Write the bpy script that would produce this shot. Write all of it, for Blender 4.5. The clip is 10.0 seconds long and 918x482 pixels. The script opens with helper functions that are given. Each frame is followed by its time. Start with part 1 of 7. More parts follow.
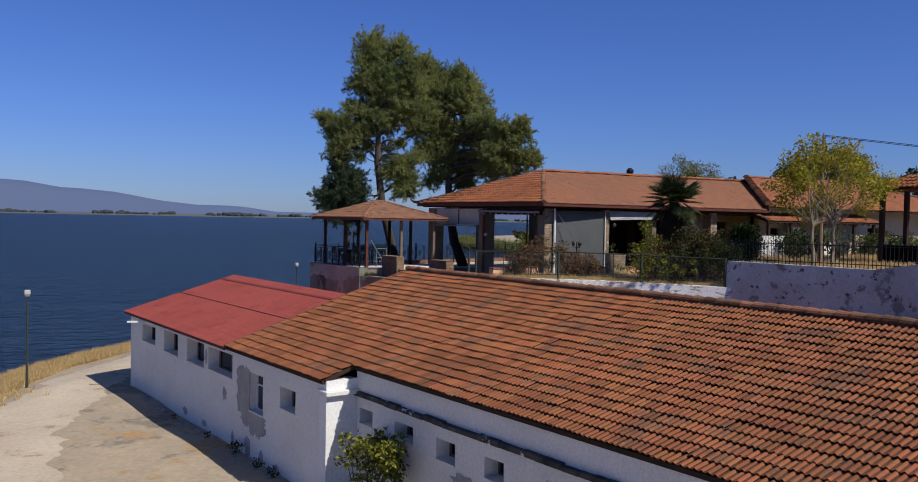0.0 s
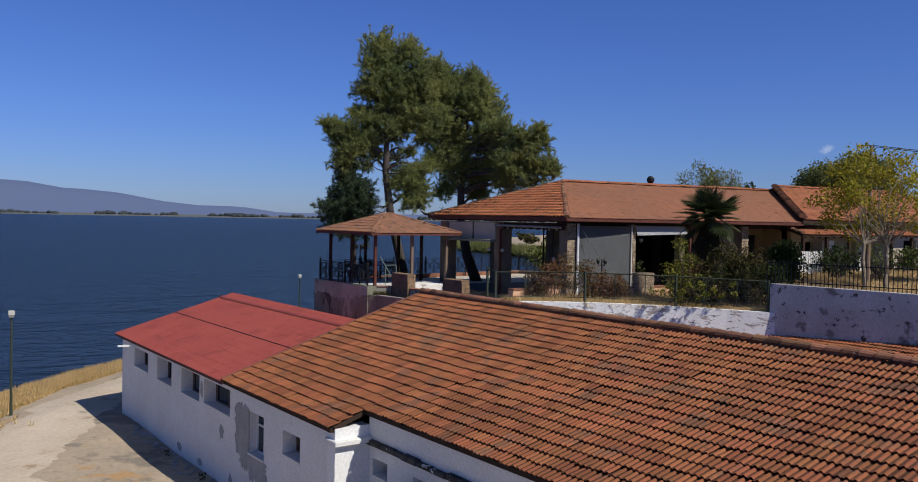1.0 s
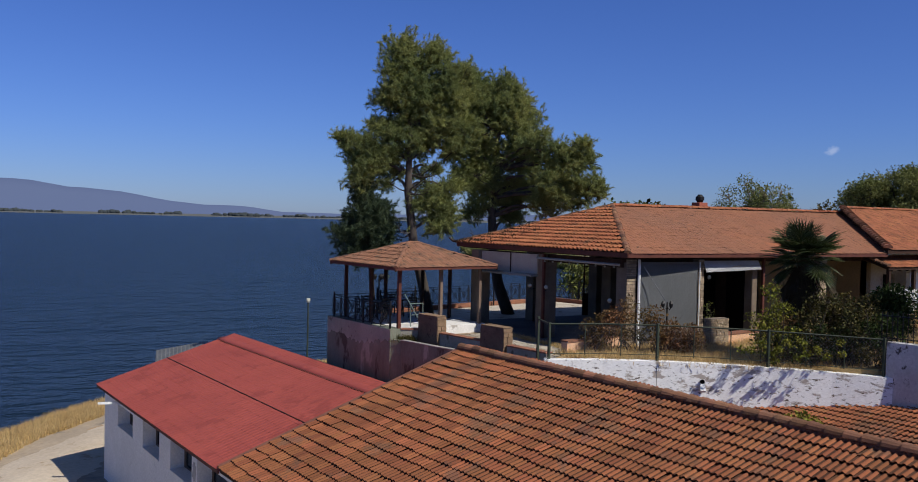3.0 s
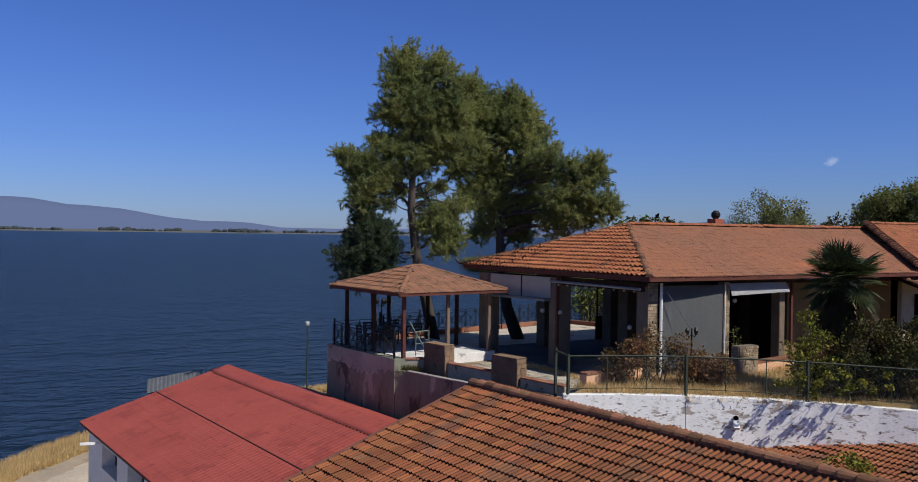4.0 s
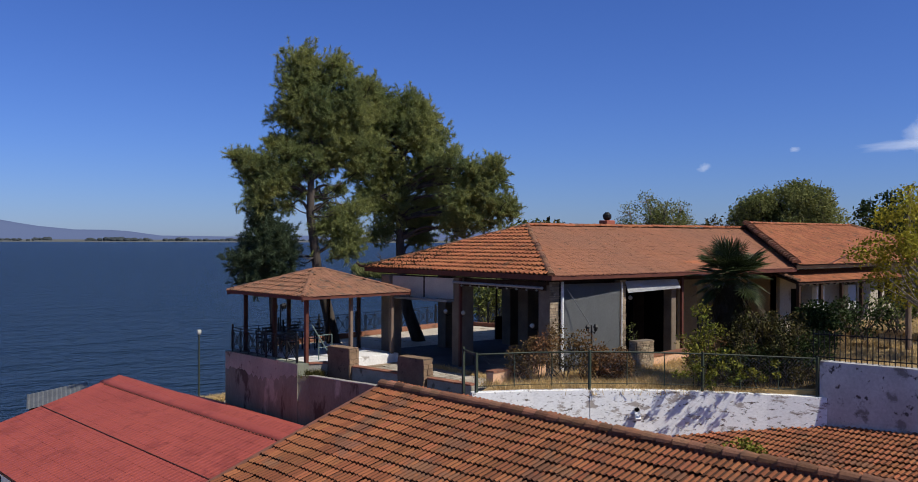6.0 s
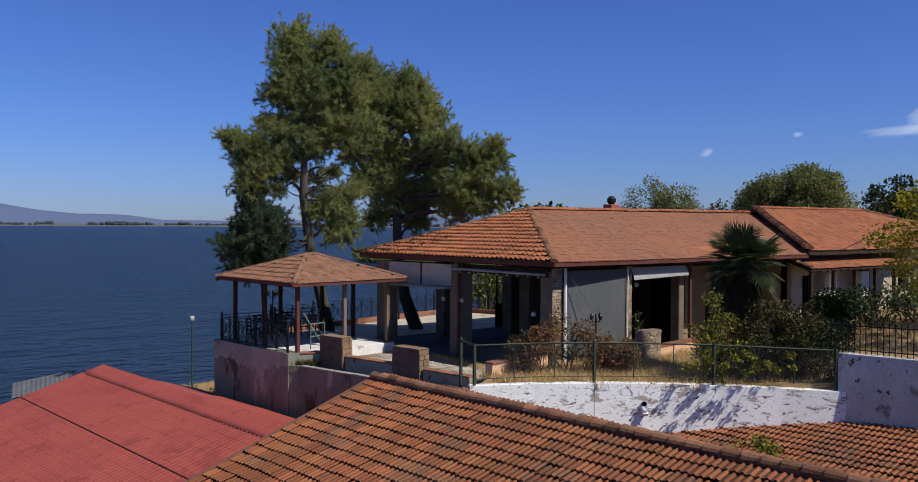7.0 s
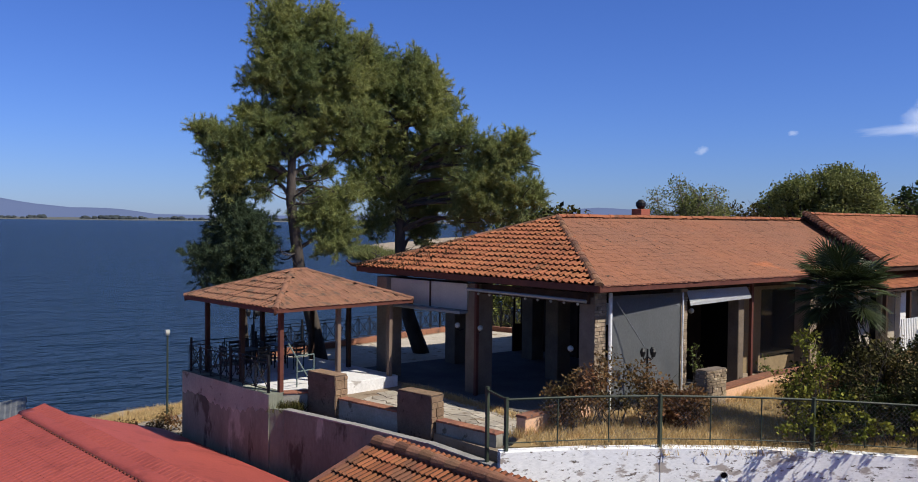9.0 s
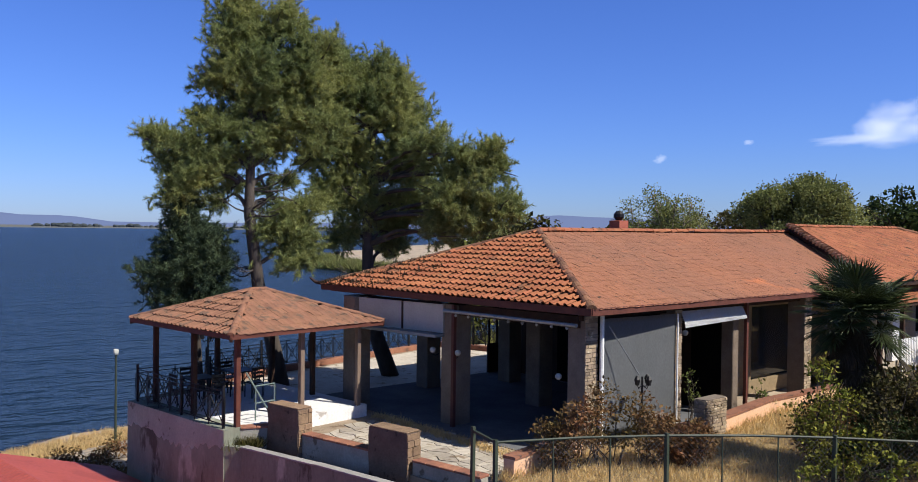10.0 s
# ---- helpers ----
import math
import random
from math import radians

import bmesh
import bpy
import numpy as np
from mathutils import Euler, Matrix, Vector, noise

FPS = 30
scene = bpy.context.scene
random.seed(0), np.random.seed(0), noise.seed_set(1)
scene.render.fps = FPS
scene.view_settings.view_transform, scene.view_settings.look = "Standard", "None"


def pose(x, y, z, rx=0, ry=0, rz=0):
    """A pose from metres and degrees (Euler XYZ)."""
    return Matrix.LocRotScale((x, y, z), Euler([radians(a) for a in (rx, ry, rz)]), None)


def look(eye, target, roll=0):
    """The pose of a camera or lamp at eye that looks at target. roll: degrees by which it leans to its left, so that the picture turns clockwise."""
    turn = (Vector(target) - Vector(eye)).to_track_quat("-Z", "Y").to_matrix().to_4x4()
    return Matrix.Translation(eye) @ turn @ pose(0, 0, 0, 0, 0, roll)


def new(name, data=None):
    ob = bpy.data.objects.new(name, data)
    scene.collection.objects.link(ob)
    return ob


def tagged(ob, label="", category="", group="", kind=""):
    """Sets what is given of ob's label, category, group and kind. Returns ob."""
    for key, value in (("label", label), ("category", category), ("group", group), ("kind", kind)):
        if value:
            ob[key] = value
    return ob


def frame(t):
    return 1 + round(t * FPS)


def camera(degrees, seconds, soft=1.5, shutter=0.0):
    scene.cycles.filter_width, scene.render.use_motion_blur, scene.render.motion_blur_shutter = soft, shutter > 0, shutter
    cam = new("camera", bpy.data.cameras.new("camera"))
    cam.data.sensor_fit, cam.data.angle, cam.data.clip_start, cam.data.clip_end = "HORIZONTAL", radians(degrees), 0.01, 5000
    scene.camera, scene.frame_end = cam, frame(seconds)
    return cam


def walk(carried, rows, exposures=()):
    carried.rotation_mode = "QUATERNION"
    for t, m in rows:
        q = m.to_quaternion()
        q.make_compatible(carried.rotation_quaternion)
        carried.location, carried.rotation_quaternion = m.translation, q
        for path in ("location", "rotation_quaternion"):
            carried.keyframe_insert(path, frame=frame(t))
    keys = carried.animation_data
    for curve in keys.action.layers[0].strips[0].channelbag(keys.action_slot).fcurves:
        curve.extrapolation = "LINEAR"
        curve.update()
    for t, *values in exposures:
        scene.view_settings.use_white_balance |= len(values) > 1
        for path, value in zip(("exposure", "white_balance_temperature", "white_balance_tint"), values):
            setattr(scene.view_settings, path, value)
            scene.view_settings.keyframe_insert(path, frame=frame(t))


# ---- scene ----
cam = camera(57.2, 10.0, soft=0.95)
PATH = [
    (0, (0.611, -0.395, 8.905), (1.62, 1.331, 8.852), 1.1),
    (0.5, (0.962, 0.949, 9.292), (1.984, 2.668, 9.248), 1.1),
    (1, (1.474, 2.284, 9.544), (2.479, 4.013, 9.492), 1.1),
    (1.5, (1.93, 3.642, 9.79), (2.954, 5.359, 9.749), 1.0),
    (2, (2.265, 5.014, 9.723), (3.277, 6.739, 9.684), 1.3),
    (2.5, (2.656, 6.337, 10.272), (3.652, 8.071, 10.226), 1.3),
    (2.7, (2.777, 6.842, 10.528), (3.774, 8.575, 10.474), 1.4),
    (3.8, (3.645, 9.251, 11.004), (4.644, 10.984, 10.975), 0.8),
    (4, (3.756, 9.509, 11.054), (4.753, 11.243, 11.035), 0.8),
    (4.5, (3.747, 9.811, 11.094), (4.901, 11.445, 11.084), 1.0),
    (5, (3.562, 9.943, 11.075), (4.683, 11.599, 11.077), 0.6),
    (5.5, (3.284, 9.822, 10.982), (4.392, 11.487, 10.982), 0.5),
    (6, (3.276, 9.766, 10.897), (4.493, 11.353, 10.894), 0.2),
    (6.2, (3.427, 9.902, 10.881), (4.631, 11.498, 10.867), 0.3),
    (7.3, (4.635, 11.353, 10.877), (5.855, 12.937, 10.831), 0.3),
    (7.5, (4.963, 11.829, 10.849), (6.188, 13.409, 10.801), 0.4),
    (8, (5.638, 13.048, 11.074), (6.854, 14.635, 11.031), 0.5),
    (8.5, (6.245, 14.165, 11.217), (7.475, 15.742, 11.169), 0.7),
    (9, (6.836, 15.407, 11.336), (8.06, 16.988, 11.288), 0.7),
    (9.5, (7.433, 16.486, 11.466), (8.732, 18.006, 11.424), 0.8),
    (10, (7.816, 17.326, 11.538), (9.112, 18.849, 11.509), 0.7),
]
walk(cam, [(t, look(eye, target, roll)) for t, eye, target, roll in PATH],
     exposures=[(0, 0.0), (2.5, 0.0), (4.0, 0.0), (4.5, 0.06), (6.0, 0.1), (8.0, 0.15), (9.0, 0.3), (9.5, 0.35), (10.0, 0.6)])

# ---- light ----
SUN_AZ, SUN_EL = -66.0, 47.0  # degrees: from the x axis towards y; above the horizon
world = bpy.data.worlds.new("sky")
scene.world = world
world.use_nodes = True
wn, wl = world.node_tree.nodes, world.node_tree.links
sky = wn.new("ShaderNodeTexSky")
sky.sky_type = "NISHITA"
sky.sun_disc = False
sky.sun_elevation = radians(SUN_EL)
sky.sun_rotation = radians(90 - SUN_AZ)
sky.altitude, sky.air_density, sky.dust_density, sky.ozone_density = 50, 1.0, 0.2, 1.0
tint = wn.new("ShaderNodeMixRGB")
tint.blend_type = "MULTIPLY"
tint.inputs[0].default_value = 1.0
way = wn.new("ShaderNodeTexCoord")
axes = wn.new("ShaderNodeSeparateXYZ")
wl.new(way.outputs["Generated"], axes.inputs[0])
zenith = wn.new("ShaderNodeValToRGB")
zenith.color_ramp.elements[0].position, zenith.color_ramp.elements[0].color = 0.0, (0.56, 0.80, 1.60, 1)
zenith.color_ramp.elements[1].position, zenith.color_ramp.elements[1].color = 0.75, (0.74, 0.76, 0.84, 1)
for place, colour in ((0.10, (0.52, 0.80, 1.70, 1)), (0.32, (0.50, 0.80, 1.72, 1))):
    zenith.color_ramp.elements.new(place).color = colour
wl.new(axes.outputs[2], zenith.inputs[0])
wl.new(zenith.outputs[0], tint.inputs[2])
wl.new(sky.outputs[0], tint.inputs[1])
wl.new(tint.outputs[0], wn["Background"].inputs[0])
wn["Background"].inputs[1].default_value = 0.056
sun_data = bpy.data.lights.new("sun", "SUN")
sun_data.energy, sun_data.angle, sun_data.color = 4.3, radians(0.53), (1.0, 0.945, 0.85)
sun = new("sun", sun_data)
sun_way = Vector((math.cos(radians(SUN_AZ)) * math.cos(radians(SUN_EL)), math.sin(radians(SUN_AZ)) * math.cos(radians(SUN_EL)), math.sin(radians(SUN_EL))))
sun.matrix_world = look(sun_way * 200, (0, 0, 0))


# ---- materials ----
def mat(name, base, alt, scale=1.0, fine=25.0, rough=0.85, bump=0.15, vary=0.0, metal=0.0, spot=None, spot_scale=2.0, spot_cut=0.6, stretch=(1, 1, 1), contrast=0.25, spec=0.3, spot2=None, spot2_scale=8.0, spot2_cut=0.62):
    """Two colours mixed by a broad noise, grained by a fine one; spot: a third colour in patches; vary: how far single pieces differ."""
    m = bpy.data.materials.new(name)
    m.use_nodes = True
    n, l = m.node_tree.nodes, m.node_tree.links
    bsdf = n["Principled BSDF"]
    geo = n.new("ShaderNodeNewGeometry")
    shift = n.new("ShaderNodeVectorMath")
    shift.operation = "MULTIPLY"
    l.new(geo.outputs["Position"], shift.inputs[0])
    shift.inputs[1].default_value = stretch
    where = shift.outputs[0]
    info = n.new("ShaderNodeObjectInfo")
    rnd = n.new("ShaderNodeMath")
    rnd.operation = "ADD"
    l.new(info.outputs["Random"], rnd.inputs[0])
    l.new(geo.outputs["Random Per Island"], rnd.inputs[1])
    frac = n.new("ShaderNodeMath")
    frac.operation = "FRACT"
    l.new(rnd.outputs[0], frac.inputs[0])

    def noise_at(sc, detail, roughness=0.6):
        t = n.new("ShaderNodeTexNoise")
        t.inputs["Scale"].default_value, t.inputs["Detail"].default_value, t.inputs["Roughness"].default_value = sc, detail, roughness
        l.new(where, t.inputs["Vector"])
        return t

    broad = noise_at(scale, 5)
    ramp = n.new("ShaderNodeValToRGB")
    ramp.color_ramp.elements[0].position, ramp.color_ramp.elements[1].position = 0.5 - contrast / 1.6, 0.5 + contrast / 1.6
    ramp.color_ramp.elements[0].color, ramp.color_ramp.elements[1].color = (*base, 1), (*alt, 1)
    l.new(broad.outputs[0], ramp.inputs[0])
    colour = ramp.outputs[0]
    for spot, spot_scale, spot_cut in ((spot, spot_scale, spot_cut), (spot2, spot2_scale, spot2_cut)):
        if not spot:
            continue
        patch = noise_at(spot_scale, 6, 0.65)
        cut = n.new("ShaderNodeValToRGB")
        cut.color_ramp.elements[0].position, cut.color_ramp.elements[1].position = spot_cut, spot_cut + 0.05
        l.new(patch.outputs[0], cut.inputs[0])
        mix = n.new("ShaderNodeMixRGB")
        mix.inputs[2].default_value = (*spot, 1)
        l.new(cut.outputs[0], mix.inputs[0])
        l.new(colour, mix.inputs[1])
        colour = mix.outputs[0]
    grain = noise_at(fine, 4)
    hsv = n.new("ShaderNodeHueSaturation")
    l.new(colour, hsv.inputs["Color"])
    grain_v = n.new("ShaderNodeMapRange")
    grain_v.inputs["To Min"].default_value, grain_v.inputs["To Max"].default_value = 0.72, 1.28
    l.new(grain.outputs[0], grain_v.inputs["Value"])
    piece_v = n.new("ShaderNodeMapRange")
    piece_v.inputs["To Min"].default_value, piece_v.inputs["To Max"].default_value = 1 - vary, 1 + vary
    l.new(frac.outputs[0], piece_v.inputs["Value"])
    val = n.new("ShaderNodeMath")
    val.operation = "MULTIPLY"
    l.new(grain_v.outputs[0], val.inputs[0])
    l.new(piece_v.outputs[0], val.inputs[1])
    l.new(val.outputs[0], hsv.inputs["Value"])
    if vary:
        hue = n.new("ShaderNodeMath")
        hue.operation = "MULTIPLY_ADD"
        hue.inputs[1].default_value, hue.inputs[2].default_value = 0.016 * min(vary * 3, 1), 0.5 - 0.008 * min(vary * 3, 1)
        twist = n.new("ShaderNodeMath")
        twist.operation = "FRACT"
        seven = n.new("ShaderNodeMath")
        seven.operation = "MULTIPLY"
        seven.inputs[1].default_value = 7.31
        l.new(frac.outputs[0], seven.inputs[0])
        l.new(seven.outputs[0], twist.inputs[0])
        l.new(twist.outputs[0], hue.inputs[0])
        l.new(hue.outputs[0], hsv.inputs["Hue"])
    l.new(hsv.outputs[0], bsdf.inputs["Base Color"])
    bsdf.inputs["Roughness"].default_value = rough
    bsdf.inputs["Metallic"].default_value = metal
    bsdf.inputs["Specular IOR Level"].default_value = spec
    if bump:
        b = n.new("ShaderNodeBump")
        b.inputs["Strength"].default_value, b.inputs["Distance"].default_value = bump, 0.04
        l.new(grain.outputs[0], b.inputs["Height"])
        l.new(b.outputs[0], bsdf.inputs["Normal"])
    return m


def leaf_mat(name, base, alt, scale=0.6, vary=0.3, through_light=0.25):
    m = mat(name, base, alt, scale, 6.0, 0.65, 0.0, vary, spec=0.15)
    n, l = m.node_tree.nodes, m.node_tree.links
    bsdf, out = n["Principled BSDF"], n["Material Output"]
    tr = n.new("ShaderNodeBsdfTranslucent")
    mix = n.new("ShaderNodeMixShader")
    mix.inputs[0].default_value = through_light
    l.new(bsdf.inputs["Base Color"].links[0].from_socket, tr.inputs[0])
    l.new(bsdf.outputs[0], mix.inputs[1])
    l.new(tr.outputs[0], mix.inputs[2])
    l.new(mix.outputs[0], out.inputs[0])
    return m


M_TILE_DULL = mat("clay_tile_weathered", (0.20, 0.072, 0.033), (0.275, 0.095, 0.042), 0.35, 30, 0.9, 0.3, 0.24, spot=(0.165, 0.074, 0.043), spot_scale=0.9, spot_cut=0.55, spot2=(0.35, 0.108, 0.046), spot2_scale=2.2, spot2_cut=0.67)
# darker clay for the flat pans between the rolls
M_TILE_PAN = mat("clay_tile_dark_pan", (0.075, 0.036, 0.022), (0.115, 0.048, 0.026), 0.5, 30, 0.95, 0.3, 0.25)
M_TILE_RED = mat("clay_tile_orange", (0.265, 0.094, 0.045), (0.325, 0.118, 0.055), 0.5, 30, 0.9, 0.25, 0.18, spot=(0.16, 0.074, 0.043), spot_scale=1.2, spot_cut=0.59)
M_TILE_MOSS = mat("clay_tile_lichen", (0.225, 0.110, 0.070), (0.31, 0.125, 0.066), 0.3, 22, 0.95, 0.5, 0.05, spot=(0.080, 0.052, 0.036), spot_scale=4.2, spot_cut=0.62, contrast=0.45, spot2=(0.42, 0.148, 0.066), spot2_scale=0.22, spot2_cut=0.61)
M_TILE_GAZ = mat("clay_tile_pale", (0.215, 0.108, 0.070), (0.275, 0.132, 0.080), 0.7, 24, 0.95, 0.45, 0.12, spot=(0.145, 0.090, 0.064), spot_scale=3.0, spot_cut=0.55, spot2=(0.070, 0.046, 0.034), spot2_scale=7, spot2_cut=0.63)
M_RIDGE = mat("ridge_tile_grey", (0.25, 0.115, 0.066), (0.15, 0.078, 0.050), 1.8, 25, 0.95, 0.4, 0.4, spot=(0.36, 0.27, 0.20), spot_scale=5, spot_cut=0.66)
M_DECK = mat("roof_underlay", (0.035, 0.02, 0.014), (0.05, 0.03, 0.02), 2, 20, 0.95, 0.1)
M_RED_SHEET = mat("red_roof_paint", (0.315, 0.065, 0.052), (0.365, 0.077, 0.059), 0.5, 14, 0.7, 0.14, 0.03, spot=(0.28, 0.057, 0.046), spot_scale=0.9, spot_cut=0.55, spot2=(0.22, 0.052, 0.043), spot2_scale=5, spot2_cut=0.66)
M_WHITEWASH = mat("whitewash", (0.68, 0.67, 0.645), (0.76, 0.75, 0.73), 0.6, 16, 0.9, 0.2, spot=(0.42, 0.41, 0.40), spot_scale=1.1, spot_cut=0.71, spot2=(0.45, 0.43, 0.41), spot2_scale=5.0, spot2_cut=0.70)
M_WALL_PEEL = mat("whitewashed_concrete_peeling", (0.91, 0.90, 0.885), (0.94, 0.935, 0.925), 0.8, 14, 0.9, 0.08, spot=(0.44, 0.385, 0.345), spot_scale=1.7, spot_cut=0.565, stretch=(0.8, 0.8, 2.0), spot2=(0.14, 0.11, 0.09), spot2_scale=6.0, spot2_cut=0.585)
M_WALL_STAIN = mat("whitewashed_wall_grey_stains", (0.66, 0.65, 0.625), (0.50, 0.485, 0.465), 0.7, 14, 0.9, 0.4, spot=(0.27, 0.25, 0.23), spot_scale=0.9, spot_cut=0.555, stretch=(1, 1, 0.9), spot2=(0.10, 0.085, 0.08), spot2_scale=3.0, spot2_cut=0.60)
# olive-tinted base offsets the blue sky light and red roof bounce
M_WALL_PINK = mat("render_tinted_against_blue", (0.235, 0.250, 0.192), (0.160, 0.168, 0.130), 0.9, 16, 0.9, 0.35, spot=(0.085, 0.078, 0.058), spot_scale=0.8, spot_cut=0.565, stretch=(1, 1, 0.4), spot2=(0.34, 0.355, 0.285), spot2_scale=0.6, spot2_cut=0.60)
M_PALE_RENDER = mat("pale_render_band", (0.66, 0.68, 0.58), (0.52, 0.535, 0.455), 1.0, 18, 0.9, 0.3, spot=(0.26, 0.25, 0.20), spot_scale=1.6, spot_cut=0.58)
M_PARAPET = mat("faded_parapet_paint", (0.35, 0.335, 0.29), (0.25, 0.235, 0.20), 1.2, 18, 0.9, 0.3, spot=(0.13, 0.115, 0.09), spot_scale=2.0, spot_cut=0.59)
M_PATCH = mat("bare_pale_cement", (0.40, 0.39, 0.385), (0.30, 0.29, 0.285), 2.0, 20, 0.95, 0.4)
M_PIER_STONE = mat("brown_pier_stone", (0.29, 0.195, 0.12), (0.19, 0.125, 0.08), 4.0, 20, 0.95, 0.5, 0.15)
M_CEMENT = mat("bare_cement", (0.24, 0.23, 0.22), (0.33, 0.31, 0.29), 2.0, 20, 0.95, 0.3)
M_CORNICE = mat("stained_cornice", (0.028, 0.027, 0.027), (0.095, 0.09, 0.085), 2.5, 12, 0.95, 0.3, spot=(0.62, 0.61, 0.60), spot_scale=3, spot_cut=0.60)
M_BEIGE = mat("ochre_plaster", (0.27, 0.20, 0.115), (0.21, 0.155, 0.09), 0.7, 14, 0.9, 0.12)
M_CREAM = mat("cream_plaster", (0.46, 0.40, 0.32), (0.38, 0.33, 0.26), 0.7, 14, 0.9, 0.12, spot=(0.26, 0.21, 0.16), spot_scale=1.2, spot_cut=0.62)
M_ORANGE_WALL = mat("peach_plaster", (0.70, 0.44, 0.28), (0.62, 0.38, 0.24), 0.9, 16, 0.9, 0.15)
M_STONE = mat("rubble_stone", (0.36, 0.28, 0.19), (0.24, 0.18, 0.125), 5.0, 20, 0.9, 0.5, 0.28, spot=(0.50, 0.42, 0.31), spot_scale=6, spot_cut=0.58)
M_MORTAR = mat("stone_mortar", (0.19, 0.155, 0.125), (0.15, 0.12, 0.095), 3.0, 25, 0.95, 0.3)
M_PIER = mat("dark_render_pier", (0.11, 0.078, 0.058), (0.16, 0.115, 0.085), 1.6, 18, 0.95, 0.4, spot=(0.06, 0.042, 0.032), spot_scale=3, spot_cut=0.6)
M_COPING = mat("red_clay_coping", (0.30, 0.13, 0.08), (0.20, 0.09, 0.06), 2.0, 18, 0.9, 0.3, 0.2, spot=(0.10, 0.06, 0.045), spot_scale=4, spot_cut=0.6)
M_WOOD = mat("red_brown_timber", (0.085, 0.028, 0.020), (0.125, 0.040, 0.027), 3.0, 30, 0.7, 0.2)
M_WOOD_DARK = mat("dark_timber", (0.035, 0.022, 0.018), (0.06, 0.035, 0.026), 3.0, 30, 0.85, 0.2, spec=0.1)
M_WOOD_GREY = mat("greyed_timber", (0.22, 0.16, 0.12), (0.16, 0.11, 0.085), 4.0, 30, 0.85, 0.3, stretch=(1, 1, 0.2))
M_IRON = mat("black_iron", (0.012, 0.012, 0.014), (0.02, 0.02, 0.022), 4.0, 30, 0.5, 0.1, metal=0.3)
M_GREEN_STEEL = mat("green_painted_steel", (0.032, 0.044, 0.030), (0.045, 0.056, 0.038), 4.0, 30, 0.5, 0.1)
M_TEAL = mat("faded_teal_steel", (0.11, 0.155, 0.140), (0.15, 0.195, 0.175), 4.0, 30, 0.5, 0.1)
M_GALV = mat("galvanised_steel", (0.32, 0.33, 0.34), (0.24, 0.25, 0.26), 3.0, 25, 0.45, 0.1, metal=0.7)
M_WHITE = mat("white_paint", (0.80, 0.80, 0.79), (0.74, 0.74, 0.73), 1.0, 14, 0.7, 0.1)
M_CANVAS = mat("grey_canvas", (0.175, 0.185, 0.195), (0.215, 0.225, 0.235), 0.8, 40, 0.75, 0.1, stretch=(1, 1, 0.4))
M_BLIND = mat("cream_blind", (0.44, 0.41, 0.37), (0.36, 0.33, 0.30), 1.0, 30, 0.8, 0.05)
M_AWNING = mat("white_awning", (0.66, 0.67, 0.69), (0.58, 0.59, 0.61), 1.0, 30, 0.7, 0.05)
# near-black colour in place of shade in unlit rooms; also dark doors
M_DARK = mat("near_black_shade", (0.006, 0.005, 0.006), (0.010, 0.009, 0.008), 1.0, 10, 0.95, 0.05, spec=0.03)
M_FLOOR = mat("crazy_paving", (0.36, 0.315, 0.255), (0.47, 0.42, 0.355), 1.2, 14, 0.9, 0.25, 0.2, spot=(0.22, 0.17, 0.12), spot_scale=2.2, spot_cut=0.58)
M_JOINT = mat("paving_joint", (0.33, 0.26, 0.19), (0.24, 0.185, 0.13), 1.2, 20, 0.95, 0.3, spot=(0.16, 0.11, 0.075), spot_scale=2.5, spot_cut=0.58)
M_TRENCH = mat("dark_soil", (0.10, 0.075, 0.05), (0.06, 0.045, 0.03), 3.0, 20, 0.95, 0.5)
M_DUST = mat("pale_dust_road", (0.56, 0.475, 0.375), (0.47, 0.385, 0.29), 0.4, 6, 0.95, 0.35, spot=(0.36, 0.27, 0.18), spot_scale=0.8, spot_cut=0.60, spot2=(0.17, 0.14, 0.11), spot2_scale=2.6, spot2_cut=0.70)
M_GROUND = mat("dry_earth", (0.44, 0.35, 0.25), (0.34, 0.28, 0.21), 0.35, 5, 0.95, 0.4, spot=(0.235, 0.20, 0.16), spot_scale=0.36, spot_cut=0.545, spot2=(0.42, 0.265, 0.13), spot2_scale=0.45, spot2_cut=0.585)
M_STRAW = leaf_mat("dry_straw", (0.64, 0.48, 0.24), (0.52, 0.37, 0.17), 0.7, 0.25, 0.3)
M_LAWN = mat("parched_lawn", (0.36, 0.25, 0.115), (0.26, 0.18, 0.08), 0.8, 9, 0.95, 0.5, spot=(0.15, 0.11, 0.06), spot_scale=1.3, spot_cut=0.57, spot2=(0.46, 0.36, 0.19), spot2_scale=3.0, spot2_cut=0.64)
M_PINE = leaf_mat("pine_needles", (0.165, 0.212, 0.086), (0.325, 0.342, 0.124), 0.55, 0.34, 0.43)
M_PINE_DARK = leaf_mat("blue_green_needles", (0.040, 0.066, 0.040), (0.085, 0.115, 0.058), 0.6, 0.35, 0.25)
M_BARK = mat("pine_bark", (0.042, 0.036, 0.032), (0.085, 0.070, 0.060), 3.0, 14, 0.95, 0.6, stretch=(1, 1, 0.3))
M_BARK_PALE = mat("pale_bark", (0.25, 0.21, 0.155), (0.17, 0.14, 0.105), 3.0, 14, 0.95, 0.4)
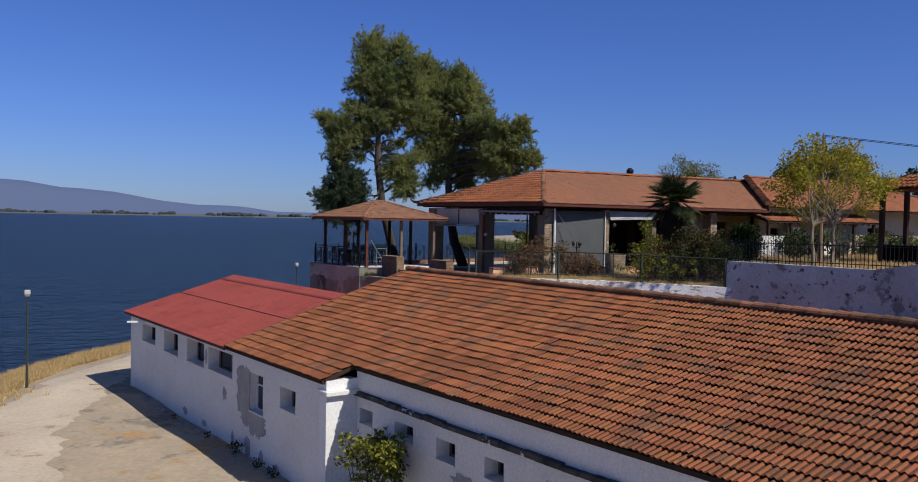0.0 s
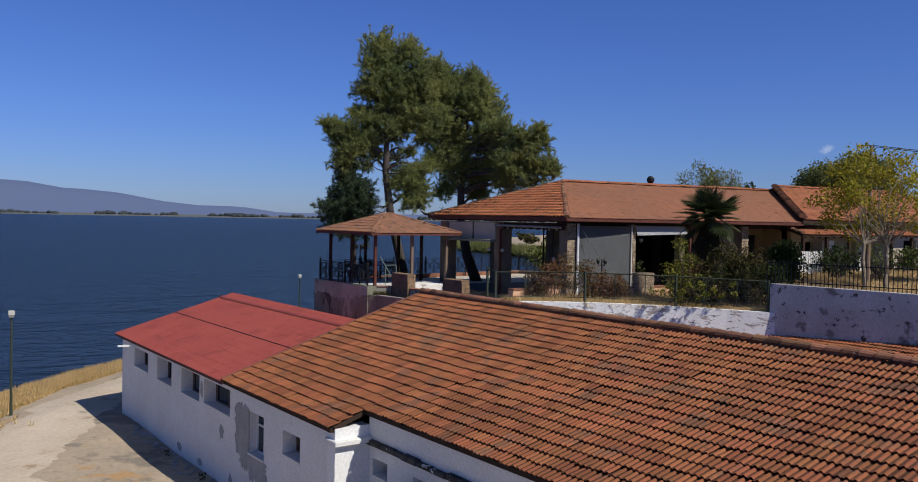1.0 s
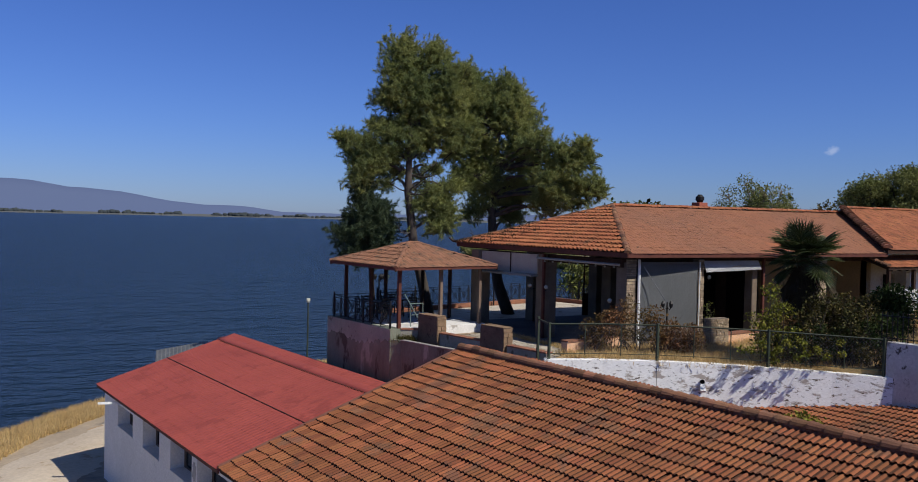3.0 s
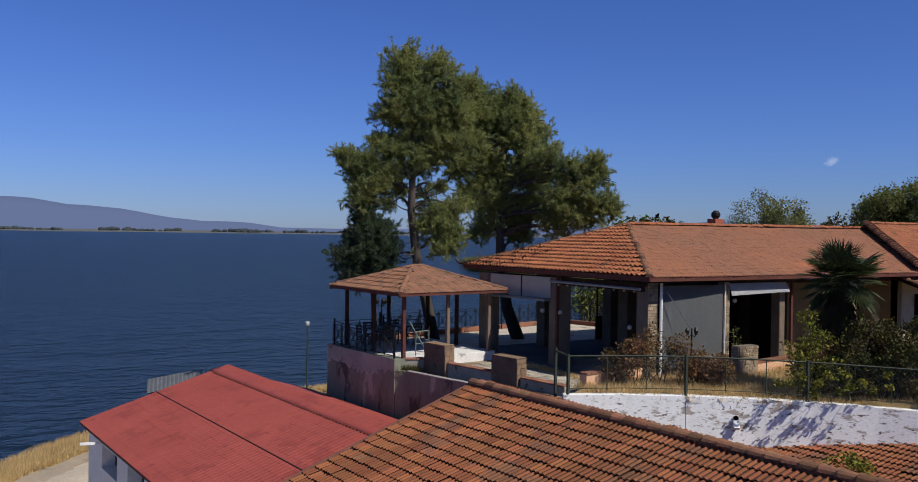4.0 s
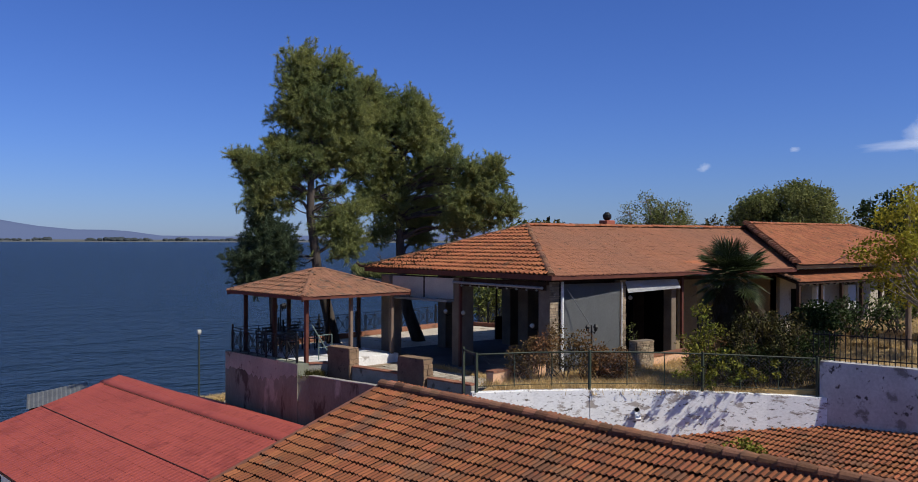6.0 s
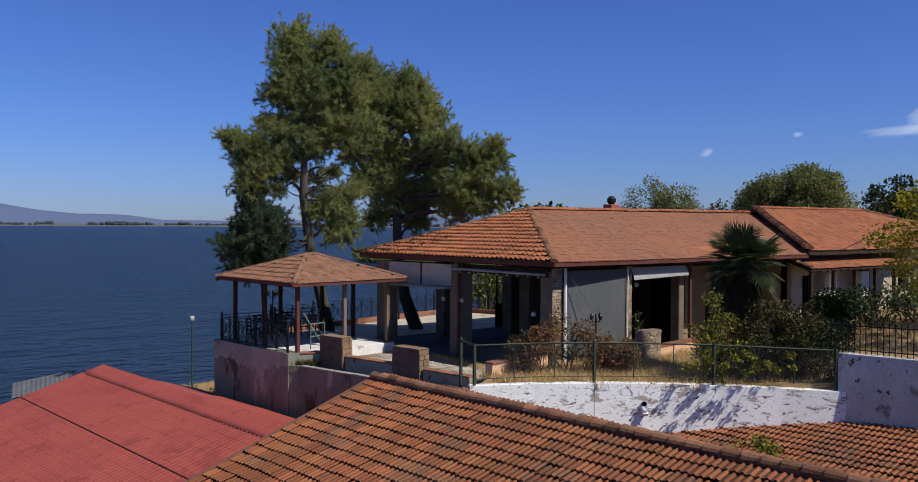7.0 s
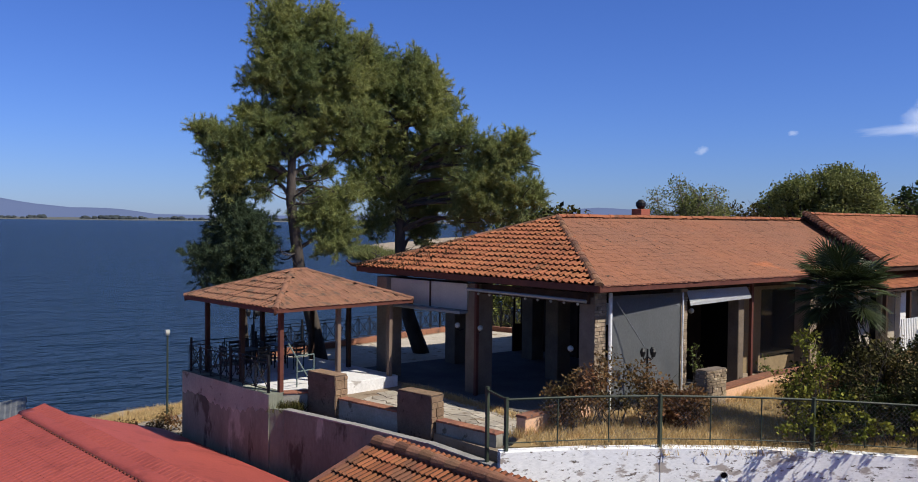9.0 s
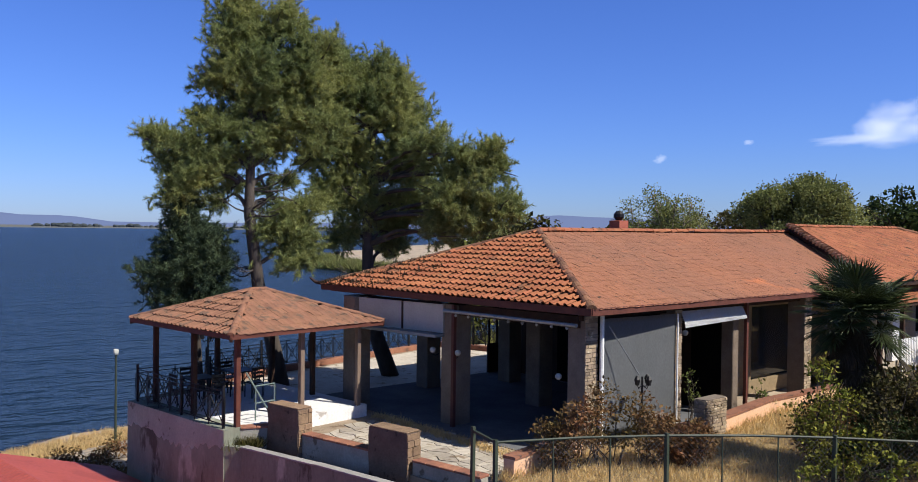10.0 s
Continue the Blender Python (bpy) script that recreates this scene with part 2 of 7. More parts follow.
M_LEAF_YELLOW = leaf_mat("yellowing_leaves", (0.40, 0.33, 0.032), (0.235, 0.235, 0.034), 0.7, 0.4, 0.4)
M_LEAF_GREEN = leaf_mat("mid_green_leaves", (0.085, 0.115, 0.028), (0.150, 0.160, 0.042), 0.4, 0.45, 0.22)
M_LEAF_OLIVE = leaf_mat("olive_leaves", (0.036, 0.042, 0.011), (0.090, 0.070, 0.021), 0.9, 0.6, 0.12)
M_LEAF_FAR = leaf_mat("dusty_olive_leaves", (0.135, 0.160, 0.050), (0.225, 0.230, 0.080), 0.3, 0.35, 0.3)
M_LEAF_BRIGHT = leaf_mat("fresh_fig_leaves", (0.105, 0.125, 0.016), (0.225, 0.210, 0.032), 1.2, 0.55, 0.2)
M_LEAF_RUST = leaf_mat("rusty_dry_leaves", (0.20, 0.095, 0.045), (0.12, 0.095, 0.035), 1.2, 0.45, 0.25)
M_LEAF_DARK = leaf_mat("dark_cypress_leaves", (0.022, 0.042, 0.011), (0.044, 0.066, 0.018), 0.9, 0.4, 0.15)
M_PALM = leaf_mat("palm_fronds", (0.026, 0.040, 0.012), (0.055, 0.070, 0.022), 0.8, 0.4, 0.08)
M_PALM.node_tree.nodes["Principled BSDF"].inputs["Roughness"].default_value = 0.5
M_PALM.node_tree.nodes["Principled BSDF"].inputs["Specular IOR Level"].default_value = 0.25
M_PALM_DEAD = leaf_mat("dead_palm_fronds", (0.045, 0.034, 0.020), (0.028, 0.022, 0.013), 0.8, 0.35, 0.05)
M_REED = leaf_mat("shore_reeds", (0.14, 0.17, 0.05), (0.20, 0.19, 0.07), 0.3, 0.3, 0.3)
M_BRICK = mat("red_brick", (0.36, 0.11, 0.07), (0.28, 0.08, 0.055), 2.0, 20, 0.9, 0.3)
M_GLOBE = mat("dusty_globe", (0.45, 0.44, 0.41), (0.38, 0.37, 0.34), 1.0, 10, 0.5, 0.0)
M_LAMP_WHITE = mat("lamp_housing", (0.50, 0.50, 0.46), (0.42, 0.42, 0.39), 1.0, 10, 0.5, 0.0)
M_FAR_LAND = mat("far_fields", (0.13, 0.13, 0.11), (0.10, 0.11, 0.11), 0.01, 0.08, 0.95, 0.0)
# blue-grey base: the haze of distance is put into the colour
M_FAR_TREE = mat("far_trees", (0.035, 0.045, 0.05), (0.05, 0.06, 0.065), 0.02, 0.2, 0.95, 0.0)


def water_mat():
    m = bpy.data.materials.new("lake_water")
    m.use_nodes = True
    n, l = m.node_tree.nodes, m.node_tree.links
    n.remove(n["Principled BSDF"])
    deep = n.new("ShaderNodeBsdfDiffuse")
    deep.inputs[0].default_value = (0.009, 0.020, 0.037, 1)
    shine = n.new("ShaderNodeBsdfGlossy")
    shine.inputs["Color"].default_value, shine.inputs["Roughness"].default_value = (0.47, 0.495, 0.515, 1), 0.18
    fres = n.new("ShaderNodeFresnel")
    fres.inputs["IOR"].default_value = 1.30
    mix = n.new("ShaderNodeMixShader")
    l.new(fres.outputs[0], mix.inputs[0])
    l.new(deep.outputs[0], mix.inputs[1])
    l.new(shine.outputs[0], mix.inputs[2])
    l.new(mix.outputs[0], n["Material Output"].inputs[0])
    geo = n.new("ShaderNodeNewGeometry")
    last = None
    for sc, strength, dist, warp in ((2.6, 0.8, 0.20, (1, 1.2, 1)), (0.55, 1.0, 0.55, (0.8, 1.5, 1)), (0.13, 0.8, 1.4, (0.6, 1.5, 1))):
        mp = n.new("ShaderNodeMapping")
        mp.inputs["Rotation"].default_value = (0, 0, radians(28))
        mp.inputs["Scale"].default_value = warp
        l.new(geo.outputs["Position"], mp.inputs[0])
        t = n.new("ShaderNodeTexNoise")
        t.inputs["Scale"].default_value, t.inputs["Detail"].default_value = sc, 3
        l.new(mp.outputs[0], t.inputs["Vector"])
        b = n.new("ShaderNodeBump")
        b.inputs["Strength"].default_value, b.inputs["Distance"].default_value = strength, dist
        l.new(t.outputs[0], b.inputs["Height"])
        if last:
            l.new(last, b.inputs["Normal"])
        last = b.outputs[0]
    l.new(last, shine.inputs["Normal"])
    l.new(last, fres.inputs["Normal"])
    return m


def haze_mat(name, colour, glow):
    """Distant hills: a matt colour, with the air's blue haze put in as emission."""
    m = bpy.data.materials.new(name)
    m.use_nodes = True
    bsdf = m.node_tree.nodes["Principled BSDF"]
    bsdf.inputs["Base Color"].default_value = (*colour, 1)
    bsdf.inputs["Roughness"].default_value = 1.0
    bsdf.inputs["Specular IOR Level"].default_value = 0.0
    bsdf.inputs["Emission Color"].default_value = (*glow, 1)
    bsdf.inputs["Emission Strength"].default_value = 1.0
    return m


def glass_mat():
    m = bpy.data.materials.new("dark_window_glass")
    m.use_nodes = True
    bsdf = m.node_tree.nodes["Principled BSDF"]
    bsdf.inputs["Base Color"].default_value = (0.02, 0.025, 0.03, 1)
    bsdf.inputs["Roughness"].default_value = 0.08
    return m


def cloud_mat():
    """A soft white cloud that thins out towards its rim."""
    m = bpy.data.materials.new("cloud_white")
    m.use_nodes = True
    n, l = m.node_tree.nodes, m.node_tree.links
    out = n["Material Output"]
    # emission in place of sunlight on the cloud
    glow = n.new("ShaderNodeEmission")
    glow.inputs[0].default_value, glow.inputs[1].default_value = (0.80, 0.84, 0.95, 1), 1.0
    clear = n.new("ShaderNodeBsdfTransparent")
    tc = n.new("ShaderNodeTexCoord")
    t = n.new("ShaderNodeTexNoise")
    t.inputs["Scale"].default_value, t.inputs["Detail"].default_value, t.inputs["Roughness"].default_value = 1.7, 7, 0.6
    info = n.new("ShaderNodeObjectInfo")
    t.noise_dimensions = "4D"
    seed = n.new("ShaderNodeMath")
    seed.operation = "MULTIPLY"
    seed.inputs[1].default_value = 40
    l.new(info.outputs["Random"], seed.inputs[0])
    l.new(seed.outputs[0], t.inputs["W"])
    l.new(tc.outputs["Object"], t.inputs["Vector"])
    g = n.new("ShaderNodeTexGradient")
    g.gradient_type = "SPHERICAL"
    l.new(tc.outputs["Object"], g.inputs[0])
    add = n.new("ShaderNodeMath")
    add.operation = "MULTIPLY_ADD"
    add.inputs[1].default_value, add.inputs[2].default_value = 0.9, -0.55
    l.new(g.outputs[1], add.inputs[0])
    both = n.new("ShaderNodeMath")
    both.operation = "ADD"
    l.new(add.outputs[0], both.inputs[0])
    l.new(t.outputs[0], both.inputs[1])
    r = n.new("ShaderNodeMapRange")
    r.inputs["From Min"].default_value, r.inputs["From Max"].default_value = 0.22, 0.62
    r.inputs["To Min"].default_value, r.inputs["To Max"].default_value = 0.0, 0.25
    l.new(both.outputs[0], r.inputs["Value"])
    rim = n.new("ShaderNodeMath")
    rim.operation = "MULTIPLY"
    rim.use_clamp = True
    soft = n.new("ShaderNodeMath")
    soft.operation = "MULTIPLY"
    soft.use_clamp = True
    soft.inputs[1].default_value = 3.0
    l.new(g.outputs[1], soft.inputs[0])
    l.new(r.outputs[0], rim.inputs[0])
    l.new(soft.outputs[0], rim.inputs[1])
    mix = n.new("ShaderNodeMixShader")
    l.new(rim.outputs[0], mix.inputs[0])
    l.new(clear.outputs[0], mix.inputs[1])
    l.new(glow.outputs[0], mix.inputs[2])
    l.new(mix.outputs[0], out.inputs[0])
    return m


M_WATER = water_mat()
M_GLASS = glass_mat()
M_CLOUD = cloud_mat()
M_HILL = haze_mat("hills_haze_glow", (0.05, 0.06, 0.08), (0.075, 0.105, 0.22))
# darker than the paving outside: the hall's shade is put into it
M_FLOOR_DARK = mat("darkened_hall_floor", (0.11, 0.112, 0.118), (0.155, 0.157, 0.165), 0.8, 14, 0.95, 0.1, spec=0.05)
M_SLAB = mat("whitewashed_slab", (0.74, 0.73, 0.715), (0.64, 0.625, 0.605), 0.9, 14, 0.85, 0.2, spot=(0.40, 0.37, 0.34), spot_scale=1.6, spot_cut=0.61)
M_COLUMN = mat("grey_brown_column", (0.150, 0.115, 0.085), (0.21, 0.165, 0.125), 1.5, 16, 0.9, 0.3)


# ---- mesh helpers ----
def thing(name, m, label="", category="", group="", kind=""):
    ob = new(name)
    ob.empty_display_size = 0.3
    ob.matrix_world = m
    return tagged(ob, label, category, group, kind)


def link_mesh(name, me, material, parent=None, label="", smooth=False):
    me.materials.append(material)
    if smooth:
        me.polygons.foreach_set("use_smooth", [True] * len(me.polygons))
    ob = new(name, me)
    if parent:
        ob.parent = parent
    if label:
        ob["label"] = label
    return ob


def part(name, bm, material, parent=None, label="", smooth=False):
    me = bpy.data.meshes.new(name)
    bmesh.ops.recalc_face_normals(bm, faces=bm.faces)
    bm.to_mesh(me)
    bm.free()
    return link_mesh(name, me, material, parent, label, smooth)


def raw_part(name, verts, faces, material, parent=None, label="", smooth=False):
    me = bpy.data.meshes.new(name)
    me.from_pydata(verts, [], faces)
    me.update()
    return link_mesh(name, me, material, parent, label, smooth)


def box(bm, x0, y0, z0, x1, y1, z1, m=None, bevel=0.0):
    r = bmesh.ops.create_cube(bm, size=1.0)
    vs = r["verts"]
    bmesh.ops.scale(bm, vec=(abs(x1 - x0), abs(y1 - y0), abs(z1 - z0)), verts=vs)
    bmesh.ops.translate(bm, vec=((x0 + x1) / 2, (y0 + y1) / 2, (z0 + z1) / 2), verts=vs)
    if bevel:
        es = list({e for v in vs for e in v.link_edges})
        vs = list({v for f in bmesh.ops.bevel(bm, geom=es, offset=bevel, segments=1, affect="EDGES")["faces"] for v in f.verts} | {v for v in vs if v.is_valid})
    if m:
        bmesh.ops.transform(bm, matrix=m, verts=vs)
    return vs


def bar(bm, p, q, w, d=None):
    """A straight bar of section w by d from p to q."""
    p, q = Vector(p), Vector(q)
    m = Matrix.Translation((p + q) / 2) @ (q - p).to_track_quat("Z", "Y").to_matrix().to_4x4()
    h = (q - p).length / 2
    d = d or w
    box(bm, -w / 2, -d / 2, -h, w / 2, d / 2, h, m)


def tube(bm, pts, radii, sides=8, cap=True):
    """A round tube through pts, with a radius at each."""
    pts = [Vector(p) for p in pts]
    rings = []
    for i, p in enumerate(pts):
        way = (pts[min(i + 1, len(pts) - 1)] - pts[max(i - 1, 0)]).normalized()
        side = way.cross(Vector((0.31, 0.87, 0.38))).normalized()
        up = side.cross(way)
        r = radii[i] if isinstance(radii, (list, tuple)) else radii
        rings.append([bm.verts.new(p + r * (math.cos(a) * side + math.sin(a) * up)) for a in (2 * math.pi * k / sides for k in range(sides))])
    for a, b in zip(rings, rings[1:]):
        for k in range(sides):
            bm.faces.new((a[k], a[(k + 1) % sides], b[(k + 1) % sides], b[k]))
    if cap:
        bm.faces.new(rings[0][::-1])
        bm.faces.new(rings[-1])


def prism(bm, poly, z0, z1):
    """A slab over a plan polygon; z0 and z1 may be functions of x, y."""
    lo = z0 if callable(z0) else (lambda x, y: z0)
    hi = z1 if callable(z1) else (lambda x, y: z1)
    a = [bm.verts.new((x, y, lo(x, y))) for x, y in poly]
    b = [bm.verts.new((x, y, hi(x, y))) for x, y in poly]
    bm.faces.new(a[::-1])
    bm.faces.new(b)
    for i in range(len(poly)):
        j = (i + 1) % len(poly)
        bm.faces.new((a[i], a[j], b[j], b[i]))


def slab3(bm, pts, thick):
    """A plate under the polygon pts in space, thick metres deep downwards."""
    a = [bm.verts.new(Vector(p) - Vector((0, 0, thick))) for p in pts]
    b = [bm.verts.new(p) for p in pts]
    bm.faces.new(a[::-1])
    bm.faces.new(b)
    for i in range(len(pts)):
        j = (i + 1) % len(pts)
        bm.faces.new((a[i], a[j], b[j], b[i]))


def wall_mesh(bm, length, z0, top, thick, openings, m):
    """A wall along local x with its face at y = 0 and its body behind, pierced by openings (x0, x1, z0, z1)."""
    xs = sorted({0.0, length, *[o[0] for o in openings], *[o[1] for o in openings]})
    zs = sorted({z0, top, *[o[2] for o in openings], *[o[3] for o in openings]})

    def solid(i, k):
        if not (0 <= i < len(xs) - 1 and 0 <= k < len(zs) - 1):
            return False
        cx, cz = (xs[i] + xs[i + 1]) / 2, (zs[k] + zs[k + 1]) / 2
        return not any(o[0] < cx < o[1] and o[2] < cz < o[3] for o in openings)

    made = {}

    def vert(x, y, z):
        key = (round(x, 4), round(y, 4), round(z, 4))
        if key not in made:
            made[key] = bm.verts.new(m @ Vector((x, y, z)))
        return made[key]

    for i in range(len(xs) - 1):
        for k in range(len(zs) - 1):
            if not solid(i, k):
                continue
            xa, xb, za, zb = xs[i], xs[i + 1], zs[k], zs[k + 1]
            for y in (0, thick):
                bm.faces.new([vert(xa, y, za), vert(xb, y, za), vert(xb, y, zb), vert(xa, y, zb)])
            for ii, kk, quad in ((i - 1, k, (xa, za, xa, zb)), (i + 1, k, (xb, za, xb, zb)), (i, k - 1, (xa, za, xb, za)), (i, k + 1, (xa, zb, xb, zb))):
                if not solid(ii, kk):
                    x1, zz1, x2, zz2 = quad
                    bm.faces.new([vert(x1, 0, zz1), vert(x2, 0, zz2), vert(x2, thick, zz2), vert(x1, thick, zz1)])


def inside(poly, x, y):
    hit = False
    for i in range(len(poly)):
        (xa, ya), (xb, yb) = poly[i], poly[i - 1]
        if (ya > y) != (yb > y) and x < (xb - xa) * (y - ya) / (yb - ya) + xa:
            hit = not hit
    return hit


# ---- clay roof tiles ----
TILE_PROFILE = ((0.0, 0.020), (0.28, 0.002), (0.50, 0.008), (0.60, 0.048), (0.75, 0.068), (0.90, 0.050), (1.0, 0.022))

DOUBLE_PROFILE = tuple((0.5 * half + px, pz) for half in (0, 1) for px, pz in ((0.0, 0.0), (0.06, 0.0), (0.20, 0.0), (0.25, 0.022), (0.32, 0.034), (0.40, 0.030), (0.46, 0.010))) + ((1.0, 0.0),)


SHEET_PROFILE = ((0.0, 0.0), (0.34, 0.004), (0.44, 0.045), (0.56, 0.045), (0.66, 0.004), (1.0, 0.0))


def tile_shape(w, gauge, flat=1.0, profile=TILE_PROFILE, step=0.072):
    """One interlocking clay tile: a flat pan and a round roll, its lower end lifted onto the course below."""
    long = gauge * 1.10
    vs, fs = [], []
    n = len(profile)
    for y, lift in ((0.0, step), (long, 0.002)):
        for px, pz in profile:
            vs.append((px * w * 1.01, y, (pz + lift) * flat))
    for px, pz in profile:
        vs.append((px * w * 1.01, 0.012, (pz + step * 0.55) * flat))
    for k in range(n - 1):
        fs.append((k, k + 1, n + k + 1, n + k))
        fs.append((k + 1, k, 2 * n + k, 2 * n + k + 1))
    return vs, fs


def tile_face(poly, w, gauge, material, parent, near=None, singles=0, seed=1, lift=0.0, flat=1.0, profile=TILE_PROFILE, jitter=1.0, step=0.072, pan=None):
    """Courses of tiles on the sloping polygon poly, whose first two points are the eave from left to right as seen from outside."""
    rng = random.Random(seed)
    pts = [Vector(p) for p in poly]
    a = (pts[1] - pts[0]).normalized()
    nrm = a.cross(pts[-1] - pts[0]).normalized()
    b = nrm.cross(a)
    plan = [((p - pts[0]).dot(a), (p - pts[0]).dot(b)) for p in pts]
    lo, hi = min(p[0] for p in plan), max(p[0] for p in plan)
    top = max(p[1] for p in plan)
    spots = []
    for j in range(int(top / gauge) + 1):
        for i in range(int((hi - lo) / w) + 2):
            x, y = lo + i * w, j * gauge
            if inside(plan, x + w / 2, min(y + gauge / 2, top - 0.02)):
                spots.append((x, y))
    base = Matrix((a, b, nrm)).transposed().to_4x4()
    ms = []
    for x, y in spots:
        at = pts[0] + a * (x + rng.gauss(0, 0.004) * jitter) + b * (y - 0.05 + rng.gauss(0, 0.010) * jitter) + nrm * (0.012 + lift + rng.gauss(0, 0.004) * jitter)
        ms.append(Matrix.Translation(at) @ base @ Euler((rng.gauss(0, 0.012) * jitter, rng.gauss(0, 0.012) * jitter, rng.gauss(0, 0.012) * jitter)).to_matrix().to_4x4())
    if near is not None:
        ms.sort(key=lambda m: (m.translation - Vector(near)).length)
    vs, fs = tile_shape(w, gauge, flat, profile, step)
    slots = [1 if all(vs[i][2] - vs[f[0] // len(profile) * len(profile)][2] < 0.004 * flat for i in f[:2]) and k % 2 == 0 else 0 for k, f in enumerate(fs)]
    if singles:
        me = bpy.data.meshes.new("tile")
        me.from_pydata(vs, [], fs)
        me.materials.append(material)
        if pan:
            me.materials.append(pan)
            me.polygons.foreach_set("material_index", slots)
        for m in ms[:singles]:
            ob = new("tile", me)
            ob.parent = parent
            ob.matrix_local = m
    rest = ms[singles:]
    if rest:
        arr = np.array([(*v, 1.0) for v in vs])
        allv = np.concatenate([arr @ np.array(m).T for m in rest])[:, :3]
        n = len(vs)
        allf = [tuple(i + n * k for i in f) for k in range(len(rest)) for f in fs]
        ob = raw_part("tiling", allv.tolist(), allf, material, parent, "courses of clay roof tiles")
        ob["kind"] = "stuff"
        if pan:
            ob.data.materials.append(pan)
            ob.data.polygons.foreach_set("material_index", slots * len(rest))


def cap_row(p, q, r, material, parent, name="ridge_tile", step=0.36, lift=0.02, seed=3, flare=1.10):
    """A row of half-round cap tiles from p to q, each lapping the one before."""
    rng = random.Random(seed)
    p, q = Vector(p), Vector(q)
    n = max(1, round((q - p).length / step))
    long = (q - p).length / n
    vs, fs = [], []
    for y, rr in ((0.0, r * flare), (long * 1.12, r * (2.02 - flare))):
        for k in range(7):
            an = math.pi * k / 6
            vs.append((rr * math.cos(an), y, rr * 0.8 * math.sin(an) - 0.03))
    for k in range(6):
        fs.append((k, k + 1, 8 + k, 7 + k))
    fs.append(tuple(range(7)))
    me = bpy.data.meshes.new(name)
    me.from_pydata(vs, [], fs)
    me.materials.append(material)
    a = (q - p).normalized()
    side = a.cross(Vector((0, 0, 1))).normalized()
    up = side.cross(a)
    base = Matrix((side, a, up)).transposed().to_4x4()
    for i in range(n):
        ob = new(name, me)
        ob.parent = parent
        ob.matrix_local = Matrix.Translation(p + a * (i * long) + up * (lift + rng.gauss(0, 0.006))) @ base @ Euler((0.02, rng.gauss(0, 0.03), rng.gauss(0, 0.02))).to_matrix().to_4x4()


# ---- ground, lake and distance ----
SHORE = [(-300, -400), (-70, -40), (-28, 12), (-10, 33), (-2, 44), (2.4, 50.5), (5.3, 54.6), (7.9, 57.1), (11, 60.7), (16, 63.6), (21, 65.6), (27, 67.0), (36, 67.5), (50, 66), (75, 72), (100, 100), (118, 150),
         (126, 190), (130, 222), (150, 262), (216, 350), (330, 455), (700, 640), (1600, 900), (1600, -400)]
UPPER = [(17.4, 41.6), (18.9, 29.2), (22.0, 27.6), (24.6, 25.5), (27.0, 23.0), (28.9, 17.9), (30.0, 8), (31, -400), (1600, -400), (1600, 44), (60, 47), (33.6, 48.2), (24.4, 46.2), (18.2, 44.2)]


def edge_gap(poly, x, y):
    """The distance from (x, y) to the outline poly, as arrays."""
    best = np.full(x.shape, 1e9)
    for i in range(len(poly)):
        (xa, ya), (xb, yb) = poly[i], poly[(i + 1) % len(poly)]
        dx, dy = xb - xa, yb - ya
        k = np.clip(((x - xa) * dx + (y - ya) * dy) / (dx * dx + dy * dy), 0, 1)
        best = np.minimum(best, np.hypot(x - xa - k * dx, y - ya - k * dy))
    return best


def in_poly(poly, x, y):
    hit = np.zeros(x.shape, bool)
    for i in range(len(poly)):
        (xa, ya), (xb, yb) = poly[i], poly[i - 1]
        if ya != yb:
            hit ^= ((ya > y) != (yb > y)) & (x < (xb - xa) * (y - ya) / (yb - ya) + xa)
    return hit


def land_height(x, y):
    d = edge_gap(SHORE, x, y) * np.where(in_poly(SHORE, x, y), 1, -1)
    low = np.clip(d * 0.13, -3, 0.85) + 0.05 * np.sin(x * 0.9 + 1.3) * np.sin(y * 0.7)
    low = np.where(d > 18, low + np.clip((d - 18) * 0.03, 0, 5.0) * (x > 40), low)
    up = edge_gap(UPPER, x, y) * np.where(in_poly(UPPER, x, y), 1, -1)
    north = (y > 42.5)
    wide = np.clip((x - 32) * 1.5, 0.1, 12)
    t = np.where(north, np.clip((up + wide) / (wide + 0.5), 0, 1), np.clip((up + 0.1) / 0.6, 0, 1))
    t = t * t * (3 - 2 * t)
    high = 5.95 + np.clip((x - 60) * 0.01, 0, 4)
    return low * (1 - t) + np.maximum(high, low) * t


def spaced(*spans):
    out = []
    for a, b, step in spans:
        out += list(np.arange(a, b, step))
    return np.array(out)


gx = spaced((-400, -40, 30), (-40, -16, 3), (-16, 46, 0.62), (46, 90, 2.0), (90, 240, 6), (240, 1620, 60))
gy = spaced((-400, -20, 30), (-20, 12, 2.0), (12, 76, 0.62), (76, 120, 3), (120, 420, 8), (420, 960, 40))
GX, GY = np.meshgrid(gx, gy)
GZ = land_height(GX, GY)
nx, ny = len(gx), len(gy)
quads = [(j * nx + i, j * nx + i + 1, (j + 1) * nx + i + 1, (j + 1) * nx + i) for j in range(ny - 1) for i in range(nx - 1)]
ground = raw_part("ground", np.stack([GX, GY, GZ], -1).reshape(-1, 3).tolist(), quads, M_GROUND, smooth=True)
tagged(ground, "dry sandy earth and parched grass sloping to the lake", "ground", kind="structure")


def z_at(x, y):
    return float(land_height(np.array([float(x)]), np.array([float(y)]))[0])


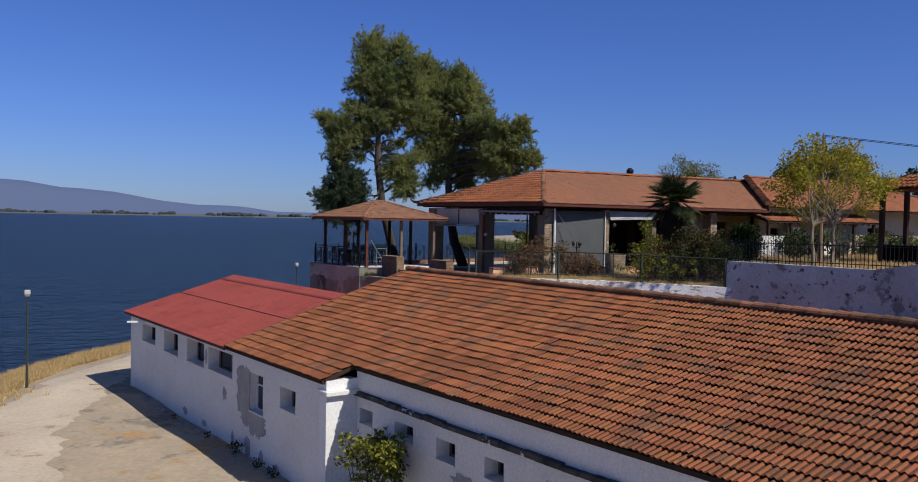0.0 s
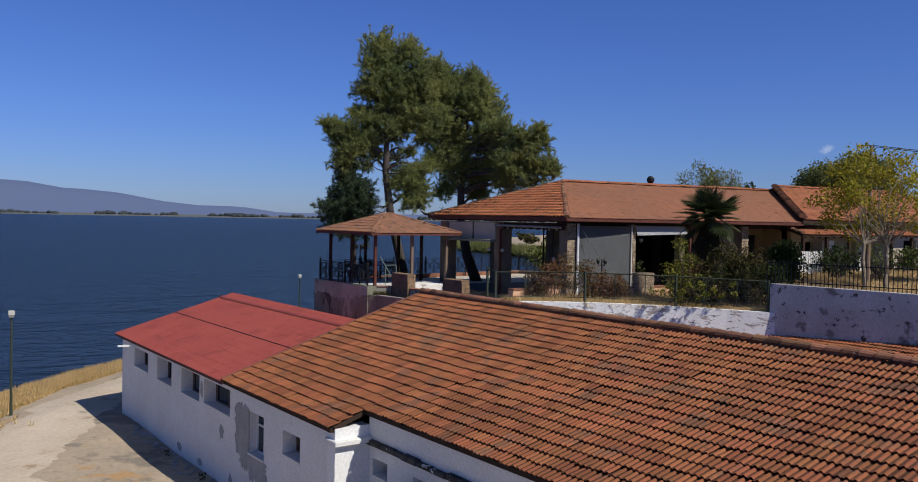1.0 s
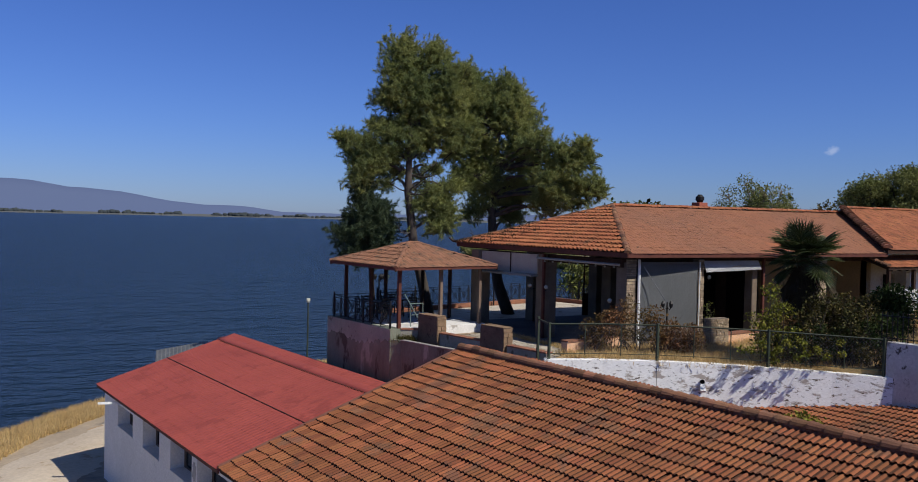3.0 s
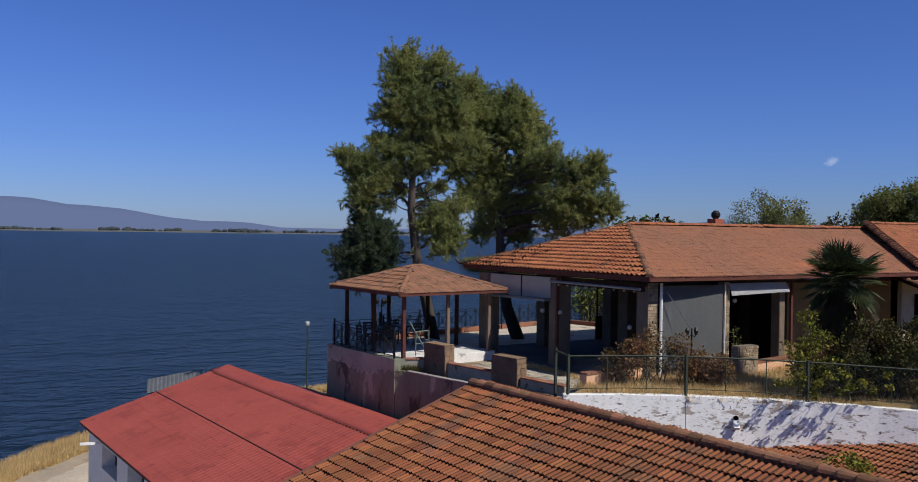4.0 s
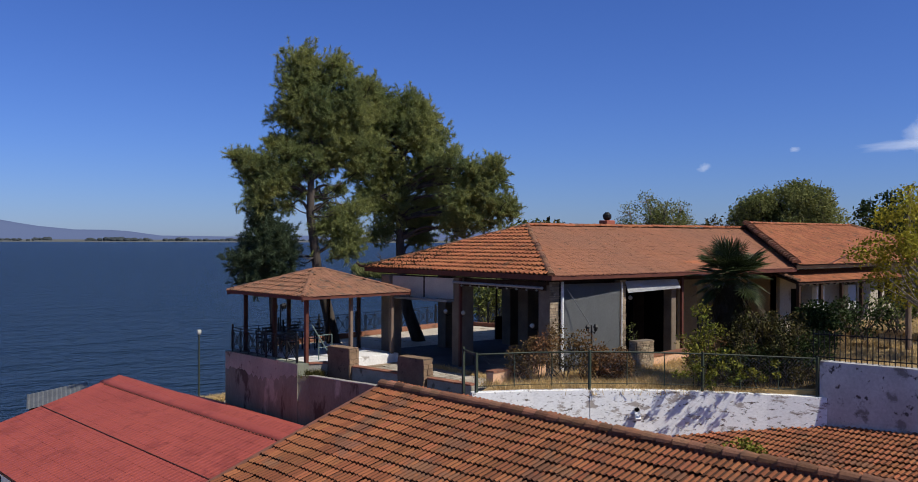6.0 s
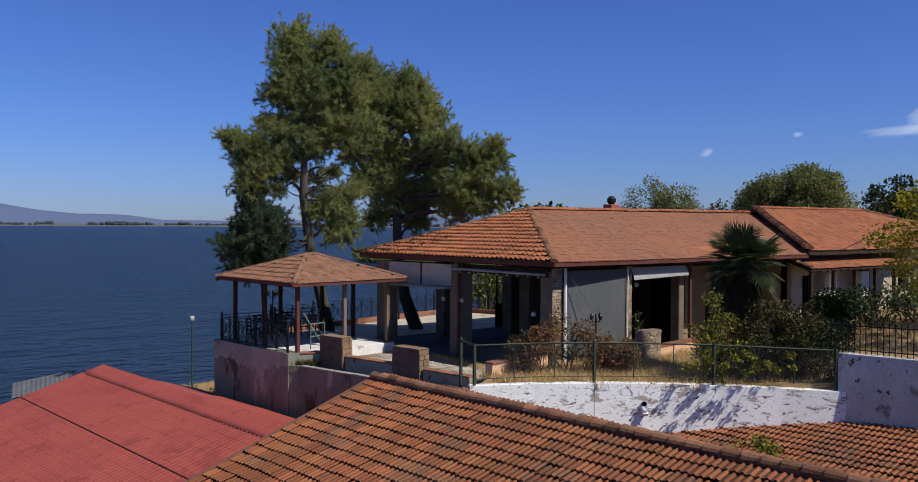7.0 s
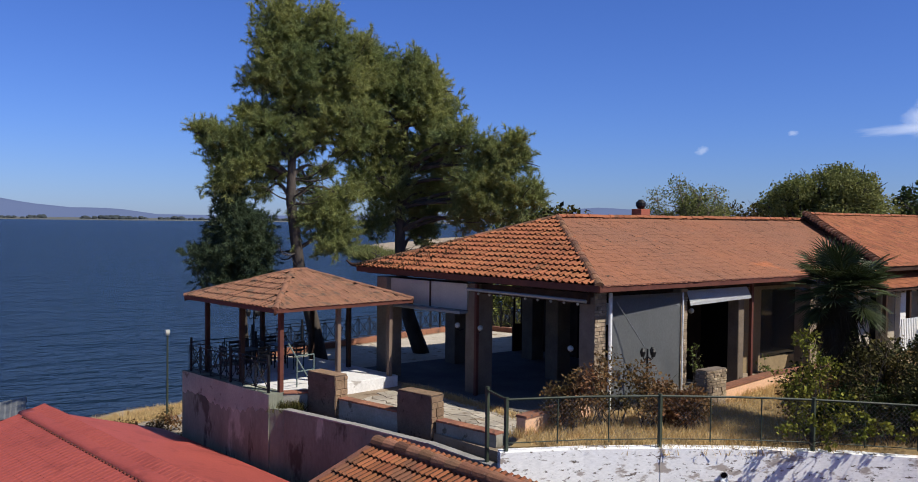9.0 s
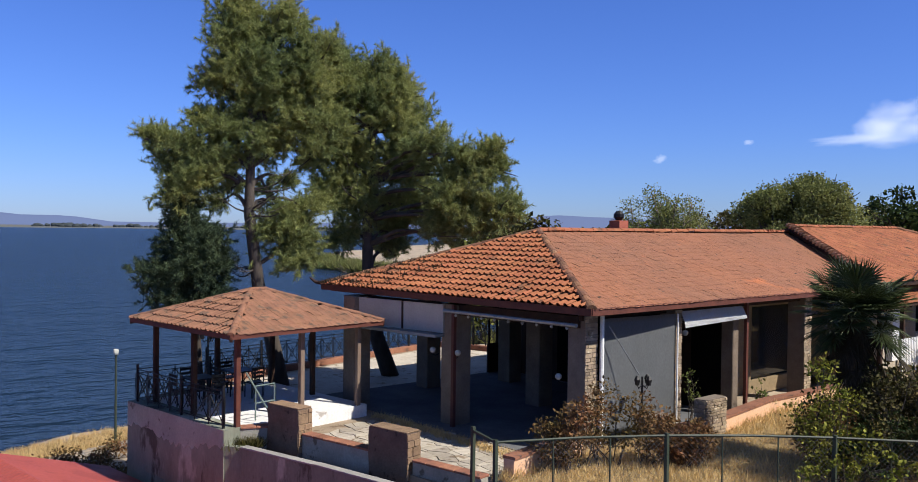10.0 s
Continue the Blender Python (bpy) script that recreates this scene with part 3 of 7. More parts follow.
bm = bmesh.new()
ring = [bm.verts.new((math.cos(a) * 4700, math.sin(a) * 4700, 0)) for a in (2 * math.pi * k / 48 for k in range(48))]
bm.faces.new(ring)
tagged(part("water", bm, M_WATER), "deep blue rippled lake water", "water", kind="structure")

# pale track worn into the earth beside the low building
track = [(-3.0, 8), (-1.0, 18), (0.6, 26), (1.9, 33), (3.6, 39), (5.6, 44), (8.2, 47.6), (10.4, 49.6), (12.2, 50.8)]
fine_track = []
for k in range(len(track) - 1):
    for s in range(30):
        f = s / 30
        fine_track.append(Vector((track[k][0] * (1 - f) + track[k + 1][0] * f, track[k][1] * (1 - f) + track[k + 1][1] * f)))
tv, tf = [], []
for k, p in enumerate(fine_track):
    way = (fine_track[min(k + 6, len(fine_track) - 1)] - fine_track[max(k - 6, 0)]).normalized()
    side = Vector((way.y, -way.x))
    for c in range(7):
        edge = 1.6 * noise.noise(Vector((p.x * 0.35, p.y * 0.35, 1.0 + (c > 3) * 7))) + 0.8 * noise.noise(Vector((p.x * 1.3, p.y * 1.3, 3.0 + (c > 3) * 7))) + 0.35 * noise.noise(Vector((p.x * 4.5, p.y * 4.5, 5.0 + (c > 3) * 7)))
        off = (c / 6 - 0.5) * (3.5 + edge)
        q = p + side * off
        tv.append((q.x, q.y, z_at(q.x, q.y) + 0.022 - 0.018 * abs(c / 3 - 1) ** 4))
for k in range(len(fine_track) - 1):
    for c in range(6):
        tf.append((k * 7 + c, k * 7 + c + 1, (k + 1) * 7 + c + 1, (k + 1) * 7 + c))
tagged(raw_part("road", tv, tf, M_DUST, smooth=True), "pale dusty dirt track along the lake shore", "road", kind="structure")

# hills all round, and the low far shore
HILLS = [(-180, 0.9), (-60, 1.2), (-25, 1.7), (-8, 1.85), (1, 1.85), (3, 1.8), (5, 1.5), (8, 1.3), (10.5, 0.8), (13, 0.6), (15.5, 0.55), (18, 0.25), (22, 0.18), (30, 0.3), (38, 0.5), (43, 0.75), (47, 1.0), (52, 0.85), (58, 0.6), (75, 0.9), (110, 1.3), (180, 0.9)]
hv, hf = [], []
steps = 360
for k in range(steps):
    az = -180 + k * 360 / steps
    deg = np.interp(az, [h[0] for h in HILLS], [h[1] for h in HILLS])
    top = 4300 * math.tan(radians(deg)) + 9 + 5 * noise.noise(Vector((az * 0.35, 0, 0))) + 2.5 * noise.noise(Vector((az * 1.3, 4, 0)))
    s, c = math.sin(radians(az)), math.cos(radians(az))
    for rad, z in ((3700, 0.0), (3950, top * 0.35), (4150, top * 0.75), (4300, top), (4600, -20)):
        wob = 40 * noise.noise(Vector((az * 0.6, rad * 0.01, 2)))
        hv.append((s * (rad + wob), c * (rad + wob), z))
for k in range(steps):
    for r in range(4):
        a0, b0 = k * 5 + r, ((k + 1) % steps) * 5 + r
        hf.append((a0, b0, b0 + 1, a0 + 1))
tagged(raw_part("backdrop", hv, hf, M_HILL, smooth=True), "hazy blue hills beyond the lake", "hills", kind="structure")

fv, ff = [], []
for k in range(121):
    az = radians(-40 + k * 0.75)
    for r, z in ((2850 + 90 * math.sin(k * 0.5), -0.5), (2960, 3.0), (3300, 6.0), (3750, 7.0)):
        fv.append((math.sin(az) * r, math.cos(az) * r, z))
for k in range(120):
    for r in range(3):
        ff.append((k * 4 + r, (k + 1) * 4 + r, (k + 1) * 4 + r + 1, k * 4 + r + 1))
tagged(raw_part("far_shore", fv, ff, M_FAR_LAND, smooth=True), "low pale fields on the far shore", "shore", kind="structure")

# ---- the low whitewashed building ----
low = thing("low_building", pose(8.40, 29.12, 0, 0, 0, 6.2), "long low whitewashed building with weathered clay tile and red roofs", "building")
EAVE, SLOPE, RIDGE_X = 4.30, 0.33, 7.55


def low_z(x):
    return EAVE + SLOPE * x


def low_roof():
    far, jog, end = -0.15, -7.4, -38.0
    rx, rz = RIDGE_X, low_z(RIDGE_X)
    deck = bmesh.new()
    slab3(deck, [(0.02, far, EAVE - 0.02), (0.02, jog, EAVE - 0.02), (rx, jog, rz - 0.02), (rx, far, rz - 0.02)], 0.10)
    slab3(deck, [(1.02, jog, low_z(1) - 0.02), (1.02, end, low_z(1) - 0.02), (rx, end, rz - 0.02), (rx, jog, rz - 0.02)], 0.10)
    slab3(deck, [(rx, far, rz - 0.02), (rx, end, rz - 0.02), (13.0, end, 4.98), (13.0, far, 4.98)], 0.10)
    part("roof_deck", deck, M_DECK, low)
    # eave seen from the west: left is the far end
    tile_face([(0, far, EAVE), (0, jog, EAVE), (rx, jog, rz), (rx, far, rz)], 0.29, 0.36, M_TILE_DULL, low, near=(5, -6, 6), singles=170, seed=4, profile=DOUBLE_PROFILE, step=0.046, pan=M_TILE_PAN)
    tile_face([(1.0, jog, low_z(1)), (1.0, end, low_z(1)), (rx, end, rz), (rx, jog, rz)], 0.29, 0.36, M_TILE_DULL, low, near=(5, -10, 6), singles=110, seed=5, profile=DOUBLE_PROFILE, step=0.046, pan=M_TILE_PAN)
    bed = bmesh.new()
    box(bed, rx - 0.105, end, rz - 0.03, rx + 0.105, far, rz + 0.085)
    part("ridge_mortar", bed, M_COPING, low, "stained mortar bed under the ridge tiles")
    cap_row((rx, far, rz + 0.02), (rx, -24, rz + 0.02), 0.135, M_RIDGE, low, lift=0.075, flare=1.22)
    caps = bmesh.new()
    tube(caps, [(rx, -24, rz), (rx, end, rz)], 0.12, 8)
    part("ridge_end", caps, M_RIDGE, low)
    verge = bmesh.new()
    bar(verge, (0, far + 0.03, EAVE + 0.01), (rx, far + 0.03, rz + 0.01), 0.14, 0.09)
    part("verge", verge, M_COPING, low, "mortared verge with orange clay edging")
    edge = bmesh.new()
    bar(edge, (0.10, far, EAVE - 0.06), (0.10, jog, EAVE - 0.06), 0.07, 0.12)
    bar(edge, (0.1, jog - 0.02, EAVE - 0.02), (1.05, jog - 0.02, low_z(1.05) - 0.04), 0.05, 0.10)
    part("eave_board", edge, M_DECK, low)


def red_roof():
    far, near, rx, rz = 12.55, -0.15, 4.95, 5.74
    ez = 4.28
    deck = bmesh.new()
    slab3(deck, [(-0.03, far, ez), (-0.03, near, ez), (rx, near, rz), (rx, far, rz)], 0.08)
    part("red_roof_deck", deck, M_RED_SHEET, low, "red painted roof edge")
    back = bmesh.new()
    slab3(back, [(rx, near, rz), (rx + 4.0, near, rz - 1.25), (rx + 4.0, far, rz - 1.25), (rx, far, rz)], 0.08)
    part("red_roof_back", back, M_RED_SHEET, low)
    tile_face([(-0.03, far, ez), (-0.03, near - 0.02, ez), (rx, near - 0.02, rz), (rx, far, rz)], 0.20, 0.37, M_RED_SHEET, low, near=(3, 4, 5), singles=120, seed=8, flat=0.20, profile=SHEET_PROFILE, jitter=0.12, step=0.022)
    cap = bmesh.new()
    rows = []
    for k2 in range(27):
        y = near + 0.05 + (far - near) * k2 / 26
        dent = 0.012 * noise.noise(Vector((y * 0.8, 3.0, 0.0)))
        rows.append([cap.verts.new((rx + 0.12 - 0.50 * math.cos(math.pi * k / 10), y, rz - 0.085 + dent + 0.10 * math.sin(math.pi * k / 10) ** 0.8)) for k in range(11)])
    for r, q in zip(rows, rows[1:]):
        for k in range(10):
            cap.faces.new((r[k], r[k + 1], q[k + 1], q[k]))
    cap.faces.new(rows[0])
    cap.faces.new(rows[-1][::-1])
    part("red_ridge_cap", cap, M_RED_SHEET, low, "smooth rounded red ridge capping", smooth=True)
    # small dark blocks stand in for the dash shadows under the cap's lip
    notch = bpy.data.meshes.new("closure")
    shape = bmesh.new()
    box(shape, rx - 0.425, 0, rz - 0.125, rx - 0.37, 0.085, rz - 0.075)
    shape.to_mesh(notch)
    shape.free()
    notch.materials.append(M_WOOD)
    for k in range(61):
        ob = new("closure", notch)
        ob.parent = low
        ob.matrix_local = Matrix.Translation((0, near + 0.15 + 0.20 * k, 0))
    seam = bmesh.new()
    bar(seam, (2.55, far - 0.02, ez + 0.03 + 2.58 * 0.2932), (2.55, near + 0.02, ez + 0.03 + 2.58 * 0.2932), 0.03, 0.02)
    part("lap_seam", seam, M_WOOD, low, "dark lapped seam in the red roof")
    gut = bmesh.new()
    bar(gut, (-0.02, far, ez - 0.07), (-0.02, near, ez - 0.07), 0.05, 0.10)
    bar(gut, (-0.02, far, ez - 0.05), (rx, far, rz - 0.05), 0.05, 0.10)
    part("red_fascia", gut, M_WOOD, low)


def barred_window(parent, x_face, u0, u1, z0, z1, kind="plain", name="window"):
    """A small recessed window in the west wall: dark glass, frame and glazing bars."""
    w = thing(name, Matrix.Identity(4))
    w.parent = parent
    depth = x_face + (0.26 if kind == "tall" else 0.44)
    pane = bmesh.new()
    box(pane, depth + 0.03, u0, z0, depth + 0.05, u1, z1)
    part("pane", pane, M_GLASS, w)
    fr = bmesh.new()
    t = 0.05
    for a, b in (((u0, z0 + t / 2), (u1, z0 + t / 2)), ((u0, z1 - t / 2), (u1, z1 - t / 2)), ((u0 + t / 2, z0), (u0 + t / 2, z1)), ((u1 - t / 2, z0), (u1 - t / 2, z1)), (((u0 + u1) / 2, z0), ((u0 + u1) / 2, z1))):
        bar(fr, (depth, a[0], a[1]), (depth, b[0], b[1]), t)
    if kind == "tall":
        bar(fr, (depth, u0, z1 - 0.42), (depth, u1, z1 - 0.42), t)
    part("window_frame", fr, M_WOOD_GREY if kind != "tall" else M_WHITE, w)
    sill = bmesh.new()
    box(sill, x_face - 0.03, u0 - 0.02, z0 - 0.05, x_face + 0.50, u1 + 0.03, z0 + 0.004)
    part("window_sill", sill, M_WHITEWASH, w)


def low_walls():
    west = bmesh.new()
    wins = [(8.25, 10.15, 3.2, 3.95), (5.3, 7.05, 3.15, 4.02), (2.3, 4.2, 3.15, 4.04), (-0.5, 1.85, 3.2, 4.02), (-3.15, -2.05, 2.42, 3.68), (-5.5, -4.4, 2.95, 3.62)]
    to_wall = Matrix(((0, 1, 0, 0.12), (-1, 0, 0, 12.0), (0, 0, 1, 0), (0, 0, 0, 1)))
    wall_mesh(west, 19.45, -0.2, 4.26, 0.62, [(12.0 - b, 12.0 - a, z0, z1) for a, b, z0, z1 in wins], to_wall)
    part("wall", west, M_WHITEWASH, low, "whitewashed wall with flaking plaster")
    for k, (a, b, z0, z1) in enumerate(wins):
        barred_window(low, 0.12, a, b, z0, z1, "tall" if k == 4 else "plain")
    gable = bmesh.new()
    a = [gable.verts.new(p) for p in ((0.13, 12.0, -0.2), (8.9, 12.0, -0.2), (8.9, 12.0, 4.4), (4.95, 12.0, 5.62), (0.13, 12.0, 4.24))]
    gable.faces.new(a)
    bmesh.ops.solidify(gable, geom=gable.faces[:], thickness=0.3)
    part("gable_wall", gable, M_WHITEWASH, low)
    ret = bmesh.new()
    box(ret, 0.112, -7.475, -0.2, 1.095, -7.08, 4.28)
    # painted whiter than the other walls to carry its sunlit brightness
    part("return_wall", ret, M_WHITE, low, "sunlit whitewashed corner of the wall")
    south = bmesh.new()
    wins2 = [(-8.35, -7.65, 3.03, 3.46), (-10.4, -9.5, 3.03, 3.46), (-12.25, -11.45, 2.92, 3.44), (-14.1, -13.4, 2.95, 3.44), (-16.3, -15.5, 2.95, 3.44), (-18.4, -17.6, 2.95, 3.44)]
    to_wall2 = Matrix(((0, 1, 0, 1.10), (-1, 0, 0, -7.45), (0, 0, 1, 0), (0, 0, 0, 1)))
    wall_mesh(south, 30.5, -0.2, low_z(1.1) - 0.10, 0.62, [(-7.45 - b, -7.45 - a, z0, z1) for a, b, z0, z1 in wins2], to_wall2)
    part("wall", south, M_WHITEWASH, low)
    for a, b, z0, z1 in wins2:
        barred_window(low, 1.10, a, b, z0, z1)
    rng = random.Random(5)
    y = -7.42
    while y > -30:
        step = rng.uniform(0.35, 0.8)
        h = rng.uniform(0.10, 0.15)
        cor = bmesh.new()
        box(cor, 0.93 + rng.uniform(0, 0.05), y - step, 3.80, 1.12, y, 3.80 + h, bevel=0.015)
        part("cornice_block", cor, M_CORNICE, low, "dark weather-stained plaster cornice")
        y -= step
    cap = bmesh.new()
    box(cap, 0.02, -7.66, 3.86, 1.08, -7.06, 4.0, bevel=0.02)
    part("ledge", cap, M_WHITEWASH, low)
    # near-black solids stand in for the unlit rooms behind the windows
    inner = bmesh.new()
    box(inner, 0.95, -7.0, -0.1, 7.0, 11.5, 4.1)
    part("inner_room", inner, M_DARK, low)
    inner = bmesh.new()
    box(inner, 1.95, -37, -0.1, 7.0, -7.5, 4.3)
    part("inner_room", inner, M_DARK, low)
    # plaster fallen away round the tall window, and lesser patches
    rng = random.Random(11)
    for yc, zc, ry, rz in ((-1.9, 1.15, 0.28, 0.38), (-3.0, 1.0, 0.2, 0.32), (0.2, 2.55, 0.2, 0.24), (2.08, 3.62, 0.16, 0.3), (-0.6, 1.1, 0.16, 0.35), (-4.2, 0.85, 0.3, 0.25), (4.3, 1.15, 0.3, 0.16), (2.2, 1.1, 0.25, 0.12)):
        p = bmesh.new()
        ring = [p.verts.new((0.112, yc + ry * r * math.cos(t), zc + rz * r * math.sin(t))) for t, r in ((2 * math.pi * k / 22, rng.uniform(0.72, 1.12)) for k in range(22))]
        back = [p.verts.new((0.135, v.co.y, v.co.z)) for v in ring]
        p.faces.new(ring)
        for k in range(22):
            p.faces.new((ring[k], ring[(k + 1) % 22], back[(k + 1) % 22], back[k]))
        part("bare_patch", p, M_PATCH, low, "bare grey cement where the plaster has fallen")
    # plaster broken away beside and below the tall window
    def ragged(y0, y1, z0, z1, sides, seed):
        """A bare area with broken outer edges; its edges along the window stay straight."""
        rg = random.Random(seed)
        pts = []
        n = 12
        for k in range(n):
            pts.append((y0 + (y1 - y0) * k / n, z0 - (rg.uniform(0, 0.22) if "b" in sides and 0 < k else 0)))
        for k in range(n):
            pts.append((y1 + (rg.uniform(0, 0.20) if "n" in sides and 0 < k else 0), z0 + (z1 - z0) * k / n))
        for k in range(n):
            pts.append((y1 + (y0 - y1) * k / n, z1 + (rg.uniform(0, 0.14) if "t" in sides and 0 < k else 0)))
        for k in range(n):
            pts.append((y0 - (rg.uniform(0, 0.16) if "s" in sides and 0 < k else 0), z1 + (z0 - z1) * k / n))
        p = bmesh.new()
        ring = [p.verts.new((0.110, y, z)) for y, z in pts]
        back = [p.verts.new((0.140, y, z)) for y, z in pts]
        p.faces.new(ring)
        for k in range(len(ring)):
            j = (k + 1) % len(ring)
            p.faces.new((ring[k], ring[j], back[j], back[k]))
        part("bare_patch", p, M_PATCH, low, "bare grey cement round the tall window")

    ragged(-2.05, -1.05, 2.20, 3.72, "nt", 31)
    ragged(-3.25, -2.05, 1.78, 2.36, "bs", 32)
    ragged(-2.05, -1.45, 1.98, 2.20, "bn", 33)
    for yc, zc, ry, rz in ((-9.0, 2.6, 0.4, 0.2), (-12.6, 2.55, 0.6, 0.3)):
        p = bmesh.new()
        ring = [p.verts.new((1.092, yc + ry * r * math.cos(t), zc + rz * r * math.sin(t))) for t, r in ((2 * math.pi * k / 18, rng.uniform(0.6, 1.1)) for k in range(18))]
        p.faces.new(ring)
        part("bare_patch", p, M_PATCH, low)
    lamp = bmesh.new()
    bar(lamp, (0.10, 9.9, 4.05), (-0.55, 10.15, 4.05), 0.10, 0.07)
    part("wall_lamp", lamp, M_WHITE, low, "white tube lamp on a bracket")


low_roof()
red_roof()
low_walls()

# lean-to tile roof between the ridge and the whitewashed retaining wall
lean = thing("lean_to_roof", pose(8.40, 29.12, 0, 0, 0, 6.2), "shallow clay tile lean-to roof below a whitewashed wall", "roof")
bm = bmesh.new()
lz = lambda x: 4.98 + 0.15 * (x - 13.0)
slab3(bm, [(12.6, 2.0, lz(12.6) - 0.03), (12.6, -24, lz(12.6) - 0.03), (20.5, -24, lz(20.5) - 0.03), (20.5, 2.0, lz(20.5) - 0.03)], 0.12)
part("roof_deck", bm, M_DECK, lean)
tile_face([(12.5, -0.5, lz(12.5)), (12.5, -20, lz(12.5)), (20.4, -20, lz(20.4)), (20.4, -0.5, lz(20.4))], 0.29, 0.36, M_TILE_DULL, lean, near=(15, -8, 5), singles=150, seed=9, profile=DOUBLE_PROFILE, step=0.046, pan=M_TILE_PAN)

# ---- retaining walls ----
def strip_wall(name, pts, tops, bottom, thick, material, label, cap=None):
    """A wall that follows pts in plan, its body behind its face, with a top that runs through tops."""
    b = bmesh.new()
    n = len(pts)
    rows = []
    for k in range(n):
        p = Vector(pts[k])
        way = (Vector(pts[min(k + 1, n - 1)]) - Vector(pts[max(k - 1, 0)])).normalized()
        back = Vector((-way.y, way.x)) * thick
        rows.append([b.verts.new((p.x, p.y, bottom)), b.verts.new((p.x, p.y, tops[k])), b.verts.new((p.x + back.x, p.y + back.y, tops[k])), b.verts.new((p.x + back.x, p.y + back.y, bottom))])
    for r, s in zip(rows, rows[1:]):
        for k in range(4):
            b.faces.new((r[k], r[(k + 1) % 4], s[(k + 1) % 4], s[k]))
    b.faces.new(rows[0])
    b.faces.new(rows[-1][::-1])
    ob = part(name, b, material)
    return tagged(ob, label, "wall", kind="structure")


GARDEN_WALL = [(18.25, 28.65), (19.8, 27.75), (21.3, 26.75), (22.7, 25.75), (23.9, 24.75), (25.1, 23.6), (26.2, 22.4)]
strip_wall("wall_garden", GARDEN_WALL, [6.50, 6.53, 6.54, 6.52, 6.49, 6.46, 6.43], 3.5, 0.32, M_WALL_PEEL, "whitewashed concrete retaining wall with flaking paint")
outlet = thing("drain_outlet", Matrix.Identity(4), "dark drain pipe mouth with a brown stain in the white wall", "drain")
gw_n = Vector((-0.581, -0.814, 0))
b = bmesh.new()
tube(b, [Vector((22.30, 26.04, 5.98)) - gw_n * 0.1, Vector((22.30, 26.04, 5.96)) + gw_n * 0.03], 0.085, 10, cap=False)
part("pipe", b, M_CEMENT, outlet)
# near-black plug stands for the shade inside the pipe
b = bmesh.new()
tube(b, [Vector((22.30, 26.04, 5.98)) - gw_n * 0.02, Vector((22.30, 26.04, 5.97)) + gw_n * 0.02], 0.07, 10)
part("dark_mouth", b, M_DARK, outlet)
b = bmesh.new()
bar(b, Vector((22.30, 26.04, 5.89)) - gw_n * 0.05, Vector((22.30, 26.04, 5.70)) + gw_n * 0.16, 0.16, 0.10)
part("spout", b, M_WHITE, outlet, "whitewashed stone spout below the pipe")
b = bmesh.new()
bar(b, Vector((21.175, 26.833, 3.6)), Vector((21.175, 26.833, 6.53)), 0.012, 0.012)
tagged(part("trim_joint", b, M_CEMENT), "dark upright joint between two castings of the white wall", "joint", kind="structure")
SIDE_WALL = [(26.15, 22.6), (26.7, 21.0), (27.3, 19.2), (27.9, 17.6), (28.6, 15.0), (30.0, 8.0), (32.0, -5)]
strip_wall("wall_side", SIDE_WALL, [7.46, 7.44, 7.42, 7.40, 7.9, 7.9, 7.9], 3.5, 0.35, M_WALL_STAIN, "tall whitewashed retaining wall with grey stains")
TERRACE_WALL = [(16.30, 42.0), (16.60, 39.6), (16.93, 36.98)]
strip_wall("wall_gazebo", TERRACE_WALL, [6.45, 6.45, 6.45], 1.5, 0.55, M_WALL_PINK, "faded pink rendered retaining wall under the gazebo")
b = bmesh.new()
rg = random.Random(41)
upper, lower = [], []
for k in range(40):
    f = k / 39
    p = Vector((16.30, 42.0)).lerp(Vector((16.60, 39.6)), f * 2) if f < 0.5 else Vector((16.60, 39.6)).lerp(Vector((16.93, 36.98)), f * 2 - 1)
    upper.append((p.x - 0.004, p.y, 6.45))
    lower.append((p.x - 0.004, p.y, 5.80 + 0.22 * math.sin(f * 7 + 1) * f + rg.uniform(-0.09, 0.09)))
top_v, low_v = [b.verts.new(p) for p in upper], [b.verts.new(p) for p in lower]
for k in range(39):
    b.faces.new((top_v[k], top_v[k + 1], low_v[k + 1], low_v[k]))
bmesh.ops.solidify(b, geom=b.faces[:], thickness=0.006)
tagged(part("trim_gazebo", b, M_PALE_RENDER), "ragged band of paler render along the wall top", "render", kind="structure")
LEDGE_WALL = [(16.96, 36.97), (17.22, 36.6), (17.85, 34.2), (18.42, 31.5), (18.50, 28.75)]
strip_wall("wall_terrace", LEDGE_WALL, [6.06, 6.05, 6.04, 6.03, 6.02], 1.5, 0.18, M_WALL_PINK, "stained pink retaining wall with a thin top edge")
bm = bmesh.new()
for (xa, ya), (xb, yb) in zip(LEDGE_WALL[1:], LEDGE_WALL[2:]):
    bar(bm, (xa + 0.07, ya, 6.065), (xb + 0.07, yb, 6.055), 0.22, 0.035)
tagged(part("trim_terrace", bm, M_CEMENT), "pale cement edging along the retaining wall", "edging", kind="structure")
bm = bmesh.new()
prism(bm, [(17.3, 37.1), (18.4, 37.3), (19.6, 31.5), (19.6, 29.2), (18.6, 29.0), (18.5, 31.5), (17.95, 34.3)], 5.2, lambda x, y: 5.86 + 0.03 * math.sin(y * 4))
tagged(part("ground_trench", bm, M_TRENCH), "earth-filled gap behind the retaining wall", "soil", kind="structure")
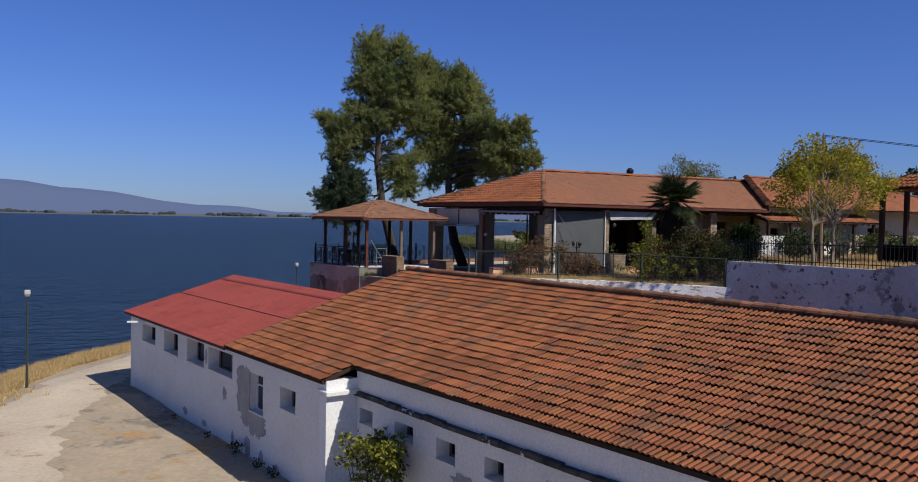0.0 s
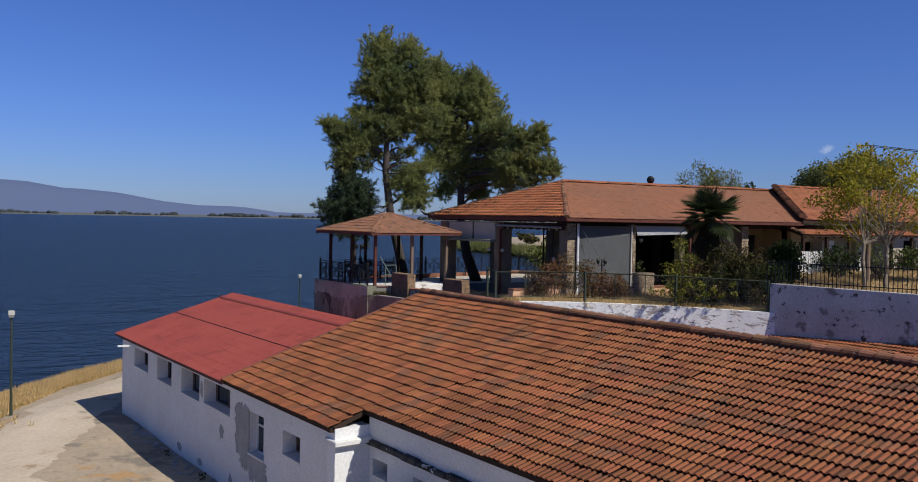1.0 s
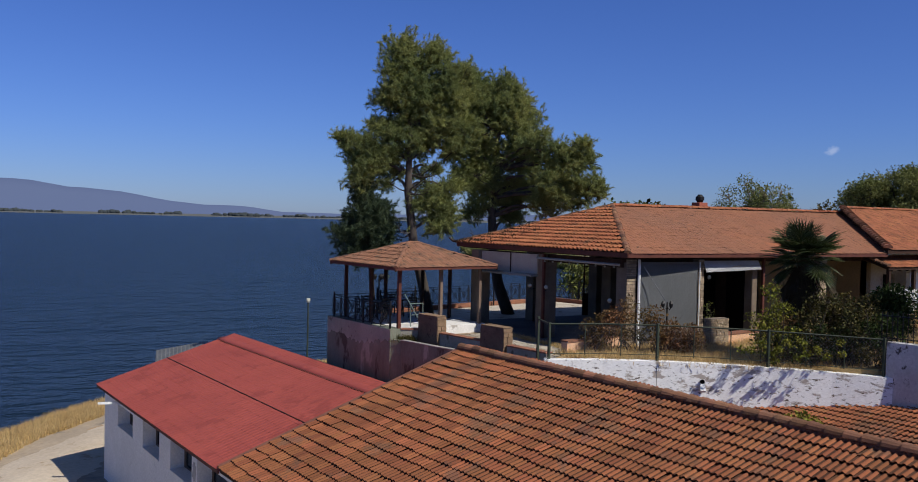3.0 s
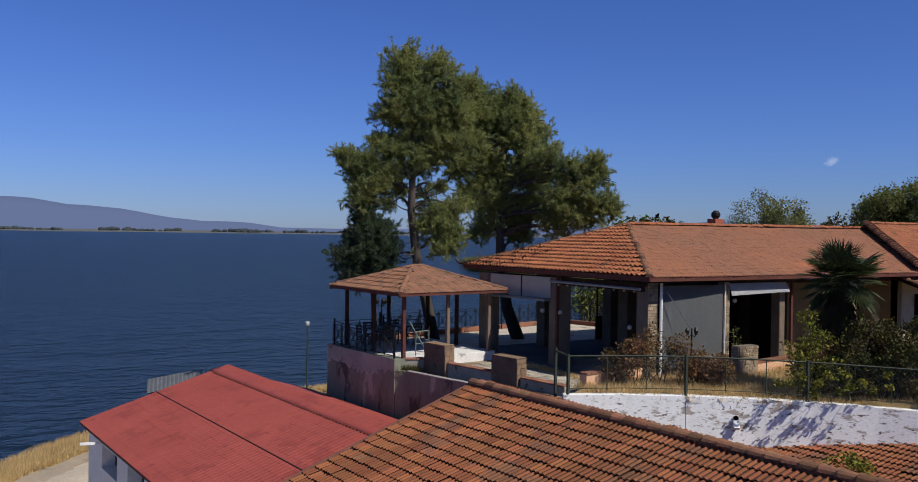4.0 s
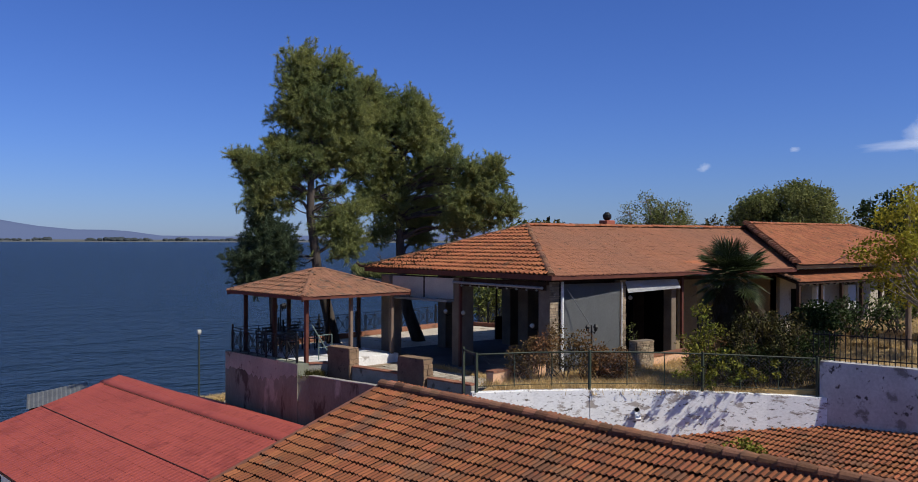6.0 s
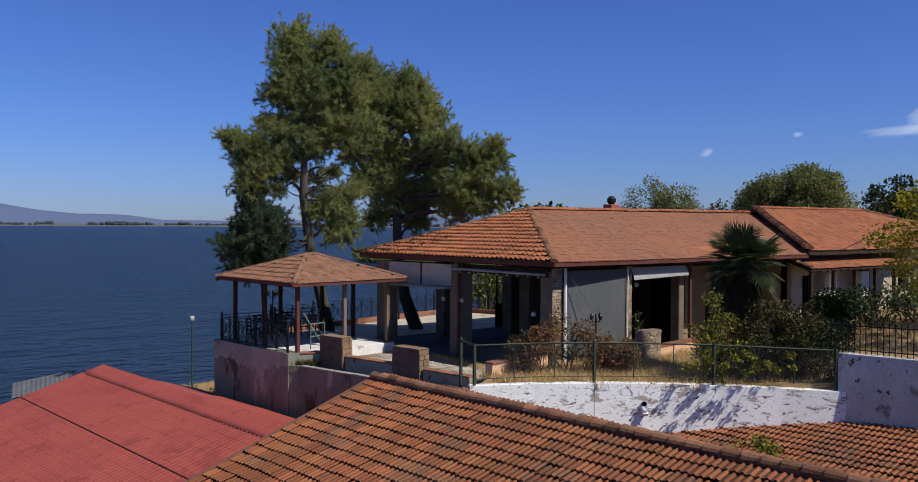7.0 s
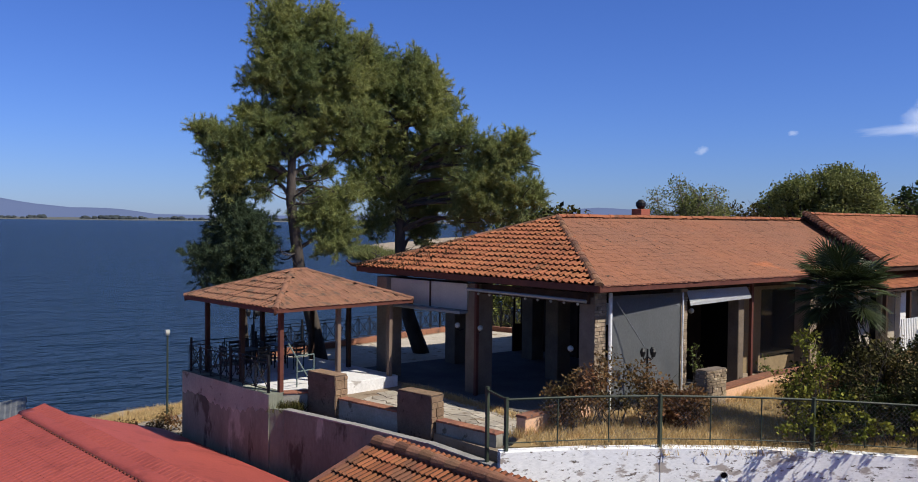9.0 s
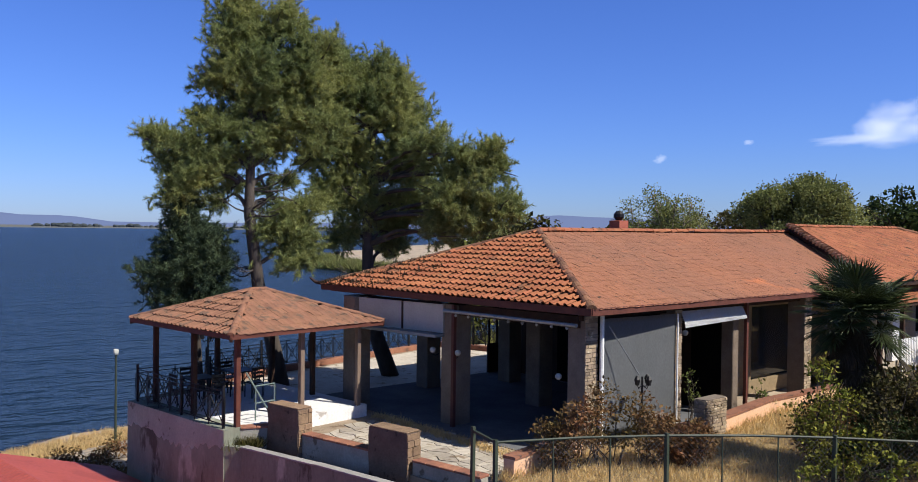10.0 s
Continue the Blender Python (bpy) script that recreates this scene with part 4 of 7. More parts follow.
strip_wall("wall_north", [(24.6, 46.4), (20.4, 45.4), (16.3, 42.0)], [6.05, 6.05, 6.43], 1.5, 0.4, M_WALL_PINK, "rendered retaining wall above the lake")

# garden soil, raised lawn and terrace paving
bm = bmesh.new()
prism(bm, [(18.5, 28.9), (21.5, 27.0), (24.1, 25.0), (26.4, 22.6), (37.6, 24.0), (37.6, 30.6), (30.4, 30.6), (22.5, 30.25), (19.6, 29.55)], 5.7, lambda x, y: 6.40 + 0.02 * math.sin(x * 3) + (0.25 if y < 24.2 else 0))
tagged(part("ground_garden", bm, M_LAWN), "dry yellow grass in a walled garden", "lawn", kind="structure")
bm = bmesh.new()
prism(bm, [(26.4, 22.7), (27.0, 21.0), (28.2, 17.5), (29.0, 15.0), (32.2, -6), (80, -6), (80, 30), (46, 29.0), (37.6, 29.0), (37.6, 24.0)], 5.7, 7.32)
tagged(part("ground_lawn", bm, M_LAWN), "parched lawn above the side wall", "lawn", kind="structure")
bm = bmesh.new()
FLOOR_Z = 6.10
prism(bm, [(17.4, 41.8), (18.3, 36.9), (18.95, 33.4), (19.3, 29.5), (22.5, 30.25), (30.6, 30.5), (34, 31), (34, 46.8), (32.6, 47.6), (24.8, 45.9), (20.6, 44.9)], 5.6, FLOOR_Z - 0.02)
floor = tagged(part("pavement", bm, M_JOINT), "terrace of pale crazy paving", "paving", kind="structure")


def paving(parent, poly, size, z, seed, material):
    """Irregular flat stones over a plan polygon, a joint apart."""
    rng = random.Random(seed)
    x0, x1 = min(p[0] for p in poly), max(p[0] for p in poly)
    y0, y1 = min(p[1] for p in poly), max(p[1] for p in poly)
    nx2, ny2 = int((x1 - x0) / size) + 2, int((y1 - y0) / size) + 2
    grid = [[(x0 + (i + rng.uniform(-0.42, 0.42)) * size, y0 + (j + rng.uniform(-0.42, 0.42)) * size) for i in range(nx2 + 1)] for j in range(ny2 + 1)]
    count = 0
    for j in range(ny2):
        for i in range(nx2):
            q = [Vector(grid[j][i]), Vector(grid[j][i + 1]), Vector(grid[j + 1][i + 1]), Vector(grid[j + 1][i])]
            c = sum(q, Vector((0, 0))) / 4
            if not inside(poly, c.x, c.y) or count > 290:
                continue
            count += 1
            b = bmesh.new()
            rim = [c + (p - c) * rng.uniform(0.86, 0.97) for p in q]
            h = rng.uniform(0.0, 0.012)
            top = [b.verts.new((p.x - c.x, p.y - c.y, h + 0.012)) for p in rim]
            low_v = [b.verts.new((p.x - c.x, p.y - c.y, -0.02)) for p in rim]
            b.faces.new(top)
            for k in range(4):
                b.faces.new((low_v[k], low_v[(k + 1) % 4], top[(k + 1) % 4], top[k]))
            ob = part("paving_stone", b, material, parent)
            ob.matrix_world = pose(c.x, c.y, z - 0.012)


# ---- terrace edge: piers, low walls and coping ----
def pier(x, y, turn, z0, z1, group_label, seed):
    """A rendered pier with worn edges, a thin top and rough stones showing at its end."""
    rng = random.Random(seed)
    p = thing("garden_pier", pose(x, y, 0, 0, 0, turn), group_label, "pier", "piers along the terrace")
    b = bmesh.new()
    box(b, -0.24, -0.60, z0, 0.24, 0.60, z1 - 0.02)
    bmesh.ops.subdivide_edges(b, edges=b.edges[:], cuts=5, use_grid_fill=True)
    for v in b.verts:
        worn = sum(abs(abs(c) - lim) < 0.01 for c, lim in ((v.co.x, 0.24), (v.co.y, 0.60))) + (v.co.z > z1 - 0.1)
        amount = 0.006 + 0.022 * (worn > 1)
        v.co.x -= math.copysign(rng.uniform(0, amount), v.co.x)
        v.co.y -= math.copysign(rng.uniform(0, amount), v.co.y)
        v.co.z -= rng.uniform(0, amount) if v.co.z > z1 - 0.1 else 0
    part("shaft", b, M_PIER, p)
    b = bmesh.new()
    box(b, -0.22, -0.58, z1 - 0.03, 0.22, 0.57, z1, bevel=0.012)
    part("cap", b, M_PIER_STONE, p)
    z = z0 + 0.15
    while z < z1 - 0.12:
        h = min(rng.uniform(0.12, 0.30), z1 - 0.05 - z)
        a = -0.22
        while a < 0.17:
            w = min(rng.uniform(0.14, 0.44), 0.22 - a)
            b = bmesh.new()
            box(b, a + 0.006, -0.60 - rng.uniform(0.005, 0.025), z + 0.006, a + w - 0.006, -0.57, z + h - 0.006, bevel=0.006)
            part("stone", b, M_PIER_STONE, p)
            a += w
        z += h


pier(18.33, 36.2, 11, 5.8, 7.06, "brown rendered garden pier with a stone end", 3)
pier(19.08, 32.75, 11, 5.8, 7.02, "brown rendered garden pier with a stone end", 4)


def low_wall(x0, y0, x1, y1, top):
    way = Vector((x1 - x0, y1 - y0))
    w = thing("parapet", pose(x0, y0, 0, 0, 0, math.degrees(math.atan2(way.y, way.x))), "low rendered parapet with a red clay coping", "parapet", "parapets along the terrace")
    b = bmesh.new()
    box(b, 0, -0.12, 5.7, way.length, 0.12, top - 0.05)
    part("wall_body", b, M_PARAPET, w)
    k = 0.0
    while k < way.length - 0.05:
        e = min(k + 0.4, way.length)
        b = bmesh.new()
        box(b, k + 0.006, -0.15, top - 0.05, e - 0.006, 0.17, top, bevel=0.008)
        part("coping_stone", b, M_COPING, w, "cracked red clay coping")
        k = e


low_wall(17.45, 37.15, 18.15, 36.85, 6.45)
low_wall(18.46, 35.6, 18.93, 33.35, 6.44)
low_wall(19.22, 32.1, 19.55, 30.2, 6.42)

# ---- iron railings ----
def rail_panel(r, p, q, z, h):
    """One railing panel between two points of the plan: rails, uprights and crossed bars with a diamond."""
    p, q = Vector((*p, z)), Vector((*q, z))
    up = Vector((0, 0, 1))

    def piece(name, ends, w):
        b = bmesh.new()
        for a, c in ends:
            bar(b, a, c, w)
        part(name, b, M_IRON, r)

    for k in (0.10, 0.86, 0.98):
        piece("rail", [(p + up * h * k, q + up * h * k)], 0.022)
    n = max(1, round((q - p).length / 0.62))
    for i in range(n + 1):
        c = p.lerp(q, i / n)
        piece("upright", [(c, c + up * h)], 0.024)
        for s in (-0.07, 0.07):
            e = c + (q - p).normalized() * s
            piece("baluster", [(e + up * h * 0.1, e + up * h * 0.86)], 0.016)
    for i in range(n):
        a, c = p.lerp(q, i / n), p.lerp(q, (i + 1) / n)
        lo, hi = up * h * 0.10, up * h * 0.86
        piece("cross_bar", [(a + lo, c + hi)], 0.020)
        piece("cross_bar", [(c + lo, a + hi)], 0.020)
        m = (a + c) / 2
        s = (c - a) * 0.16
        mid, dz = up * h * 0.48, up * h * 0.2
        piece("diamond", [(m + mid - s, m + mid + dz), (m + mid + dz, m + mid + s), (m + mid + s, m + mid - dz), (m + mid - dz, m + mid - s)], 0.014)


def railing(pts, z, h, label):
    r = thing("railing", Matrix.Identity(4), label, "railing", "iron railings round the terrace")
    for (xa, ya), (xb, yb) in zip(pts, pts[1:]):
        n = max(1, round(math.hypot(xb - xa, yb - ya) / 2.2))
        for i in range(n):
            p = (xa + (xb - xa) * i / n, ya + (yb - ya) * i / n)
            q = (xa + (xb - xa) * (i + 1) / n, ya + (yb - ya) * (i + 1) / n)
            rail_panel(r, p, q, z, h)
            b = bmesh.new()
            bar(b, (*p, z - 0.05), (*p, z + h + 0.12), 0.06)
            part("rail_post", b, M_IRON, r)


# ---- the gazebo ----
GAZ = pose(16.90, 36.56, 0, 0, 0, 6.5)
GW, GD, GE, GTOP = 5.0, 5.3, 8.86, 9.72
gaz = thing("gazebo", GAZ, "open timber gazebo with hipped clay tile roof on a slab", "gazebo")


def gazebo():
    bm = bmesh.new()
    box(bm, 0.66, 0.45, 5.9, 4.78, 5.35, 6.43, bevel=0.015)
    part("slab", bm, M_SLAB, gaz, "whitewashed concrete slab with worn paint")
    ra, rb = (GW / 2 - 0.25, GD / 2, GTOP), (GW / 2 + 0.25, GD / 2, GTOP)
    s, e, n, w = (0, 0, GE), (GW, 0, GE), (GW, GD, GE), (0, GD, GE)
    deck = bmesh.new()
    for poly in ((w, s, ra), (s, e, rb, ra), (e, n, rb), (n, w, ra, rb)):
        slab3(deck, [(p[0], p[1], p[2] - 0.03) for p in poly], 0.06)
    part("roof_deck", deck, M_WOOD_DARK, gaz)
    for k, poly in enumerate(((w, s, ra), (s, e, rb, ra), (e, n, rb), (n, w, ra, rb))):
        tile_face(list(poly), 0.215, 0.35, M_TILE_GAZ, gaz, near=(2, 0, 9), singles=70 if k < 2 else 0, seed=20 + k, flat=0.22 if k else 0.7, jitter=0.8 if k else 1.0, step=0.03 if k else 0.06)
    for p, q in ((s, ra), (e, rb), (w, ra), (n, rb), (ra, rb)):
        cap_row(p, q, 0.09, M_TILE_GAZ, gaz, name="hip_tile", step=0.34, lift=0.03)
    fas = bmesh.new()
    for p, q in ((s, e), (e, n), (n, w), (w, s)):
        bar(fas, (p[0], p[1], GE - 0.05), (q[0], q[1], GE - 0.05), 0.04, 0.12)
    part("fascia", fas, M_WOOD, gaz, "red-brown fascia board")
    i = 0.52
    spots = [(i, i), (GW / 2, i), (GW - i, i), (GW - i, GD / 2), (GW - i, GD - i), (GW / 2, GD - i), (i, GD - i), (i, GD / 2)]
    for k, (x, y) in enumerate(spots):
        b = bmesh.new()
        box(b, x - 0.065, y - 0.065, 6.42, x + 0.065, y + 0.065, GE - 0.04, bevel=0.008)
        # front posts coloured paler as sunlit, those in the gazebo's shade darker
        part("post", b, M_WOOD if k == 0 else (M_WOOD_GREY if k in (1, 2) else M_WOOD_DARK), gaz)
    beam = bmesh.new()
    for p, q in (((i, i), (GW - i, i)), ((GW - i, i), (GW - i, GD - i)), ((GW - i, GD - i), (i, GD - i)), ((i, GD - i), (i, i))):
        bar(beam, (*p, GE - 0.02), (*q, GE - 0.02), 0.10, 0.14)
    part("beam", beam, M_WOOD_DARK, gaz)
    raf = bmesh.new()
    for p, q in ((s, ra), (e, rb), (w, ra), (n, rb)):
        bar(raf, (p[0], p[1], p[2] - 0.12), (q[0], q[1], q[2] - 0.12), 0.07, 0.10)
    part("rafter", raf, M_WOOD_DARK, gaz)


gazebo()


def on_gaz(x, y):
    p = GAZ @ Vector((x, y, 0))
    return (p.x, p.y)


railing([on_gaz(0.18, 0.6), on_gaz(0.18, 2.7), on_gaz(0.18, 5.2), on_gaz(2.5, 5.2), on_gaz(4.8, 5.2)], 6.45, 0.95, "black wrought iron railing with diamond panels")
railing([(20.0, 45.0), (24.7, 46.1), (28.5, 46.9), (32.4, 47.7), (33.6, 44.0)], 6.28, 0.95, "black wrought iron railing on a low wall above the lake")
b = bmesh.new()
bar(b, (24.7, 46.1, 6.15), (32.4, 47.7, 6.15), 0.3, 0.28)
bar(b, (20.0, 45.0, 6.15), (24.7, 46.1, 6.15), 0.3, 0.28)
bar(b, (32.4, 47.7, 6.15), (33.6, 44.0, 6.15), 0.3, 0.28)
tagged(part("kerb_lake", b, M_COPING), "low red-brown kerb at the terrace edge", "kerb", kind="structure")

# metal ladder frame leaning by the gazebo
lad = thing("steel_prop", Matrix.Identity(4), "grey-green steel pole leaning against the gazebo post", "pole")
b = bmesh.new()
tube(b, [(18.35, 36.5, 6.15), (17.75, 37.45, 7.75)], 0.022, 6)
part("pole", b, M_TEAL, lad)
b = bmesh.new()
for p, q in (((18.05, 37.5, 6.45), (18.05, 37.5, 7.35)), ((18.65, 37.6, 6.45), (18.65, 37.6, 7.35)), ((18.05, 37.5, 7.35), (18.65, 37.6, 7.35)), ((18.05, 37.5, 6.9), (18.65, 37.6, 6.9))):
    tube(b, [p, q], 0.02, 6)
part("gate_frame", b, M_TEAL, lad)

# ---- the restaurant hall ----
hall = thing("restaurant_building", Matrix.Identity(4), "single-storey restaurant with open columned hall and hipped tile roof", "building")
HW, HS, HA, HR = (21.95, 40.70, 9.69), (22.82, 30.17, 9.69), (26.80, 35.80, 11.49), (42.30, 35.86, 11.55)
HE, HN, HNE = (37.6, 30.14, 9.69), (21.95, 40.70, 9.69), (46.0, 41.4, 9.69)


def lowered(p, d):
    return (p[0], p[1], p[2] - d)


def hall_roof():
    deck = bmesh.new()
    for poly in ((HW, HS, HA), (HS, HE, HR, HA), (HNE, HN, HA, HR)):
        slab3(deck, [lowered(p, 0.03) for p in poly], 0.10)
    part("roof_deck", deck, M_WOOD_DARK, hall)
    ceil = bmesh.new()
    prism(ceil, [(22.2, 40.5), (23.1, 30.45), (37.5, 30.45), (37.5, 41.2)], 9.50, 9.56)
    part("ceiling", ceil, M_WOOD_DARK, hall)
    tile_face([HW, HS, HA], 0.225, 0.345, M_TILE_RED, hall, near=(24, 33, 10), singles=170, seed=31)
    tile_face([HS, HE, HR, HA], 0.225, 0.345, M_TILE_MOSS, hall, near=(25, 31, 10), singles=120, seed=32, flat=0.16, jitter=0.7, step=0.030)
    tile_face([HNE, HN, HA, HR], 0.225, 0.345, M_TILE_RED, hall, seed=33)
    cap_row(HS, HA, 0.12, M_RIDGE, hall, name="hip_tile", lift=0.05)
    cap_row(HW, HA, 0.12, M_RIDGE, hall, name="hip_tile", lift=0.05)
    cap_row(HA, HR, 0.12, M_TILE_RED, hall, lift=0.05)
    fas = bmesh.new()
    for p, q in ((HW, HS), (HS, HE), (HN, HNE)):
        bar(fas, lowered(p, 0.06), lowered(q, 0.06), 0.05, 0.17)
    part("fascia", fas, M_WOOD, hall, "red-brown eave board")
    fin = bmesh.new()
    tube(fin, [(22.05, 40.6, 9.72), (21.8, 40.85, 9.78), (21.68, 40.98, 9.92)], [0.07, 0.06, 0.03], 6)
    part("eave_finial", fin, M_WOOD_DARK, hall)


def stone_column(name, x0, y0, x1, y1, z0, z1, lit_faces, seed, label="column clad in rubble stone"):
    """A square column with coursed stones standing proud on the faces named."""
    rng = random.Random(seed)
    c = thing(name, Matrix.Identity(4))
    c.parent = hall
    b = bmesh.new()
    box(b, x0, y0, z0, x1, y1, z1)
    part("core", b, M_MORTAR, c)
    for face in lit_faces:
        z = z0
        along0, along1 = (x0, x1) if face in "sn" else (y0, y1)
        while z < z1 - 0.05:
            h = min(rng.uniform(0.055, 0.12), z1 - z)
            a = along0
            while a < along1 - 0.04:
                w = min(rng.uniform(0.10, 0.30), along1 - a)
                if along1 - a - w < 0.08:
                    w = along1 - a
                d = rng.uniform(0.015, 0.04)
                g = 0.008
                b = bmesh.new()
                if face == "s":
                    box(b, a + g, y0 - d, z + g, a + w - g, y0 + 0.02, z + h - g)
                elif face == "n":
                    box(b, a + g, y1 - 0.02, z + g, a + w - g, y1 + d, z + h - g)
                elif face == "w":
                    box(b, x0 - d, a + g, z + g, x0 + 0.02, a + w - g, z + h - g)
                else:
                    box(b, x1 - 0.02, a + g, z + g, x1 + d, a + w - g, z + h - g)
                part("stone", b, M_STONE, c)
                a += w
            z += h
    return c


def plain_column(x0, y0, x1, y1, z0, z1, material, name="column"):
    b = bmesh.new()
    box(b, x0, y0, z0, x1, y1, z1, bevel=0.02)
    return part(name, b, material, hall)


def globe_lamp(x, y, z, dx, dy):
    g = thing("wall_lamp", Matrix.Identity(4), "white globe lamp on a column", "lamp", "globe lamps of the hall")
    b = bmesh.new()
    bmesh.ops.create_icosphere(b, subdivisions=2, radius=0.085, matrix=Matrix.Translation((x + dx * 0.2, y + dy * 0.2, z)))
    part("globe", b, M_GLOBE, g, smooth=True)
    b = bmesh.new()
    tube(b, [(x, y, z - 0.12), (x + dx * 0.12, y + dy * 0.12, z - 0.16), (x + dx * 0.2, y + dy * 0.2, z - 0.12)], 0.015, 6)
    part("bracket", b, M_IRON, g)


def hall_body():
    z0, z1 = 6.05, 9.45
    stone_column("column", 23.38, 30.86, 23.84, 31.40, z0, z1, "s", 1)
    stone_column("column", 26.70, 30.62, 27.00, 31.10, z0, z1, "s", 2)
    stone_column("column", 33.9, 30.75, 34.35, 31.3, z0, z1, "s", 3)
    plain_column(22.75, 35.0, 23.35, 35.6, z0, z1, M_COLUMN)
    plain_column(21.98, 38.85, 22.6, 39.45, z0, z1, M_COLUMN)
    plain_column(26.4, 35.3, 27.0, 35.9, z0, z1, M_COLUMN)
    plain_column(28.5, 38.8, 29.1, 39.4, z0, z1, M_COLUMN)
    plain_column(25.5, 39.7, 26.1, 40.3, z0, z1, M_COLUMN)
    plain_column(30.0, 30.9, 30.3, 31.3, z0, z1, M_COLUMN)
    for x, y in ((22.66, 34.94), (30.45, 30.75)):
        b = bmesh.new()
        box(b, x - 0.05, y - 0.05, z0, x + 0.05, y + 0.05, z1)
        part("timber_post", b, M_WOOD, hall)
    b = bmesh.new()
    bar(b, (22.55, 38.9, 9.30), (23.35, 31.0, 9.30), 0.12, 0.30)
    bar(b, (23.3, 30.95, 9.42), (37.5, 30.95, 9.42), 0.12, 0.16)
    part("lintel", b, M_WOOD_DARK, hall)
    b = bmesh.new()
    tube(b, [(22.42, 35.1, 9.30), (22.95, 30.75, 9.26)], 0.05, 8)
    part("roller_tube", b, M_GALV, hall)
    # blinds rolled down part of the way on the lake side
    b = bmesh.new()
    box(b, -0.03, 0, 8.62, 0.03, 3.45, 9.42, Matrix.Translation((22.72, 35.45, 0)) @ Euler((0, 0, radians(9))).to_matrix().to_4x4())
    part("blind", b, M_BLIND, hall, "pale roll-down blind")
    b = bmesh.new()
    box(b, -0.045, 1.55, 8.62, 0.035, 1.62, 9.42, Matrix.Translation((22.72, 35.45, 0)) @ Euler((0, 0, radians(9))).to_matrix().to_4x4())
    part("blind_joint", b, M_WOOD_DARK, hall)
    b = bmesh.new()
    box(b, -0.35, 0, 8.52, 0.02, 3.4, 8.60, Matrix.Translation((22.72, 35.45, 0)) @ Euler((0, 0, radians(9))).to_matrix().to_4x4())
    part("blind_valance", b, M_CANVAS, hall)
    # canvas blind on the garden side, with soft folds
    b = bmesh.new()
    nx3, nz3 = 40, 20
    rows = []
    for k in range(nz3 + 1):
        z = 9.36 - k * (9.36 - 6.48) / nz3
        row = []
        for i in range(nx3 + 1):
            f = i / nx3
            fold = 0.035 * math.exp(-((f - 0.07 - 0.10 * k / nz3) / 0.05) ** 2) * (k / nz3) + 0.012 * math.sin(f * 9 + k * 0.2) * (k / nz3)
            row.append(b.verts.new((23.90 + f * 2.76, 30.80 - f * 0.25 - fold, z)))
        rows.append(row)
    for r, s in zip(rows, rows[1:]):
        for i in range(nx3):
            b.faces.new((r[i], r[i + 1], s[i + 1], s[i]))
    bmesh.ops.solidify(b, geom=b.faces[:], thickness=0.012)
    part("canvas_blind", b, M_CANVAS, hall, "grey canvas blind let down to the ground", smooth=True)
    b = bmesh.new()
    tube(b, [(23.88, 30.74, 6.1), (23.88, 30.74, 9.45)], 0.055, 8)
    part("downpipe", b, M_WHITE, hall, "white downpipe")
    b = bmesh.new()
    tube(b, [(26.67, 30.50, 6.3), (26.67, 30.50, 9.36)], 0.025, 6)
    part("blind_rail", b, M_WHITE, hall)
    b = bmesh.new()
    tube(b, [(23.98, 30.60, 9.2), (24.75, 30.28, 7.98)], 0.014, 6)
    part("stay_rod", b, M_GALV, hall)
    # awning over the garden door
    b = bmesh.new()
    a = [b.verts.new(p) for p in ((26.95, 30.60, 9.40), (29.95, 30.60, 9.40), (29.98, 30.46, 9.12), (26.95, 30.46, 9.04), (29.98, 30.45, 9.05), (26.95, 30.45, 8.97))]
    b.faces.new((a[0], a[1], a[2], a[3]))
    b.faces.new((a[3], a[2], a[4], a[5]))
    bmesh.ops.solidify(b, geom=b.faces[:], thickness=0.01)
    part("awning", b, M_AWNING, hall, "short white awning over the dark garden doorway")
    # rooms to the east, set back behind a veranda
    east = bmesh.new()
    wall_mesh(east, 7.0, 6.0, 9.5, 0.3, [(0.35, 1.95, 6.9, 9.1), (3.3, 6.6, 6.5, 9.0)], Matrix.Translation((30.6, 32.6, 0)))
    part("veranda_wall", east, M_BEIGE, hall, "ochre plaster wall of the veranda")
    b = bmesh.new()
    box(b, 30.95, 32.78, 6.9, 32.55, 32.82, 9.1)
    part("dark_pane", b, M_DARK, hall)
    b = bmesh.new()
    box(b, 33.9, 32.78, 6.5, 37.2, 32.82, 9.0)
    part("dark_pane", b, M_GLASS, hall)
    # end wall darkened so the hall behind the doorway reads unlit
    b = bmesh.new()
    box(b, 30.4, 32.6, 6.0, 30.6, 41.0, 9.5)
    part("hall_end_wall", b, M_WOOD_DARK, hall)
    # near-black panels added to shut light out of the doorway alcove
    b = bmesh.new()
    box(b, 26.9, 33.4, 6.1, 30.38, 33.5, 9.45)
    part("bar_partition", b, M_DARK, hall, "near-black panel added to keep the doorway alcove dark")
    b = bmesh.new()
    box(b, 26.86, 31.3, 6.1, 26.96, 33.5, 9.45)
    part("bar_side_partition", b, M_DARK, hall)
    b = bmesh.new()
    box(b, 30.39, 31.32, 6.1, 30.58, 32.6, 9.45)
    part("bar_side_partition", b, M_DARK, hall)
    for ya, yb in ((33.2, 35.0), (36.0, 38.2)):
        b = bmesh.new()
        box(b, 30.32, ya, 6.1, 30.4, yb, 8.7)
        part("hall_door", b, M_DARK, hall)
